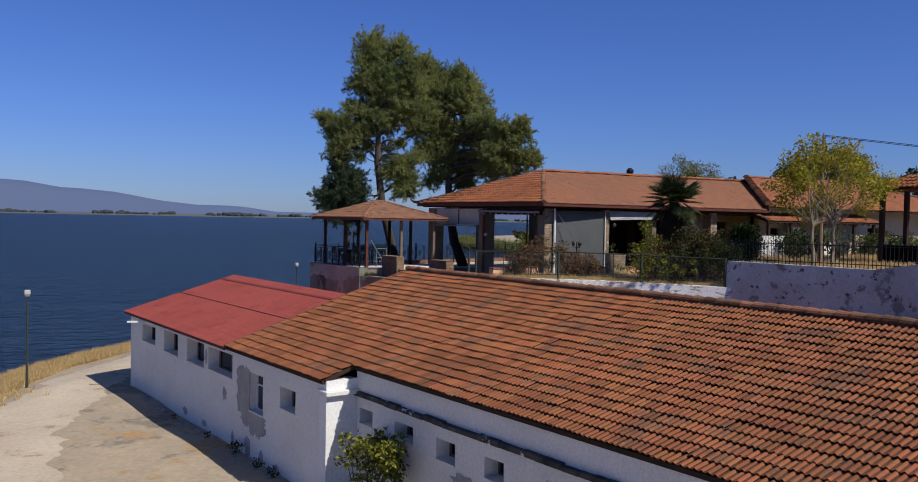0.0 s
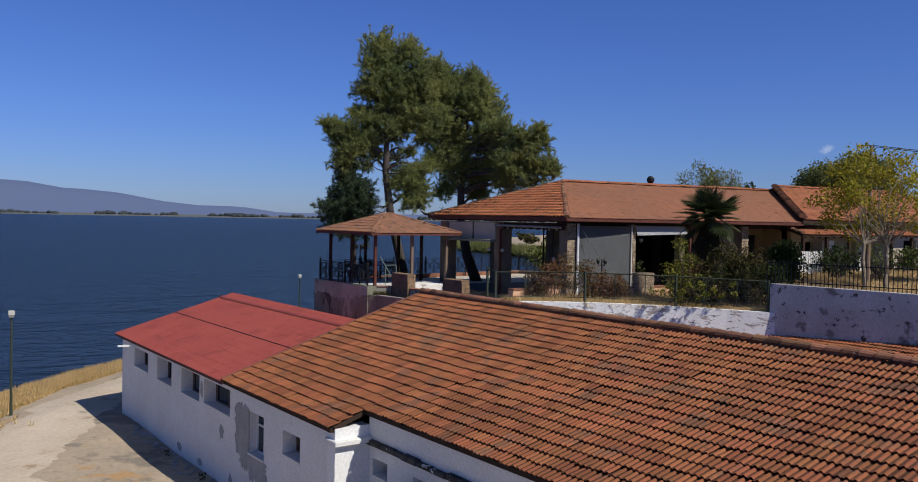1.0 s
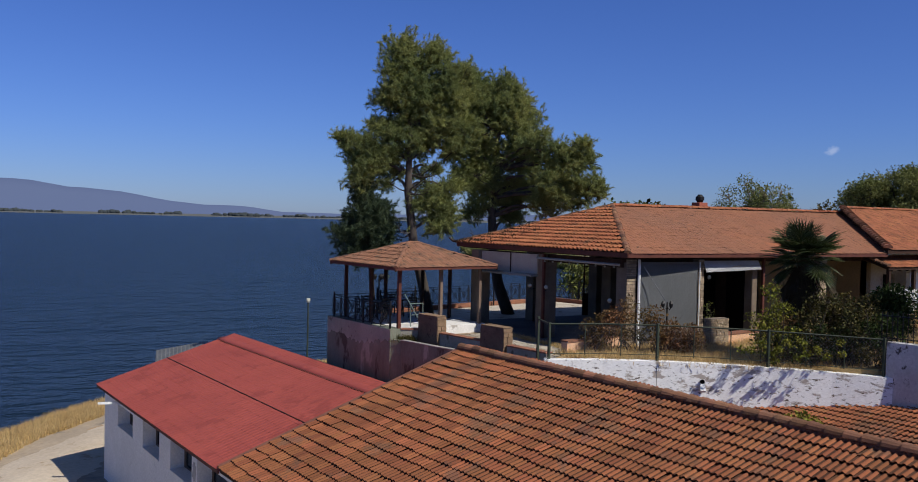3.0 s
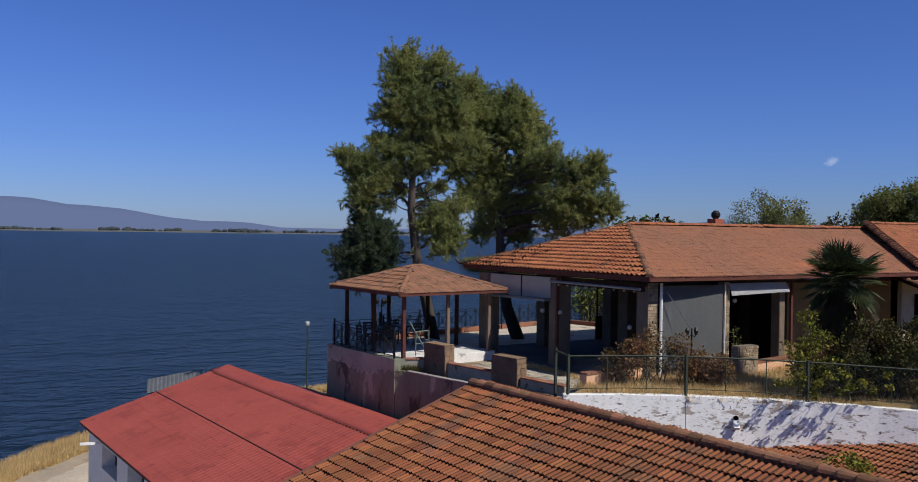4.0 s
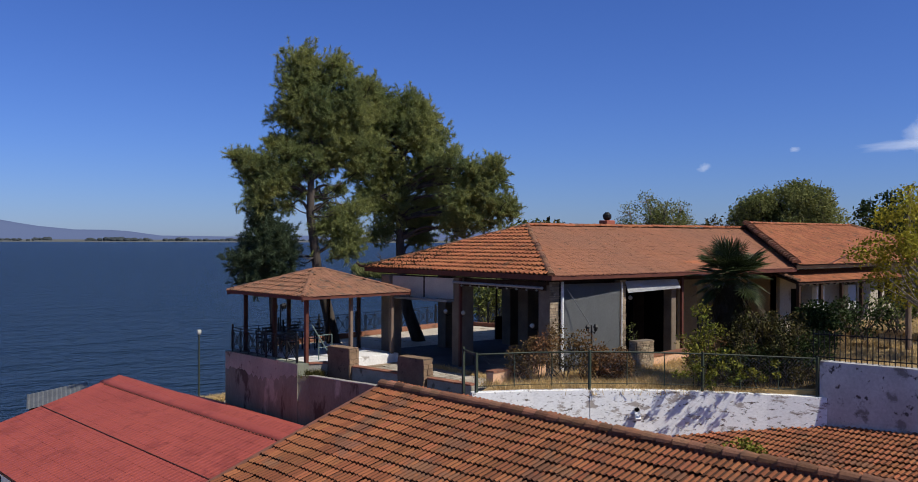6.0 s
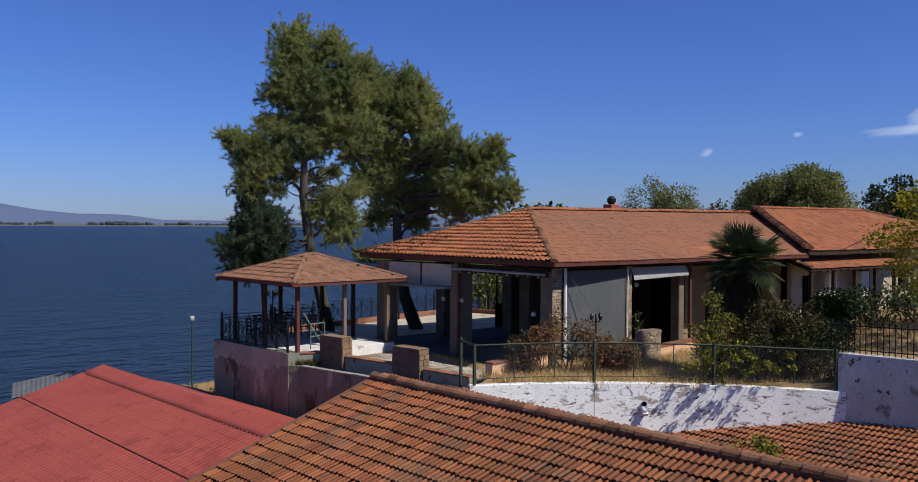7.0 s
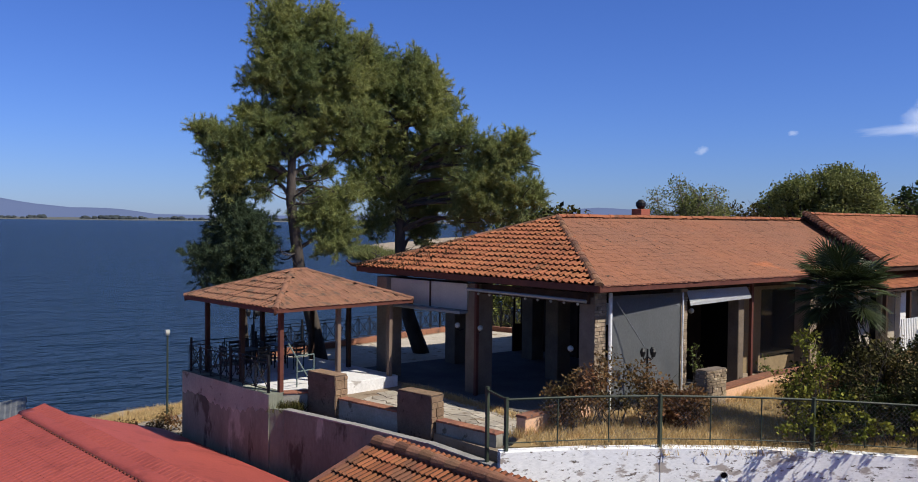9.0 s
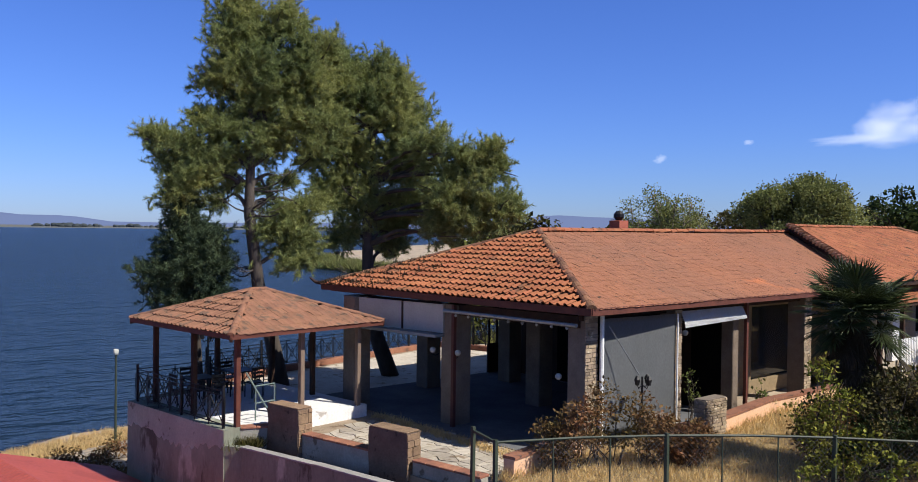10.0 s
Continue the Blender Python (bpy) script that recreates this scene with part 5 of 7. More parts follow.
    b = bmesh.new()
    box(b, 30.28, 36.55, 7.55, 30.315, 37.15, 8.35)
    part("notice", b, M_WHITE, hall)
    # glazed screen along the back of the hall, with timber mullions
    for k in range(3):
        b = bmesh.new()
        box(b, 29.38 + k * 0.40, 40.84, 7.2, 29.44 + k * 0.40, 40.90, 9.45)
        part("mullion", b, M_WOOD_DARK, hall)
    b = bmesh.new()
    box(b, 29.38, 40.85, 8.5, 30.36, 40.89, 8.57)
    part("transom", b, M_WOOD_DARK, hall)
    b = bmesh.new()
    box(b, 29.35, 40.84, 6.1, 30.38, 40.92, 7.2)
    part("screen_panel", b, M_WOOD_DARK, hall)
    for k in range(9):
        p = Vector((22.55, 35.0, 9.18)).lerp(Vector((23.05, 30.9, 9.16)), (k + 0.5) / 9)
        b = bmesh.new()
        bmesh.ops.create_icosphere(b, subdivisions=1, radius=0.045, matrix=Matrix.Translation(p))
        part("festoon_bulb", b, M_GLOBE, hall, "small pale bulb under the eave", smooth=True)
    b = bmesh.new()
    box(b, 30.6, 40.9, 6.0, 46.0, 41.2, 9.6)
    part("back_wall", b, M_CREAM, hall)
    # low peach wall and stone piers of the garden front
    for xa, ya, xb, yb in ((22.6, 30.35, 19.9, 29.85), (24.75, 29.35, 25.68, 29.3), (26.50, 29.25, 29.9, 29.75), (29.9, 29.75, 33.6, 29.6)):
        b = bmesh.new()
        bar(b, (xa, ya, 6.42), (xb, yb, 6.42), 0.26, 0.72)
        part("planter_wall", b, M_ORANGE_WALL, hall, "low peach plaster planter wall")
        b = bmesh.new()
        bar(b, (xa, ya, 6.81), (xb, yb, 6.81), 0.32, 0.06)
        part("planter_coping", b, M_COPING, hall)


hall_roof()
hall_body()
stone_column("stone_pier", 25.72, 29.0, 26.62, 29.32, 6.2, 7.42, "sw", 7)
stone_column("stone_pier", 24.6, 29.7, 25.4, 30.2, 6.2, 7.0, "sw", 8)
for gx2, gy2, gz2, dx, dy in ((22.75, 35.0, 8.15, -0.3, -1.0), (22.7, 35.62, 8.15, -1, 0.2), (23.4, 31.5, 7.9, -0.8, 0.4), (27.5, 31.0, 8.75, 0.3, -0.6)):
    globe_lamp(gx2, gy2, gz2, dx, dy)

# ---- the wing beyond the hall ----
wing = thing("side_wing", Matrix.Identity(4), "cream plastered wing with orange tile roof and tiled porch", "building")
WS, WE, WRB, WRA = (37.5, 30.05, 9.86), (58.5, 29.9, 9.86), (53.2, 35.86, 11.82), (42.3, 35.86, 11.80)


def side_wing():
    deck = bmesh.new()
    for poly in ((WS, WE, WRB, WRA), (WE, (58.5, 42, 9.86), WRB), ((58.5, 42, 9.86), (45.0, 42, 9.86), WRA, WRB)):
        slab3(deck, [lowered(p, 0.03) for p in poly], 0.14)
    part("roof_deck", deck, M_WOOD_DARK, wing)
    tile_face([WS, WE, WRB, WRA], 0.225, 0.345, M_TILE_RED, wing, seed=41, flat=0.16, step=0.03)
    tile_face([WE, (58.5, 42, 9.86), WRB], 0.225, 0.345, M_TILE_RED, wing, seed=42)
    cap_row(lowered(WS, -0.05), lowered(WRA, -0.05), 0.16, M_RIDGE, wing, name="verge_tile", step=0.30, lift=0.05, flare=1.34)
    cap_row((36.9, 29.6, 9.12 + 0.03), (36.9, 31.05, 9.60), 0.12, M_RIDGE, wing, name="porch_verge_tile", step=0.28, lift=0.04, flare=1.25)
    cap_row(WRA, WRB, 0.12, M_TILE_RED, wing, lift=0.05)
    cap_row(WE, WRB, 0.12, M_RIDGE, wing, name="hip_tile", lift=0.05)
    b = bmesh.new()
    wall_mesh(b, 20.0, 6.4, 9.8, 0.3, [(1.2, 2.1, 6.6, 8.7), (3.2, 4.0, 6.6, 8.7), (6.0, 7.2, 7.6, 8.8), (10, 11.2, 7.6, 8.8)], Matrix.Translation((37.6, 31.1, 0)))
    # white-grey wall in darker cream: the porch's shade put into colour
    part("front_wall", b, M_CREAM, wing)
    b = bmesh.new()
    box(b, 37.6, 31.1, 6.4, 37.9, 41.5, 9.8)
    part("end_wall", b, M_BEIGE, wing)
    # near-black sheet for the unlit space behind the openings
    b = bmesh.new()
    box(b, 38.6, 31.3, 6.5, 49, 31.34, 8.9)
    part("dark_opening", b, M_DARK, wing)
    pd = bmesh.new()
    pz, pb = 9.12, 9.58
    slab3(pd, [(36.9, 29.6, pz - 0.03), (46.5, 29.5, pz - 0.03), (46.5, 31.1, pb - 0.03), (36.9, 31.1, pb - 0.03)], 0.08)
    part("porch_deck", pd, M_WOOD_DARK, wing)
    tile_face([(36.9, 29.6, pz), (46.5, 29.5, pz), (46.5, 31.1, pb), (36.9, 31.1, pb)], 0.225, 0.345, M_TILE_RED, wing, seed=43, flat=0.3, step=0.04)
    b = bmesh.new()
    bar(b, (36.9, 31.04, pb + 0.09), (46.5, 31.04, pb + 0.09), 0.10, 0.20)
    part("flashing", b, M_WHITE, wing, "white mortar flashing above the porch")
    for x in (37.1, 38.9, 40.7, 42.5, 44.3, 46.1):
        b = bmesh.new()
        box(b, x - 0.07, 29.65, 6.9, x + 0.07, 29.79, pz - 0.08)
        part("porch_post", b, M_WOOD_DARK, wing)
    for k in range(17):
        b = bmesh.new()
        bar(b, (37.2 + k * 0.56, 29.62, pz - 0.13), (37.2 + k * 0.56, 31.05, pb - 0.13), 0.08, 0.10)
        part("porch_rafter", b, M_WOOD_DARK, wing)
    b = bmesh.new()
    tube(b, [(50.0, 32.9, 10.92), (44.2, 31.1, 10.30), (39.9, 29.85, 9.88)], 0.014, 5)
    part("roof_cable", b, M_IRON, wing, "thin black cable lying on the tiles")
    for x in (39.75, 42.6):
        b = bmesh.new()
        box(b, x, 30.4, 6.9, x + 0.7, 30.6, 8.8)
        part("porch_pillar", b, M_WHITEWASH, wing)


side_wing()

# chimney with a round cowl behind the ridge
ch = thing("chimney", Matrix.Identity(4), "red brick chimney with a dark round cowl", "chimney")
b = bmesh.new()
box(b, 37.85, 41.5, 6.0, 38.5, 42.1, 12.0, bevel=0.02)
part("stack", b, M_BRICK, ch)
b = bmesh.new()
tube(b, [(38.18, 41.8, 12.0), (38.18, 41.8, 12.15), (38.18, 41.8, 12.3), (38.18, 41.8, 12.45)], [0.13, 0.24, 0.24, 0.1], 10)
part("cowl", b, M_IRON, ch)

# ---- fences ----
def garden_fence():
    f = thing("fence", Matrix.Identity(4), "green steel fence with wire mesh on the white wall", "fence")
    line = [Vector((*p, 0)) for p in GARDEN_WALL]
    tops = [6.62, 6.66, 6.67, 6.65, 6.62, 6.58, 6.55]
    inward = Vector((0.62, 0.78, 0)) * 0.12
    pts = [line[k] + inward + Vector((0, 0, tops[k])) for k in range(len(line))]
    lens = [0.0]
    for a, c in zip(pts, pts[1:]):
        lens.append(lens[-1] + (c - a).length)

    def at(s):
        k = max(i for i in range(len(lens) - 1) if lens[i] <= s + 1e-6)
        return pts[k].lerp(pts[k + 1], (s - lens[k]) / (lens[k + 1] - lens[k]))

    posts = [0.12, 3.45, 6.75, 9.95]
    for s in posts:
        b = bmesh.new()
        p = at(min(s, lens[-1] - 0.01))
        bar(b, p - Vector((0, 0, 0.14)), p + Vector((0, 0, 1.02)), 0.07)
        part("post", b, M_GREEN_STEEL, f)
    for s0, s1 in zip(posts, posts[1:]):
        s1 = min(s1, lens[-1] - 0.01)
        for h, r, nm in ((0.97, 0.026, "top_rail"), (0.05, 0.012, "bottom_rail")):
            b = bmesh.new()
            tube(b, [at(s0 + (s1 - s0) * k / 4) + Vector((0, 0, h)) for k in range(5)], r, 6)
            part(nm, b, M_GREEN_STEEL, f)
        for k in (1, 2):
            b = bmesh.new()
            p = at(s0 + (s1 - s0) * k / 3)
            bar(b, p, p + Vector((0, 0, 0.97)), 0.022)
            part("stay", b, M_GREEN_STEEL, f)
        b = bmesh.new()
        n = round((s1 - s0) / 0.10)
        for k in range(n):
            a, c = at(s0 + (s1 - s0) * k / n), at(s0 + (s1 - s0) * min(k + 9, n) / n)
            rise = 0.92 * (min(k + 9, n) - k) / 9
            bar(b, a + Vector((0, 0, 0.05)), c + Vector((0, 0, 0.05 + rise)), 0.002)
            bar(b, a + Vector((0, 0, 0.97)), c + Vector((0, 0, 0.97 - rise)), 0.002)
        part("wire_mesh", b, M_GALV, f)
    p = at(0.12)
    q = Vector((18.55, 29.45, 6.05))
    b = bmesh.new()
    bar(b, p + Vector((0, 0, 0.97)), q + Vector((0, 0, 1.6)), 0.045)
    bar(b, q, q + Vector((0, 0, 1.68)), 0.07)
    part("end_post", b, M_GREEN_STEEL, f)


garden_fence()


def lawn_fence():
    f = thing("fence", Matrix.Identity(4), "low iron picket fence along the raised lawn", "fence")
    pts = [Vector((*p, 0)) for p in ((26.35, 22.9), (26.95, 21.0), (27.55, 19.2), (28.15, 17.5), (28.9, 14.8))]
    for a, c in zip(pts, pts[1:]):
        for h in (7.55, 8.2):
            b = bmesh.new()
            bar(b, a + Vector((0, 0, h)), c + Vector((0, 0, h)), 0.03)
            part("rail", b, M_IRON, f)
        n = round((c - a).length / 0.14)
        for k in range(n):
            b = bmesh.new()
            p = a.lerp(c, k / n)
            bar(b, p + Vector((0, 0, 7.35)), p + Vector((0, 0, 8.32)), 0.02)
            part("picket", b, M_IRON, f)


lawn_fence()
wf = thing("picket_gate", Matrix.Identity(4), "white picket gate between the garden bushes", "gate")
for k in range(14):
    b = bmesh.new()
    box(b, 34.6 + k * 0.12, 28.0, 7.3, 34.67 + k * 0.12, 28.03, 8.35)
    part("picket", b, M_WHITE, wf)
for z in (7.55, 8.05):
    b = bmesh.new()
    box(b, 34.55, 28.04, z, 36.3, 28.07, z + 0.08)
    part("rail", b, M_WHITE, wf)

# small tiled kiosk on the lawn
ki = thing("kiosk", pose(36.4, 21.4, 0), "small timber shelter with a tiled roof on the lawn", "shelter")
b = bmesh.new()
kp = [(-1.4, -1.4, 10.55), (1.4, -1.4, 10.55), (1.4, 1.4, 10.55), (-1.4, 1.4, 10.55)]
for i in range(4):
    slab3(b, [kp[i], kp[(i + 1) % 4], (0, 0, 11.2)], 0.06)
part("roof_deck", b, M_WOOD, ki)
for i in range(4):
    tile_face([kp[i], kp[(i + 1) % 4], (0, 0, 11.2)], 0.225, 0.345, M_TILE_DULL, ki, seed=50 + i, lift=0.02)
for x, y in ((-0.9, -0.9), (0.9, -0.9), (0.9, 0.9), (-0.9, 0.9)):
    b = bmesh.new()
    box(b, x - 0.09, y - 0.09, 7.3, x + 0.09, y + 0.09, 10.52)
    part("post", b, M_WOOD_DARK, ki)
b = bmesh.new()
box(b, -0.9, -0.9, 7.3, 0.9, 0.9, 8.1)
part("counter", b, M_DARK, ki)

# ---- lamps ----
def street_lamp(x, y, z0, top, label, size=1.0):
    s = thing("street_lamp", Matrix.Identity(4), label, "lamp", "lamps on the shore")
    b = bmesh.new()
    tube(b, [(x, y, z0), (x, y, z0 + 1.2), (x, y, top)], [0.07, 0.055, 0.045], 8)
    part("pole", b, M_GREEN_STEEL, s)
    b = bmesh.new()
    box(b, x - 0.16 * size, y - 0.13 * size, top - 0.02, x + 0.16 * size, y + 0.13 * size, top + 0.24 * size, bevel=0.02)
    part("lamp_head", b, M_LAMP_WHITE, s)
    b = bmesh.new()
    box(b, x - 0.13 * size, y - 0.15 * size, top - 0.12, x + 0.13 * size, y + 0.10 * size, top - 0.03, bevel=0.02)
    part("lamp_bracket", b, M_GALV, s)


street_lamp(3.05, 43.6, z_at(3.05, 43.6), 5.0, "grey steel shore lamp with a square head", 0.8)
street_lamp(21.9, 60.0, z_at(21.9, 60.0), 5.2, "thin steel shore lamp beyond the gazebo", 0.7)


def lantern(x, y, z0, h, label):
    s = thing("garden_lantern", Matrix.Identity(4), label, "lamp", "black iron lanterns")
    b = bmesh.new()
    tube(b, [(x, y, z0), (x, y, z0 + h * 0.8), (x, y, z0 + h)], [0.045, 0.03, 0.025], 8)
    part("pole", b, M_IRON, s)
    for dx, dy in ((-0.2, 0.0), (0.2, 0.0), (0, -0.2)):
        b = bmesh.new()
        tube(b, [(x, y, z0 + h * 0.88), (x + dx * 0.7, y + dy * 0.7, z0 + h * 0.84), (x + dx, y + dy, z0 + h * 0.9)], 0.014, 6)
        part("arm", b, M_IRON, s)
        b = bmesh.new()
        tube(b, [(x + dx, y + dy, z0 + h * 0.89), (x + dx, y + dy, z0 + h * 0.97), (x + dx, y + dy, z0 + h * 1.02)], [0.05, 0.085, 0.03], 6)
        part("lantern_head", b, M_IRON, s)


lantern(24.72, 30.15, 6.2, 1.75, "black iron lantern post before the canvas blind")
for x, y in ((19.3, 43.3), (21.8, 43.9), (27.6, 46.4)):
    lantern(x, y, 6.1, 2.0, "black iron lantern post on the terrace")


# dark tables and chairs stacked under the gazebo
def gaz_table(x, y):
    t = thing("cafe_table", GAZ @ pose(x, y, 6.43), "black iron square cafe table under the gazebo", "table", "tables under the gazebo")
    b = bmesh.new()
    box(b, -0.4, -0.4, 0.71, 0.4, 0.4, 0.75, bevel=0.008)
    part("tabletop", b, M_IRON, t)
    for dx, dy in ((-0.34, -0.34), (0.34, -0.34), (0.34, 0.34), (-0.34, 0.34)):
        b = bmesh.new()
        bar(b, (dx, dy, 0), (dx, dy, 0.71), 0.045)
        part("leg", b, M_IRON, t)


def gaz_chair(x, y, turn):
    t = thing("cafe_chair", GAZ @ pose(x, y, 6.43, 0, 0, turn), "black slatted iron cafe chair under the gazebo", "chair", "chairs under the gazebo")
    b = bmesh.new()
    box(b, -0.21, -0.21, 0.43, 0.21, 0.21, 0.46, bevel=0.006)
    part("seat", b, M_IRON, t)
    b = bmesh.new()
    for z in (0.6, 0.72, 0.84):
        box(b, -0.2, 0.19, z, 0.2, 0.21, z + 0.07)
    for dx in (-0.2, 0.2):
        bar(b, (dx, 0.2, 0.46), (dx, 0.22, 0.92), 0.03)
    part("backrest", b, M_IRON, t)
    for dx, dy in ((-0.19, -0.19), (0.19, -0.19), (0.19, 0.19), (-0.19, 0.19)):
        b = bmesh.new()
        bar(b, (dx, dy, 0), (dx, dy, 0.43), 0.03)
        part("leg", b, M_IRON, t)


for x, y in ((1.4, 3.9), (2.9, 4.2)):
    gaz_table(x, y)
    gaz_chair(x - 0.6, y, 90)
    gaz_chair(x + 0.1, y - 0.65, 180)
    gaz_chair(x + 0.05, y + 0.6, 0)

# utility pole behind the yellowing tree, with its cables
up2 = thing("utility_pole", Matrix.Identity(4), "wooden utility pole with overhead cables behind the tree", "pole")
b = bmesh.new()
tube(b, [(32.0, 22.8, 7.2), (32.0, 22.8, 11), (32.0, 22.8, 12.75)], [0.10, 0.07, 0.05], 8)
part("post", b, M_WOOD_GREY, up2)
for dx, dz in ((0.0, 12.75), (0.05, 12.7)):
    b = bmesh.new()
    tube(b, [(32.0 + dx + 25 * k / 12, 22.8 - 39 * k / 12, dz - 7.0 * (k / 12) * (1 - 0.35 * k / 12)) for k in range(13)], 0.014, 5)
    part("cable", b, M_IRON, up2)

# ---- plants ----
def unit(v):
    return v / (np.linalg.norm(v, axis=-1, keepdims=True) + 1e-9)


def needle_shoots(rng, clumps, per_area=430, needles=42):
    """Brush-like shoots that grow outwards and upwards through uneven clumps (x, y, z, radius), needles all along each."""
    out = []
    for x, y, z, r in clumps:
        c = np.array([x, y, z])
        bough_way = unit(rng.normal(size=(max(6, int(11 * r * r + 6)), 3)) + np.array([0, 0, 0.2]))
        reach = r * rng.uniform(0.55, 1.15, (len(bough_way), 1))
        n = int(per_area * r * r) + 12
        pick = rng.integers(0, len(bough_way), n)
        along = rng.random((n, 1)) ** 0.6
        root = c + bough_way[pick] * reach[pick] * along * np.array([1, 1, 0.8]) + rng.normal(size=(n, 3)) * r * 0.20
        way = unit(bough_way[pick] * 0.8 + 0.75 * rng.normal(size=(n, 3)) + np.array([0, 0, 0.45]))
        long = rng.uniform(0.18, 0.42, (n, 1))
        place = rng.random((n, needles, 1)) ** 0.8
        base = root[:, None, :] + way[:, None, :] * (long[:, None, :] * place)
        blade = unit(way[:, None, :] * 0.75 + rng.normal(size=(n, needles, 3)) * 0.62)
        side = unit(np.cross(blade, rng.normal(size=(n, needles, 3)))) * 0.0105
        ln = rng.uniform(0.11, 0.23, (n, needles, 1))
        out.append(np.stack([base - side, base + side, base + blade * ln], 2).reshape(-1, 3))
    v = np.concatenate(out)
    return v, np.arange(len(v)).reshape(-1, 3)


def leaf_cloud(rng, clumps, density, size, squash=0.8, core=0.3, droop=0.0, long=1.6):
    """Single leaves, each two triangles bent at the midrib, spread through clumps."""
    vs = []
    for x, y, z, r in clumps:
        n = int(density * r * r)
        d = unit(rng.normal(size=(n, 3)))
        rad = r * (core + (1 - core) * rng.random((n, 1)) ** 0.55) * (1 + 0.25 * np.sin(d[:, :1] * 6 + y) * np.cos(d[:, 1:2] * 5 + x))
        c = np.array([x, y, z]) + d * rad * np.array([1, 1, squash])
        way = unit(d * 0.7 + rng.normal(size=(n, 3)) * 0.7 + np.array([0, 0, -droop]))
        nrm = unit(np.array([0, 0, 1.0]) + 0.8 * rng.normal(size=(n, 3)))
        side = unit(np.cross(way, nrm))
        s = size * (0.6 + 0.8 * rng.random((n, 1)))
        up = np.cross(side, way) * s * 0.15
        vs.append(np.stack([c - way * s * long / 2, c + side * s / 2 + up, c + way * s * long / 2, c - side * s / 2 + up], 1).reshape(-1, 3))
    v = np.concatenate(vs)
    q = np.arange(len(v)).reshape(-1, 4)
    f = np.concatenate([q[:, [0, 1, 2]], q[:, [0, 2, 3]]])
    return v, f


def mesh_np(name, v, f, material, parent, label=""):
    me = bpy.data.meshes.new(name)
    me.vertices.add(len(v))
    me.vertices.foreach_set("co", np.ascontiguousarray(v, dtype=np.float32).ravel())
    k = f.shape[1]
    me.loops.add(len(f) * k)
    me.loops.foreach_set("vertex_index", np.ascontiguousarray(f, dtype=np.int32).ravel())
    me.polygons.add(len(f))
    me.polygons.foreach_set("loop_start", np.arange(0, len(f) * k, k, dtype=np.int32))
    me.update(calc_edges=True)
    me.validate()
    return link_mesh(name, me, material, parent, label)


def limb(b, p, q, r0, r1, rng, sag=0.0, n=5):
    p, q = Vector(p), Vector(q)
    pts, radii = [], []
    for k in range(n + 1):
        f = k / n
        w = (q - p).length * 0.05 * math.sin(f * math.pi)
        pts.append(p.lerp(q, f) + Vector((rng.uniform(-w, w), rng.uniform(-w, w), sag * math.sin(f * math.pi))))
        radii.append(r0 * (1 - f) + r1 * f)
    tube(b, pts, radii, 7)


def pine(trunk, radii, clumps, forks, label, seed, needles=M_PINE, name="pine_tree", bare=11):
    t = thing(name, Matrix.Identity(4), label, "tree", "pines on the terrace")
    rng = random.Random(seed)
    b = bmesh.new()
    tube(b, trunk, radii, 10)
    part("trunk", b, M_BARK, t, smooth=True)
    for k, (x, y, z, r) in enumerate(clumps):
        c = Vector((x, y, z))
        f = min(forks, key=lambda p: (Vector(p) - c).length + max(0, p[2] - z) * 1.5)
        b = bmesh.new()
        limb(b, f, c - Vector((0, 0, 0.2 * r)), 0.085, 0.025, rng, rng.uniform(0.15, 0.55) if z < 15 else 0.0, 7)
        for _ in range(4):
            e = c + Vector((rng.gauss(0, 0.5), rng.gauss(0, 0.5), rng.gauss(0, 0.4))) * r
            limb(b, c - Vector((0, 0, 0.2 * r)), e, 0.03, 0.008, rng, 0, 3)
        part("limb", b, M_BARK, t)
    for k in range(bare):
        f = Vector(rng.choice(forks[:4]))
        a, up3 = rng.uniform(0, 2 * math.pi), rng.uniform(-0.2, 0.9)
        ln = rng.uniform(0.9, 2.0)
        e = f + Vector((math.cos(a) * ln, math.sin(a) * ln, up3 * ln * 0.6))
        b = bmesh.new()
        limb(b, f, e, 0.035, 0.012, rng, rng.uniform(-0.25, 0.1))
        for _ in range(4):
            s2 = f.lerp(e, rng.uniform(0.4, 1.0))
            limb(b, s2, s2 + Vector((rng.gauss(0, 0.35), rng.gauss(0, 0.35), rng.gauss(0, 0.3))), 0.014, 0.006, rng, 0, 3)
        part("twig", b, M_BARK, t)
    r2 = np.random.default_rng(seed)
    v, f = needle_shoots(r2, clumps)
    mesh_np("crown", v, f, needles, t, "feathery needle shoots in uneven clumps")


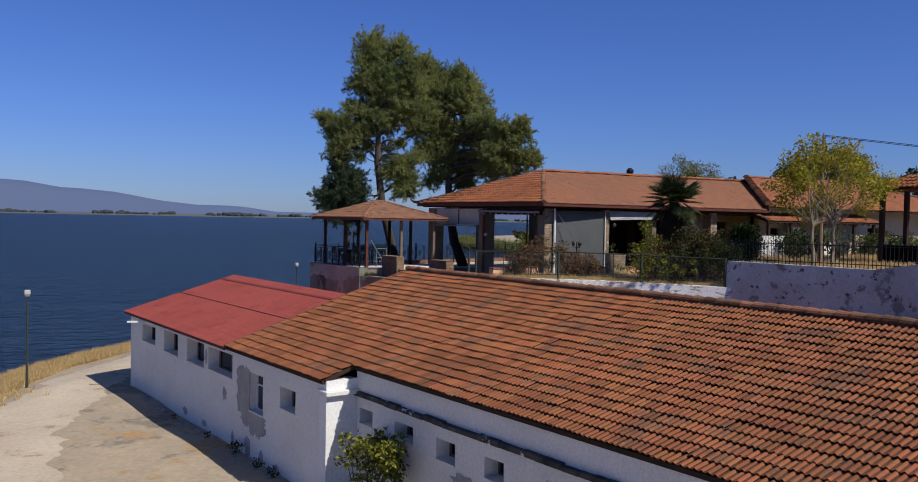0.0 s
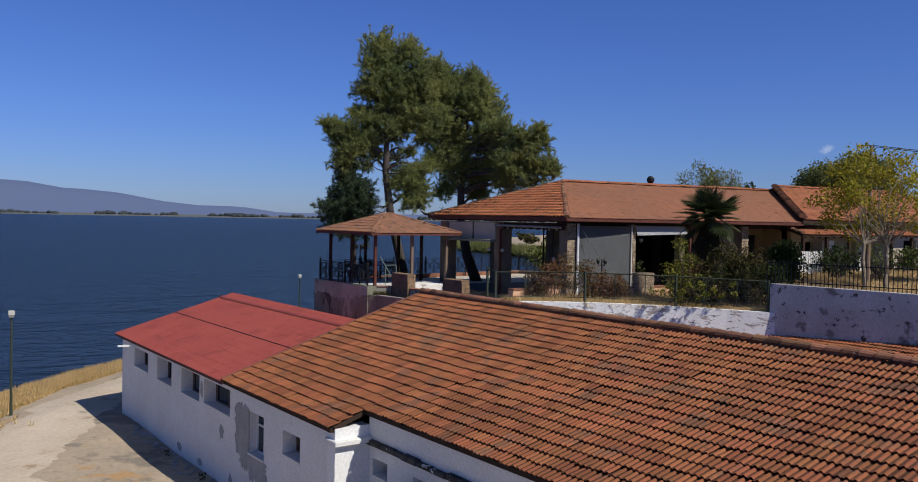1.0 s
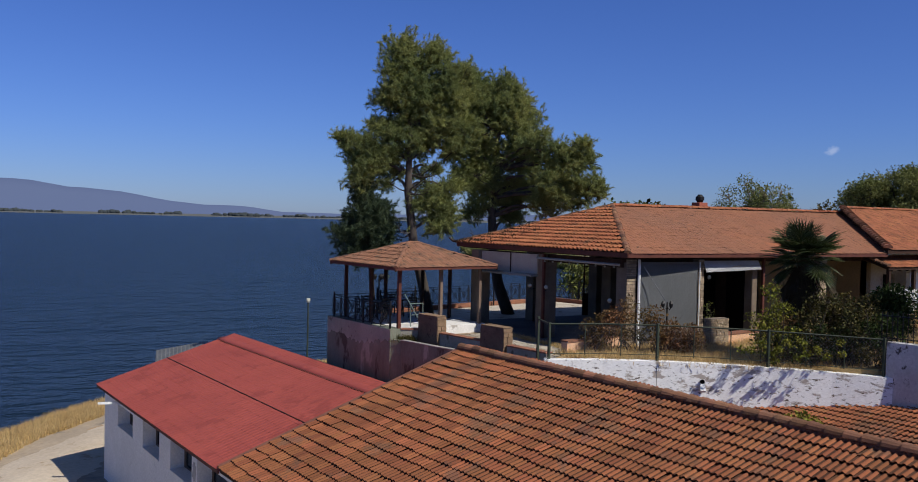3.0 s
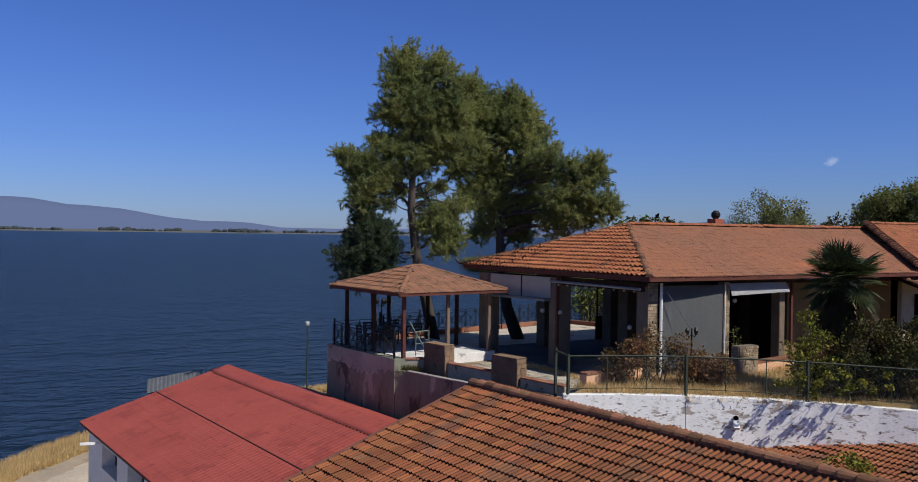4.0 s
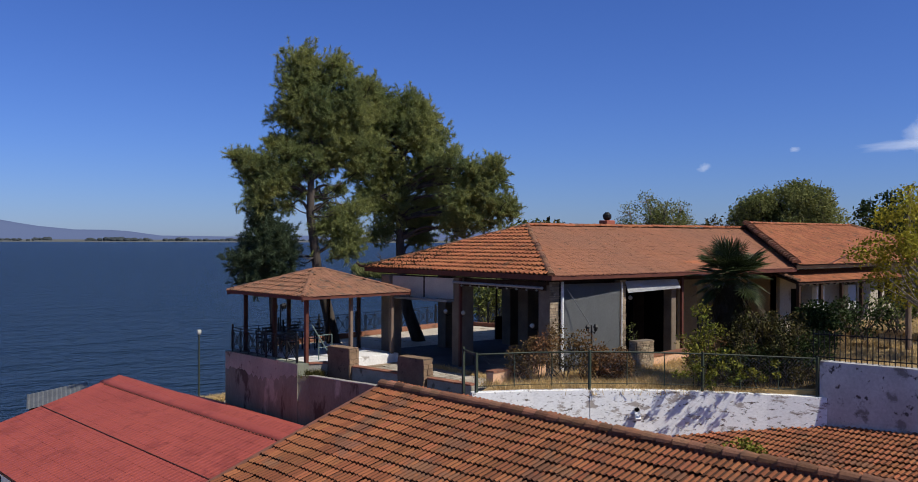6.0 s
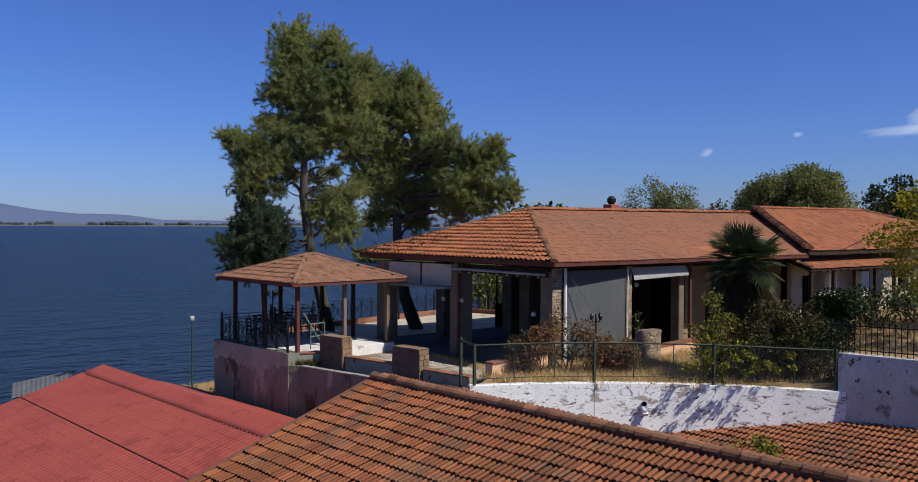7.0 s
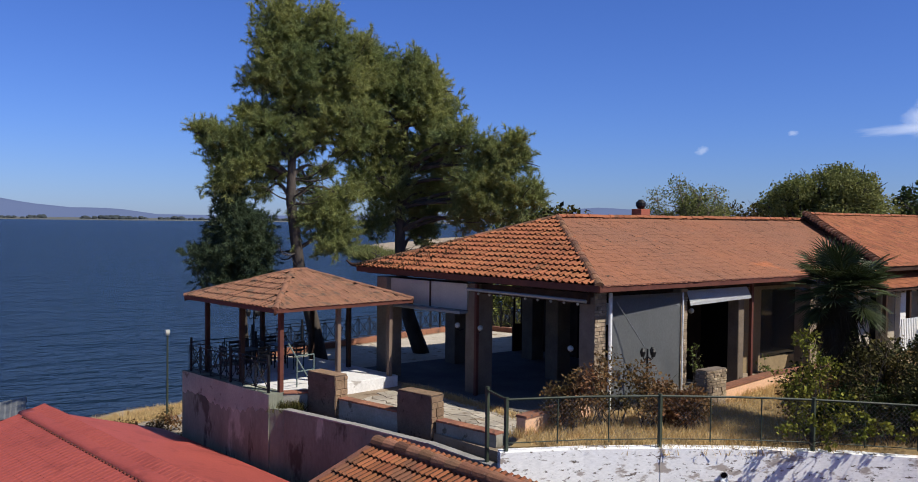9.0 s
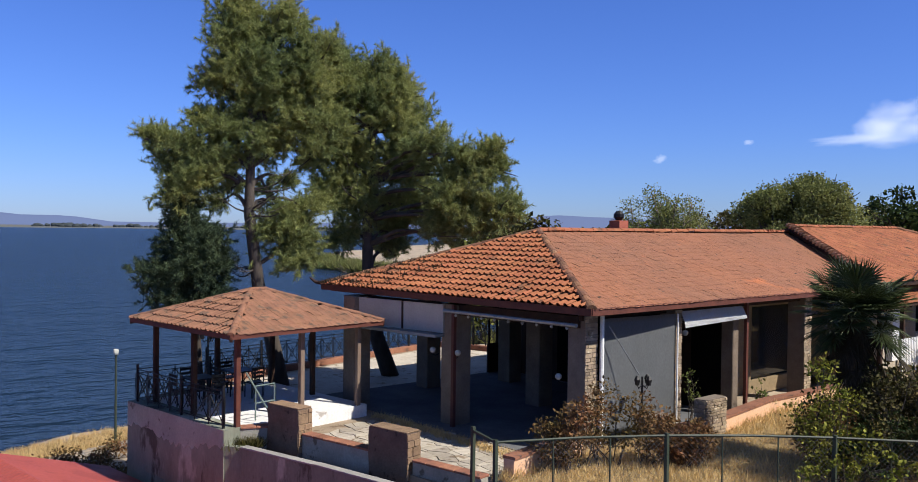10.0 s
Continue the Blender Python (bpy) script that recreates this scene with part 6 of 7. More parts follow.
P1 = [(20.35, 43.6, 18.45, 0.95), (20.3, 43.6, 17.5, 1.09), (21.2, 43.1, 18.0, 0.95), (22.2, 42.6, 17.3, 0.75), (19.9, 43.8, 16.4, 0.85), (21.2, 43.2, 16.6, 1.33), (22.2, 42.6, 16.3, 1.09), (20.8, 43.4, 15.4, 1.21), (20.2, 43.6, 14.6, 0.91), (22.1, 42.7, 15.0, 1.09),
      (19.0, 44.2, 13.8, 1.21), (18.1, 44.5, 14.2, 0.54), (18.6, 44.3, 12.9, 1.03), (20.0, 43.8, 13.7, 0.79), (21.9, 42.8, 11.4, 1.21), (22.2, 42.7, 10.6, 0.79)]
P2 = [(24.6, 43.1, 17.1, 0.9), (25.6, 42.5, 17.2, 0.82), (24.3, 43.4, 15.7, 0.94), (25.5, 42.6, 15.7, 1.38), (26.5, 42.0, 15.4, 0.94), (24.7, 43.1, 13.8, 1.38), (26.1, 42.2, 13.8, 1.44), (25.1, 42.8, 12.3, 1.32), (26.6, 41.9, 12.3, 1.25),
      (26.2, 39.3, 12.8, 1.07), (27.1, 38.6, 14.0, 0.77), (27.4, 38.5, 12.2, 0.95), (26.8, 38.8, 13.4, 0.71), (25.7, 39.6, 11.4, 0.65), (27.9, 38.1, 12.2, 0.47), (26.0, 42.3, 11.3, 0.88)]
P1B = [(22.6, 42.4, 16.6, 0.91), (22.8, 42.2, 15.4, 0.85), (22.6, 42.4, 14.1, 0.73), (21.3, 43.0, 14.3, 0.91), (19.5, 43.9, 15.0, 0.67), (17.7, 44.6, 14.4, 0.39), (19.5, 43.9, 13.2, 0.73), (20.0, 43.9, 12.3, 0.3), (21.3, 43.1, 12.7, 0.3), (21.6, 42.9, 12.0, 0.28), (21.2, 43.1, 11.3, 0.25), (20.2, 43.6, 12.8, 0.32), (21.7, 42.9, 13.1, 0.4), (21.9, 42.8, 18.5, 0.72), (22.8, 42.3, 17.4, 0.8), (22.4, 42.5, 12.2, 0.6)]
P2B = [(24.2, 43.3, 17.5, 0.7), (23.5, 42.9, 17.3, 0.75), (23.4, 42.9, 16.2, 0.95), (23.4, 42.9, 15.0, 0.9), (23.8, 43.5, 14.4, 0.88), (24.0, 43.4, 12.8, 0.82), (24.8, 42.9, 16.6, 1.0), (26.1, 42.2, 16.5, 0.88), (25.6, 39.6, 14.2, 0.83), (26.4, 39.0, 13.8, 0.71), (26.3, 39.1, 11.9, 0.71), (24.4, 43.2, 11.0, 0.63), (25.9, 42.3, 10.7, 0.5), (27.5, 38.3, 13.6, 0.47), (26.8, 38.7, 11.5, 0.53)]
pine([(21.9, 43.2, 6.0), (21.5, 43.1, 7.6), (20.9, 43.0, 9.6), (20.6, 43.1, 12.0), (20.7, 43.2, 14.2), (20.9, 43.3, 17.6)], [0.30, 0.25, 0.21, 0.18, 0.13, 0.05], P1 + P1B,
     [(20.78, 43.0, 10.1), (20.65, 43.05, 11.2), (20.6, 43.1, 12.0), (20.65, 43.15, 12.8), (20.7, 43.2, 13.5), (20.8, 43.2, 15.2), (20.9, 43.3, 16.8)], "tall pine with layered dark green clumps behind the gazebo", 101)
pine([(26.1, 42.6, 6.0), (25.3, 42.4, 7.6), (24.9, 42.4, 9.5), (24.9, 42.5, 11.6), (25.2, 42.6, 14.0), (25.2, 42.7, 16.6)], [0.32, 0.27, 0.22, 0.19, 0.14, 0.05], P2 + P2B,
     [(24.9, 42.4, 9.9), (24.9, 42.45, 10.9), (24.9, 42.5, 11.8), (25.0, 42.5, 12.6), (25.1, 42.5, 13.2), (25.2, 42.6, 15.0)], "broad pine leaning over the restaurant roof", 102)


pine([(19.3, 43.9, 6.05), (19.2, 44.0, 8.2), (19.0, 44.1, 10.2), (18.9, 44.15, 12.2)], [0.14, 0.11, 0.08, 0.03],
     [(18.9, 44.2, 11.0, 1.15), (18.5, 44.4, 9.9, 0.98), (19.6, 44.0, 10.0, 0.95), (18.85, 44.2, 12.0, 0.72), (19.5, 44.0, 9.0, 0.85), (18.6, 44.3, 9.0, 0.85), (19.3, 44.1, 10.6, 1.0)],
     [(19.2, 44.0, 8.4), (19.1, 44.05, 9.4), (19.0, 44.1, 10.4)], "dark dense young conifer beside the tall pine", 103, M_PINE_DARK, "young_conifer", 0)


def bushy(name, base, clumps, density, size, material, bark, label, category, seed, trunks=3, spread=0.35, r0=0.03, group=""):
    """A bush or a broad-leaved tree: stems from the base into each clump, and leaves."""
    t = thing(name, Matrix.Identity(4), label, category, group)
    rng = random.Random(seed)
    b = bmesh.new()
    for x, y, z, r in clumps:
        p = Vector(base) + Vector((rng.uniform(-spread, spread), rng.uniform(-spread, spread), 0))
        limb(b, p, (x, y, z), r0, r0 * 0.35, rng, 0, 5)
        for _ in range(5):
            e = Vector((x, y, z)) + Vector((rng.gauss(0, 0.55), rng.gauss(0, 0.55), rng.gauss(0.1, 0.45))) * r
            limb(b, (x, y, z - 0.3 * r), e, r0 * 0.35, r0 * 0.1, rng, 0, 3)
    part("branchwork", b, bark, t)
    v, f = leaf_cloud(np.random.default_rng(seed), clumps, density, size)
    mesh_np("foliage", v, f, material, t)
    return t


def scatter(cx, cy, cz, rx, ry, rz, n, r, seed):
    rng = random.Random(seed)
    out = []
    while len(out) < n:
        a = [rng.uniform(-1, 1) for _ in range(3)]
        if sum(c * c for c in a) <= 1:
            out.append((cx + a[0] * rx, cy + a[1] * ry, cz + a[2] * rz, r * rng.uniform(0.7, 1.25)))
    return out


# yellowing tree on the lawn
yt = thing("yellowing_tree", Matrix.Identity(4), "young tree with thin yellow-green foliage and two pale trunks", "tree")
rng = random.Random(7)
ytc = scatter(30.5, 21.5, 10.75, 2.35, 2.35, 1.9, 52, 0.52, 77)
for (bx, by), share in (((29.0, 20.9), ytc[::2]), ((29.6, 20.4), ytc[1::2])):
    b = bmesh.new()
    fork = Vector((bx + 0.15, by + 0.15, 8.9))
    limb(b, (bx, by, 7.2), fork, 0.085, 0.06, rng)
    for c in share:
        limb(b, fork, c[:3], 0.022, 0.006, rng)
    part("trunk", b, M_BARK_PALE, yt)
v, f = leaf_cloud(np.random.default_rng(7), ytc, 620, 0.070, core=0.1)
mesh_np("foliage", v, f, M_LEAF_YELLOW, yt)

# trees behind the roofs
bushy("broad_tree", (67.5, 49.0, 7), scatter(67.5, 49.0, 12.3, 4.3, 4.3, 3.0, 54, 1.45, 61), 620, 0.115, M_LEAF_FAR, M_BARK, "large round green tree behind the roofs", "tree", 61, r0=0.18, spread=0.4)
bushy("airy_tree", (49.5, 47.6, 6), scatter(49.5, 47.6, 12.1, 2.5, 2.5, 2.0, 36, 0.85, 62), 480, 0.075, M_LEAF_FAR, M_BARK_PALE, "thin airy tree with olive leaves behind the ridge", "tree", 62, r0=0.08)
bushy("dark_tree", (84, 46, 8), scatter(84, 46, 13.6, 4.2, 4.2, 2.2, 26, 1.3, 63), 90, 0.26, M_LEAF_DARK, M_BARK, "dark tree crown beyond the wing", "tree", 63, r0=0.16)
for k, (x, y, z, rx, rz) in enumerate(((56, 56, 10.6, 5, 0.9), (75, 66, 10.9, 7, 1.2), (92, 70, 12.0, 8, 1.5), (62, 75, 11.0, 6, 1.4), (52, 62, 10.6, 4, 1.2), (110, 60, 12.8, 9, 1.8))):
    bushy("hedge_tree", (x, y, z - 4), scatter(x, y, z, rx, 2.5, rz, 22, 1.2, 70 + k), 60, 0.26, M_LEAF_GREEN if k % 2 else M_LEAF_OLIVE, M_BARK, "low green trees behind the restaurant", "tree", 70 + k, r0=0.08, spread=2.0, group="trees behind the restaurant")
bushy("cypress", (70.5, 62, 7), [(70.5, 62, 9 + k * 0.9, 1.0 - 0.09 * k) for k in range(6)], 160, 0.2, M_LEAF_DARK, M_BARK, "small dark cypress beyond the roof", "tree", 64)

# round clipped bush and garden shrubs
bushy("clipped_bush", (29.3, 24.7, 6.9), scatter(29.3, 24.55, 7.95, 0.42, 0.42, 0.95, 30, 0.46, 81), 1000, 0.075, M_LEAF_DARK, M_BARK, "dark green clipped rounded bush", "bush", 81)
bushy("tall_shrub", (27.9, 26.2, 6.5), scatter(27.9, 26.2, 8.0, 0.6, 0.6, 1.0, 12, 0.36, 82), 320, 0.06, M_LEAF_GREEN, M_BARK, "upright light green shrub", "bush", 82)
SHRUBS = [(21.9, 29.2, 0.85, 1.15, M_LEAF_RUST, "rusty half-dry shrub by the fence"), (20.9, 29.4, 0.5, 0.85, M_LEAF_RUST, "rusty half-dry shrub by the fence"), (22.9, 28.5, 0.6, 0.95, M_LEAF_RUST, "dry brown shrub by the fence"), (23.6, 27.9, 0.45, 0.7, M_LEAF_RUST, "dry brown shrub by the fence"),
          (24.35, 25.15, 0.6, 1.45, M_LEAF_BRIGHT, "leafy yellow-green shrub leaning over the wall"), (24.7, 25.6, 0.55, 1.75, M_LEAF_BRIGHT, "tall yellow-green shrub behind the fence"), (25.6, 24.6, 0.75, 1.55, M_LEAF_OLIVE, "olive-leaved shrub with rosy tips"), (26.5, 23.7, 0.75, 1.45, M_LEAF_OLIVE, "olive-leaved shrub with rosy tips"),
          (25.1, 25.7, 0.6, 1.2, M_LEAF_RUST, "olive-leaved shrub with rosy tips"), (26.6, 25.2, 0.8, 1.65, M_LEAF_OLIVE, "tall thin olive shrub"), (27.4, 24.6, 0.9, 1.6, M_LEAF_OLIVE, "olive-leaved shrub with rosy tips"),
          # dark-leaved low shrubs added to fill in the deep shade here
          (26.2, 24.3, 0.85, 0.95, M_LEAF_DARK, "dark low shrub added for the deep shade behind the fence"), (25.3, 25.1, 0.7, 0.8, M_LEAF_DARK, "dark low shrub added for the deep shade behind the fence"), (27.2, 24.6, 0.9, 1.1, M_LEAF_DARK, "dark low shrub added for the deep shade behind the fence"),
          (27.9, 25.4, 0.9, 1.5, M_LEAF_DARK, "dark dense shrub under the palm"), (26.0, 25.9, 0.7, 1.1, M_LEAF_DARK, "dark dense shrub under the palm"), (27.0, 23.4, 0.6, 1.3, M_LEAF_DARK, "dark dense shrub by the side wall"), (28.6, 26.0, 0.8, 1.3, M_LEAF_OLIVE, "olive-leaved shrub with rosy tips")]
for k, (x, y, r, h, m, lab) in enumerate(SHRUBS):
    bushy("garden_shrub", (x, y, 6.37), scatter(x, y, 6.45 + h * 0.78, r, r, h * 0.68, 13 if m == M_LEAF_BRIGHT else 20, 0.31, 90 + k), 900, 0.052, m, M_BARK, lab, "bush", 90 + k, r0=0.016, group="shrubs along the garden fence")
for k, (x, y, h) in enumerate(((27.05, 30.3, 1.5), (30.35, 30.2, 0.9))):
    bushy("climbing_plant", (x, y, 6.3), scatter(x, y, 6.5 + h * 0.6, 0.16, 0.14, h * 0.5, 9, 0.16, 180 + k), 420, 0.055, M_LEAF_GREEN, M_BARK, "thin climbing plant at the veranda", "plant", 180 + k, r0=0.01, spread=0.1, group="climbing plants")
# sprays of the leaning shrub over the face of the wall
bushy("overhanging_spray", (24.2, 25.2, 6.6), [(x, y, z, 0.15) for x, y, z in ((23.2, 25.0, 7.05), (23.6, 24.45, 7.0), (23.8, 24.5, 7.1), (24.05, 24.0, 6.95), (24.45, 24.0, 7.0), (23.2, 24.55, 7.3), (23.7, 24.15, 7.35), (24.3, 24.1, 7.35), (24.6, 23.4, 7.0), (25.2, 23.35, 7.05), (22.7, 24.95, 7.1), (25.0, 23.3, 7.4), (23.4, 24.3, 6.8), (24.0, 23.75, 7.3), (24.4, 23.6, 7.2))], 2300, 0.05, M_LEAF_BRIGHT, M_BARK, "thin leafy branches hanging over the white wall", "bush", 87, r0=0.010, spread=0.5)
bushy("lawn_bush", (33.5, 25.2, 7.3), scatter(33.5, 25.2, 8.1, 1.1, 0.9, 0.5, 16, 0.42, 83), 260, 0.08, M_LEAF_DARK, M_BARK, "dark spreading bush on the lawn", "bush", 83)
for k, (x, y, r, h) in enumerate(((42.6, 27.9, 0.9, 0.6), (44.2, 28.1, 0.9, 0.7), (46.0, 28.3, 1.0, 0.8), (47.8, 28.5, 1.0, 0.7))):
    bushy("hedge_bush", (x, y, 7.3), scatter(x, y, 7.32 + h, r, 0.6, h * 0.8, 18, 0.40, 200 + k), 260, 0.085, M_LEAF_GREEN if k % 2 else M_LEAF_DARK, M_BARK, "loose green hedge bush before the porch", "bush", 200 + k, group="hedge along the porch")
bushy("lawn_bush", (36.2, 27.3, 7.3), scatter(36.2, 27.3, 8.0, 0.7, 0.6, 0.65, 18, 0.36, 88), 420, 0.075, M_LEAF_DARK, M_BARK, "dark dense bush beside the picket gate", "bush", 88)
bushy("lawn_bush", (37.0, 25.6, 7.3), scatter(37.0, 25.6, 8.2, 1.1, 0.9, 0.7, 14, 0.42, 84), 240, 0.08, M_LEAF_GREEN, M_BARK, "feathery green bush on the lawn", "bush", 84)
# grey sheet-metal shed near the shore
sh = thing("shed", Matrix.Identity(4), "small shed with a grey corrugated metal roof", "shed")
b = bmesh.new()
sa, sb = Vector((11.38, 54.15, 3.44)), Vector((13.95, 53.62, 3.87))
dn = Vector((-0.24, -1.15, -0.50))
rows = []
for k in range(41):
    c = sa.lerp(sb, k / 40) + Vector((0, 0, 0.014 * math.sin(k * 2.1)))
    rows.append((b.verts.new(c), b.verts.new(c + dn), b.verts.new(c + Vector((0.24, 1.15, -0.5)))))
for r, s in zip(rows, rows[1:]):
    b.faces.new((r[0], s[0], s[1], r[1]))
    b.faces.new((r[0], r[2], s[2], s[0]))
part("roof_sheet", b, M_GALV, sh)
b = bmesh.new()
mid = (sa + sb) / 2
box(b, -1.2, -0.85, 0.3, 1.2, 0.85, 3.0, Matrix.Translation((mid.x, mid.y, 0)) @ Euler((0, 0, radians(-11.7))).to_matrix().to_4x4())
part("wall_body", b, M_WOOD_DARK, sh)
# fig growing by the low building, and weeds in the valley of the roofs
bushy("fig_tree", (9.75, 19.4, 0.6), scatter(9.85, 19.5, 2.6, 0.85, 1.15, 0.6, 26, 0.36, 85), 520, 0.085, M_LEAF_BRIGHT, M_BARK, "young bright green fig by the white wall", "tree", 85, r0=0.022)
bushy("roof_weed", (22.6, 22.6, 5.0), scatter(22.6, 22.6, 5.4, 0.7, 0.6, 0.35, 18, 0.22, 86), 520, 0.06, M_LEAF_BRIGHT, M_BARK, "green weed rooted between the tile roofs", "weed", 86, r0=0.008)


# rubble and weeds along the foot of the low building
LOW = pose(8.40, 29.12, 0, 0, 0, 6.2)
rng = random.Random(66)
vs, fs = [], []
for k in range(150):
    p = LOW @ Vector((0.05 - abs(rng.gauss(0, 0.35)), rng.uniform(-7.0, 9.0), 0))
    r = rng.uniform(0.02, 0.085)
    b = bmesh.new()
    bmesh.ops.create_icosphere(b, subdivisions=1, radius=r)
    n0 = len(vs)
    for v in b.verts:
        w = 1 + 0.7 * noise.noise(v.co * 14 + p)
        vs.append((p.x + v.co.x * w * 1.3, p.y + v.co.y * w, z_at(p.x, p.y) + r * 0.3 + v.co.z * w * 0.7))
    for f3 in b.faces:
        fs.append(tuple(n0 + v.index for v in f3.verts))
    b.free()
tagged(raw_part("rubble", vs, fs, M_PATCH), "crumbs of fallen plaster along the wall foot", "rubble", kind="stuff")
for k, (lx, ly, r) in enumerate(((-0.25, -1.6, 0.3), (-0.2, -3.4, 0.2), (-0.2, 0.9, 0.16), (-0.15, -4.6, 0.22), (-0.2, 4.5, 0.15))):
    p = LOW @ Vector((lx, ly, 0))
    z = z_at(p.x, p.y)
    bushy("wall_weed", (p.x, p.y, z), scatter(p.x, p.y, z + r * 0.8, r, r, r * 0.7, 7, r * 0.5, 190 + k), 900, 0.05, M_LEAF_OLIVE, M_BARK, "dark dry weed at the foot of the white wall", "weed", 190 + k, r0=0.006, spread=0.06, group="weeds along the wall")


# fan palm
def fan_palm(x, y, z0, z1):
    t = thing("fan_palm", Matrix.Identity(4), "fan palm with a shaggy trunk and dead fronds below", "palm")
    rng = random.Random(33)
    b = bmesh.new()
    tube(b, [(x, y, z0), (x + 0.05, y, (z0 + z1) / 2), (x, y, z1)], [0.19, 0.21, 0.2], 11)
    part("trunk", b, M_PALM_DEAD, t, "fibrous brown palm trunk")

    def frond(el, az, ln, fan, material, name, droop):
        fb = bmesh.new()
        o = Vector((x, y, z1 + rng.uniform(-0.12, 0.12)))
        out = Vector((math.cos(az) * math.cos(el), math.sin(az) * math.cos(el), math.sin(el)))
        hub = o + out * ln
        tube(fb, [o, o + out * ln * 0.5 + Vector((0, 0, 0.03)), hub], [0.020, 0.015, 0.012], 4, cap=False)
        side = out.cross(Vector((0, 0, 1)))
        side = side.normalized() if side.length > 0.05 else Vector((1, 0, 0))
        up = side.cross(out)
        n = 20
        for k in range(n):
            a = (k / (n - 1) - 0.5) * radians(235)
            w = (out * math.cos(a) + side * math.sin(a) + up * 0.12).normalized()
            l2 = fan * (0.78 + 0.22 * math.cos(a)) * rng.uniform(0.9, 1.06)
            s2 = w.cross(up).normalized() * 0.021
            mid = hub + w * l2 * 0.55
            tip = hub + w * l2 - Vector((0, 0, l2 * droop * rng.uniform(0.6, 1.4)))
            v0, v1, v2, v3, v4 = [fb.verts.new(p) for p in (hub, mid - s2, mid + s2, tip, mid + up * 0.018)]
            fb.faces.new((v0, v1, v4))
            fb.faces.new((v0, v4, v2))
            fb.faces.new((v1, v3, v4))
            fb.faces.new((v4, v3, v2))
        part(name, fb, material, t)

    for k in range(84):
        el = rng.uniform(-58, 82) if k % 3 else rng.uniform(-5, 35)
        frond(radians(el), k * 2.4, rng.uniform(0.45, 0.85), rng.uniform(0.55, 0.80), M_PALM, "frond", 0.10)
    for k in range(44):
        frond(radians(rng.uniform(-86, -48)), k * 2.4 + 1, rng.uniform(0.4, 1.5), rng.uniform(0.30, 0.55), M_PALM_DEAD, "dead_frond", 0.5)


fan_palm(26.27, 25.64, 6.35, 9.85)


# dry grass on the shore bank, in the garden and on the lawn; reeds past the terrace
def grass(name, spots, h, w, material, label, seed, blades=9, parent=None):
    rng2 = np.random.default_rng(seed)
    p = np.array(spots)
    n = len(p)
    way = unit(np.array([0, 0, 1.0]) + 0.38 * rng2.normal(size=(n, blades, 3)))
    side = unit(np.cross(way, rng2.normal(size=(n, blades, 3)))) * w
    ln = h * (0.5 + rng2.random((n, blades, 1)))
    base = p[:, None, :] + rng2.normal(size=(n, blades, 3)) * np.array([0.06, 0.06, 0])
    tri = np.stack([base - side, base + side, base + way * ln], 2).reshape(-1, 3)
    ob = mesh_np(name, tri, np.arange(len(tri)).reshape(-1, 3), material, parent)
    return tagged(ob, label, "grass", kind="stuff")


rng = random.Random(55)
spots = []
bank = [((2.2, 42.0), (-0.6, 44.5)), ((3.5, 46.0), (1.2, 48.6)), ((5.6, 49.8), (3.2, 51.4)), ((8.2, 52.5), (6.0, 55.0)), ((11.4, 55.5), (9.3, 58.6)), ((15, 57.8), (13.6, 61.5)), ((20, 59.8), (19.2, 63.8)), ((26, 61), (26, 65.3))]
for (a, b0), (c, d0) in zip(bank, bank[1:]):
    for _ in range(900):
        f, g = rng.random(), rng.random()
        x = (a[0] * (1 - f) + c[0] * f) * (1 - g) + (b0[0] * (1 - f) + d0[0] * f) * g
        y = (a[1] * (1 - f) + c[1] * f) * (1 - g) + (b0[1] * (1 - f) + d0[1] * f) * g
        spots.append((x, y, z_at(x, y) - 0.02))
for k in range(900):
    f = rng.random()
    x, y = -8 + 10 * f + rng.gauss(0, 0.6), 30 + 12 * f + rng.gauss(0, 1.0)
    spots.append((x, y, z_at(x, y) - 0.02))
grass("shore_grass", spots, 0.30, 0.016, M_STRAW, "straw-coloured dry grass on the shore bank", 5)
spots = [(x, y, 6.40) for x, y in ((rng.uniform(19.5, 37), rng.uniform(22.8, 30)) for _ in range(6500)) if y > 29.05 - (x - 18.2) * 0.74 and not (x > 27 and y < 24.2)]
grass("garden_grass", spots, 0.22, 0.010, M_STRAW, "dry tufted grass in the garden", 6)
spots = [(x, y, 7.31) for x, y in ((rng.uniform(27.2, 46), rng.uniform(15, 28)) for _ in range(3000)) if x > 26.6 + (22.5 - y) * 0.36]
grass("lawn_grass", spots, 0.16, 0.010, M_STRAW, "parched grass on the raised lawn", 7)
spots = []
for _ in range(420):
    f = rng.random()
    spots.append((21.75 + 0.1 * f + rng.gauss(0, 0.10), 37.3 - 5.9 * f, 6.10))
for _ in range(160):
    f = rng.random()
    spots.append((19.05 + 0.6 * f + rng.gauss(0, 0.06), 34.8 - 4.2 * f, 6.10))
grass("terrace_weeds", spots, 0.14, 0.008, M_STRAW, "dry weeds in the joints of the terrace", 16, 6)
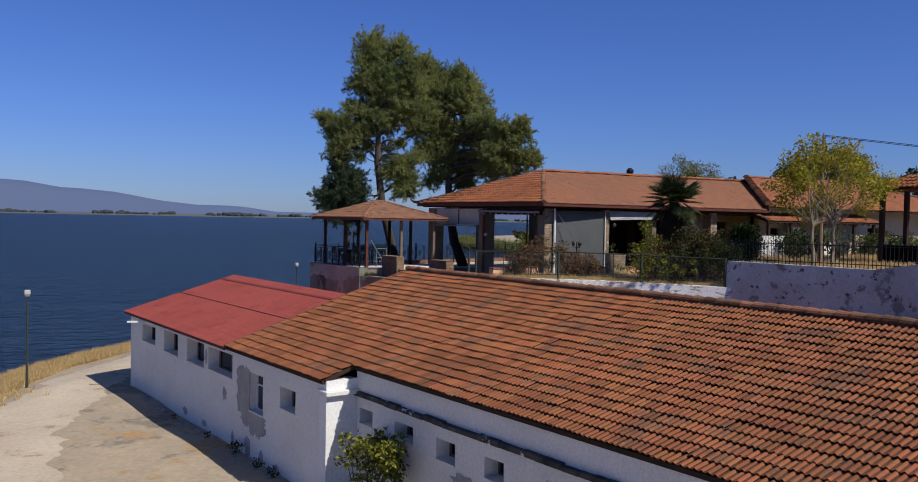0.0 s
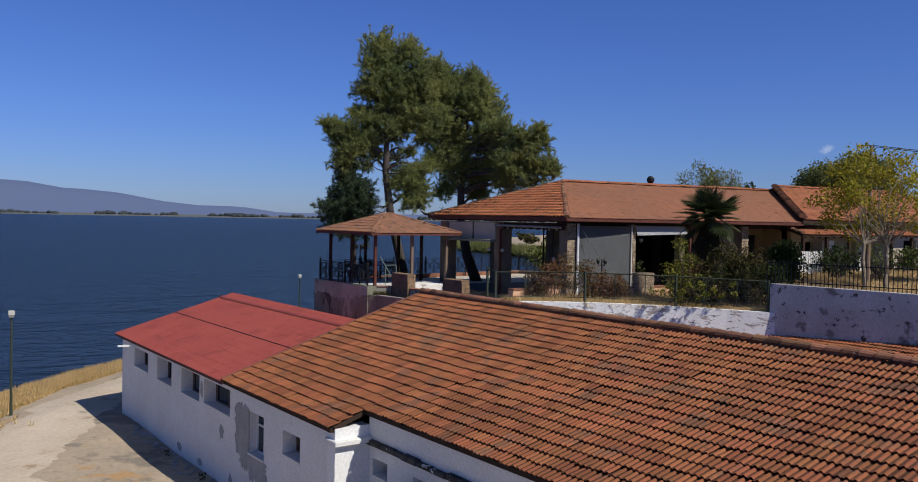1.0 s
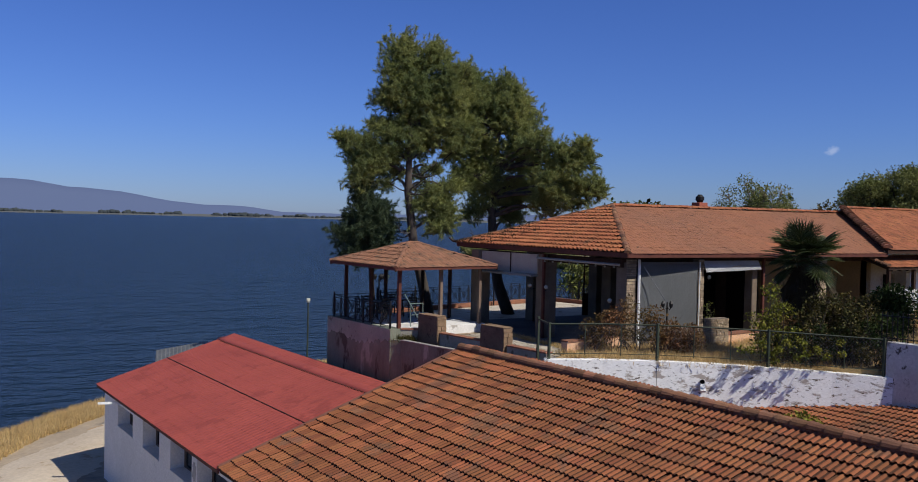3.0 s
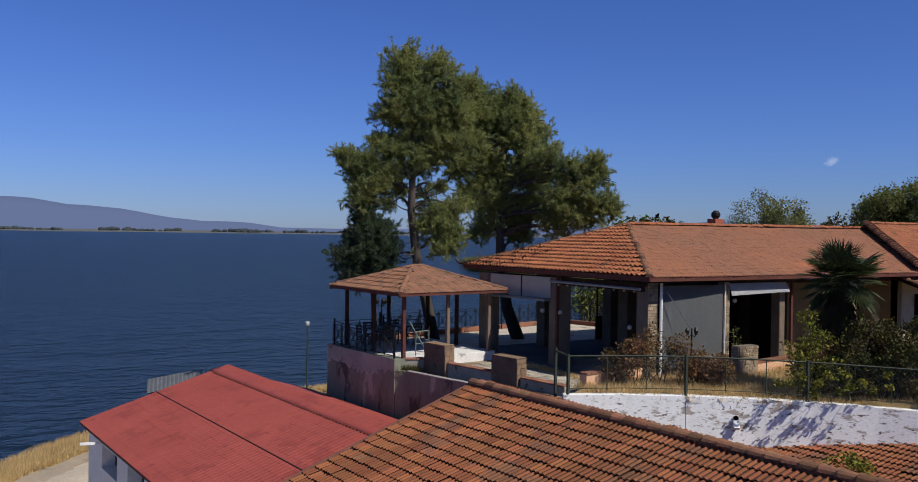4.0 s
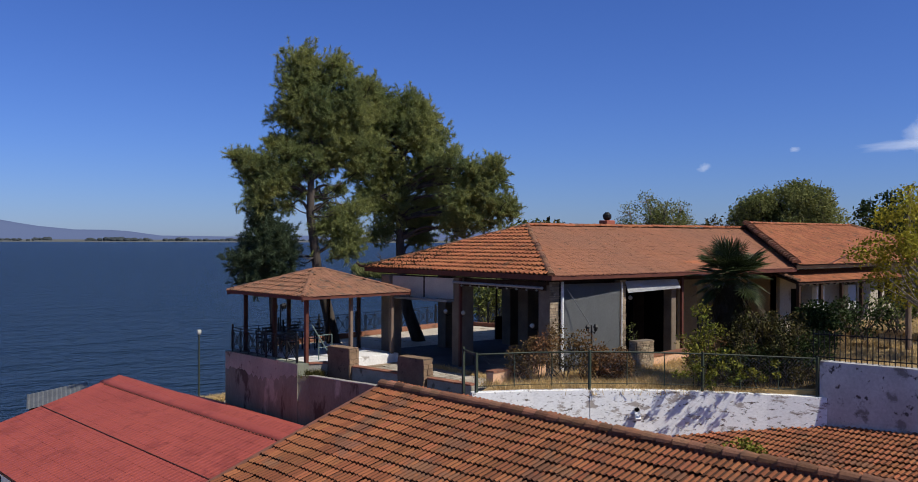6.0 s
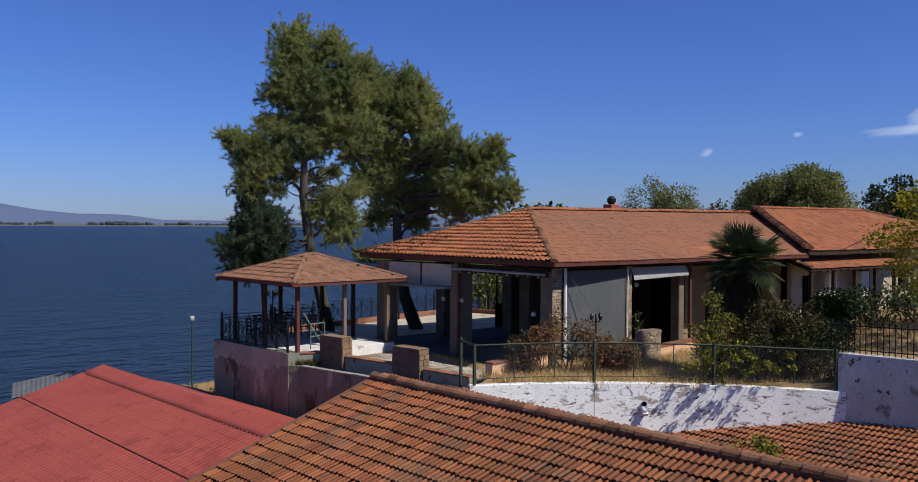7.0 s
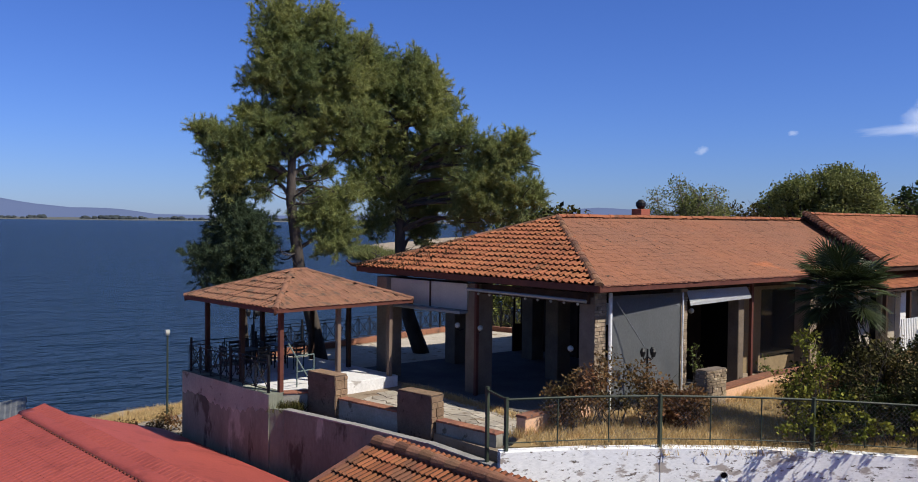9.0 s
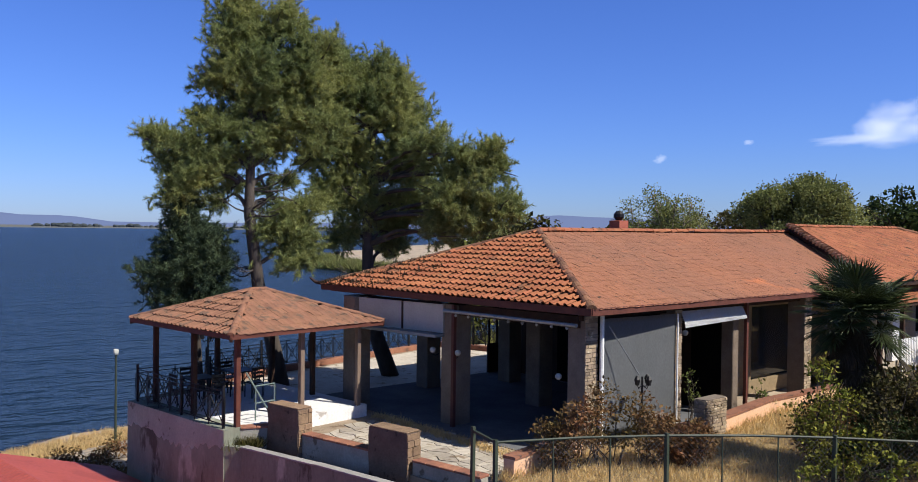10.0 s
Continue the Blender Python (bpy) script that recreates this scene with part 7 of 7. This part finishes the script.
for k, (x, y, z, r) in enumerate(((35.4, 49.4, 7.0, 1.0), (36.4, 49.0, 7.6, 1.3), (37.8, 48.8, 8.2, 1.5), (39.6, 49.2, 8.4, 1.6), (37.2, 50.6, 7.4, 1.5))):
    bushy("bank_bush", (x, y, z_at(x, y) - 0.1), scatter(x, y, z - 0.2, r, r, r * 0.6, 12, r * 0.42, 140 + k), 130, 0.14, M_LEAF_GREEN, M_BARK, "green scrub bush on the bank past the terrace", "bush", 140 + k, r0=0.03, group="scrub on the bank")
spots = []
for _ in range(1500):
    x, y = rng.uniform(33, 60), rng.uniform(48.5, 60)
    spots.append((x, y, z_at(x, y) - 0.05))
grass("bank_scrub", spots, 1.1, 0.05, M_REED, "green scrub on the bank past the terrace", 8, 14)
spots = []
for k in range(2600):
    f = rng.random() * 3
    i = int(f)
    pts = [(112, 140), (124, 186), (129, 222), (149, 262)]
    x = pts[i][0] + (pts[i + 1][0] - pts[i][0]) * (f - i) + abs(rng.gauss(0, 4)) + 1
    y = pts[i][1] + (pts[i + 1][1] - pts[i][1]) * (f - i) - abs(rng.gauss(0, 2))
    spots.append((x, y, max(z_at(x, y), 0) - 0.1))
grass("shore_reeds", spots, 2.2, 0.12, M_REED, "green reeds along the far bay", 9, 10)

for k, (x, y, r, h) in enumerate(((18.0, 55.6, 0.9, 0.5), (19.6, 55.0, 1.0, 0.6), (20.6, 56.6, 0.9, 0.5), (17.2, 57.2, 0.8, 0.4), (19.0, 57.4, 0.9, 0.4), (21.8, 58.0, 0.9, 0.5), (19.8, 53.4, 0.9, 0.6))):
    bushy("bank_bush", (x, y, z_at(x, y) - 0.05), scatter(x, y, z_at(x, y) + h * 0.5, r, r, h * 0.5, 14, 0.34, 160 + k), 240, 0.09, M_LEAF_RUST, M_BARK, "low dry brown bush on the lake bank", "bush", 160 + k, r0=0.012, group="dry bushes on the lake bank")
spots = []
for _ in range(170):
    f, g = rng.random() ** 2.2, rng.random() ** 2.5
    p = Vector(HW).lerp(Vector(HA), f * 0.5).lerp(Vector(HS), g * 0.25)
    spots.append((p.x, p.y, p.z + 0.06))
grass("needle_litter", spots, 0.10, 0.02, M_PALM_DEAD, "dark pine needle litter lying on the tiles", 21, 10)
spots = []
for _ in range(90):
    spots.append((17.55 + rng.gauss(0, 0.18), 36.85 + rng.gauss(0, 0.14), 5.98))
grass("corner_weeds", spots, 0.24, 0.012, M_LEAF_OLIVE, "dry weeds in the corner by the gazebo", 22, 8)

# trees, a white hut and scrub on the peninsula
for k, (x, y, r, h) in enumerate(((175, 250, 3.2, 3.6), (185, 225, 2.4, 2.6), (160, 210, 2.0, 2.2), (215, 260, 4.5, 4.0), (240, 235, 4.0, 4.0), (150, 180, 3.5, 4.2), (260, 300, 5, 5), (300, 330, 6, 5), (205, 300, 3, 3), (168, 165, 4, 4.5))):
    z = z_at(x, y)
    bushy("shore_tree", (x, y, z - 0.2), scatter(x, y, z + h * 0.62, r, r, h * 0.36, 12, r * 0.38, 120 + k), 26, 0.55, M_LEAF_GREEN if k % 2 else M_LEAF_OLIVE, M_BARK, "scattered green tree on the dry peninsula", "tree", 120 + k, r0=0.16, group="trees on the peninsula")
hut = thing("white_hut", pose(362, 442, z_at(362, 442) - 0.1, 0, 0, -35) @ Matrix.Diagonal((1.4, 1.4, 1.4, 1)), "small white hut with a flat dark roof on the peninsula", "hut")
b = bmesh.new()
wall_mesh(b, 9, 0, 3.4, 5, [(1, 2.6, 0.2, 2.4), (4, 6.5, 0.2, 2.6)], Matrix.Identity(4))
part("wall_body", b, M_WHITE, hut)
b = bmesh.new()
box(b, -0.5, -0.5, 3.4, 9.5, 5.5, 3.8)
part("roof", b, M_CEMENT, hut)

# clumps of trees on the far shore
fr = random.Random(9)
vs, fs = [], []
for k in range(60):
    az = radians(fr.uniform(-6, 40))
    r = fr.uniform(2950, 3150)
    wide, high = fr.uniform(14, 45), fr.uniform(7, 15)
    c = Vector((math.sin(az) * r, math.cos(az) * r, 3))
    side = Vector((math.cos(az), -math.sin(az), 0))
    for j in range(9):
        o = c + side * fr.uniform(-wide, wide) + Vector((0, 0, fr.uniform(0.1, 0.5) * high))
        s = fr.uniform(0.3, 0.6) * high
        b = bmesh.new()
        bmesh.ops.create_icosphere(b, subdivisions=2, radius=s)
        n0 = len(vs)
        for v in b.verts:
            w = 1 + 0.45 * noise.noise(v.co * 0.35 + o)
            vs.append(tuple(o + Vector((v.co.x * 1.5 * w, v.co.y * 1.5 * w, v.co.z * w))))
        for f3 in b.faces:
            fs.append(tuple(n0 + v.index for v in f3.verts))
        b.free()
far_wood = raw_part("far_woods", vs, fs, M_FAR_TREE, smooth=True)
tagged(far_wood, "dark clumps of trees along the far shore", "trees", kind="stuff")

# thin clouds low over the land
def cloud(az, el, wide, high, tilt=0.0, dist=3300):
    a, e = radians(az), radians(el)
    b = bmesh.new()
    grid = bmesh.ops.create_grid(b, x_segments=8, y_segments=4, size=1.0)
    ob = part("cloud", b, M_CLOUD)
    at = Vector((math.sin(a) * dist, math.cos(a) * dist, 11 + dist * math.tan(e)))
    ob.matrix_world = Matrix.Translation(at) @ Euler((radians(90), 0, -a)).to_matrix().to_4x4() @ Euler((0, 0, radians(tilt))).to_matrix().to_4x4() @ Matrix.Diagonal((wide, high, 1, 1))
    return tagged(ob, "thin white fair-weather cloud", "cloud", kind="structure")


for az, el, wide, high, tilt in ((65.4, 5.75, 250, 32, 2), (67.6, 6.15, 230, 82, 4), (67.0, 7.0, 120, 92, 20), (68.2, 7.45, 90, 60, 10), (66.3, 6.35, 110, 60, 0), (70.6, 6.5, 240, 110, 0)):
    cloud(az, el, wide, high, tilt)
cloud(59.1, 5.75, 30, 15)
cloud(53.6, 4.75, 42, 24, 20)

# ---- paving stones of the terrace, nearest part ----
paving(floor, [(18.9, 35.6), (19.3, 33.0), (19.6, 29.7), (22.4, 30.4), (22.0, 34.4), (21.9, 37.0), (19.3, 36.6)], 0.36, FLOOR_Z, 12, M_FLOOR)
bm = bmesh.new()
prism(bm, [(22.0, 40.9), (33.6, 40.9), (33.3, 43.6), (32.2, 47.2), (24.9, 45.6), (20.6, 44.5)], FLOOR_Z - 0.03, FLOOR_Z)
tagged(part("pavement_lake", bm, M_FLOOR), "smooth pale stone floor of the lake terrace", "paving", kind="structure")
bm = bmesh.new()
prism(bm, [(22.35, 31.2), (30.3, 31.0), (30.3, 40.9), (22.0, 40.9)], FLOOR_Z - 0.03, FLOOR_Z + 0.004)
tagged(part("floor_hall", bm, M_FLOOR_DARK), "dark blue-grey floor of the open hall, darkened for its shade", "floor", kind="structure")
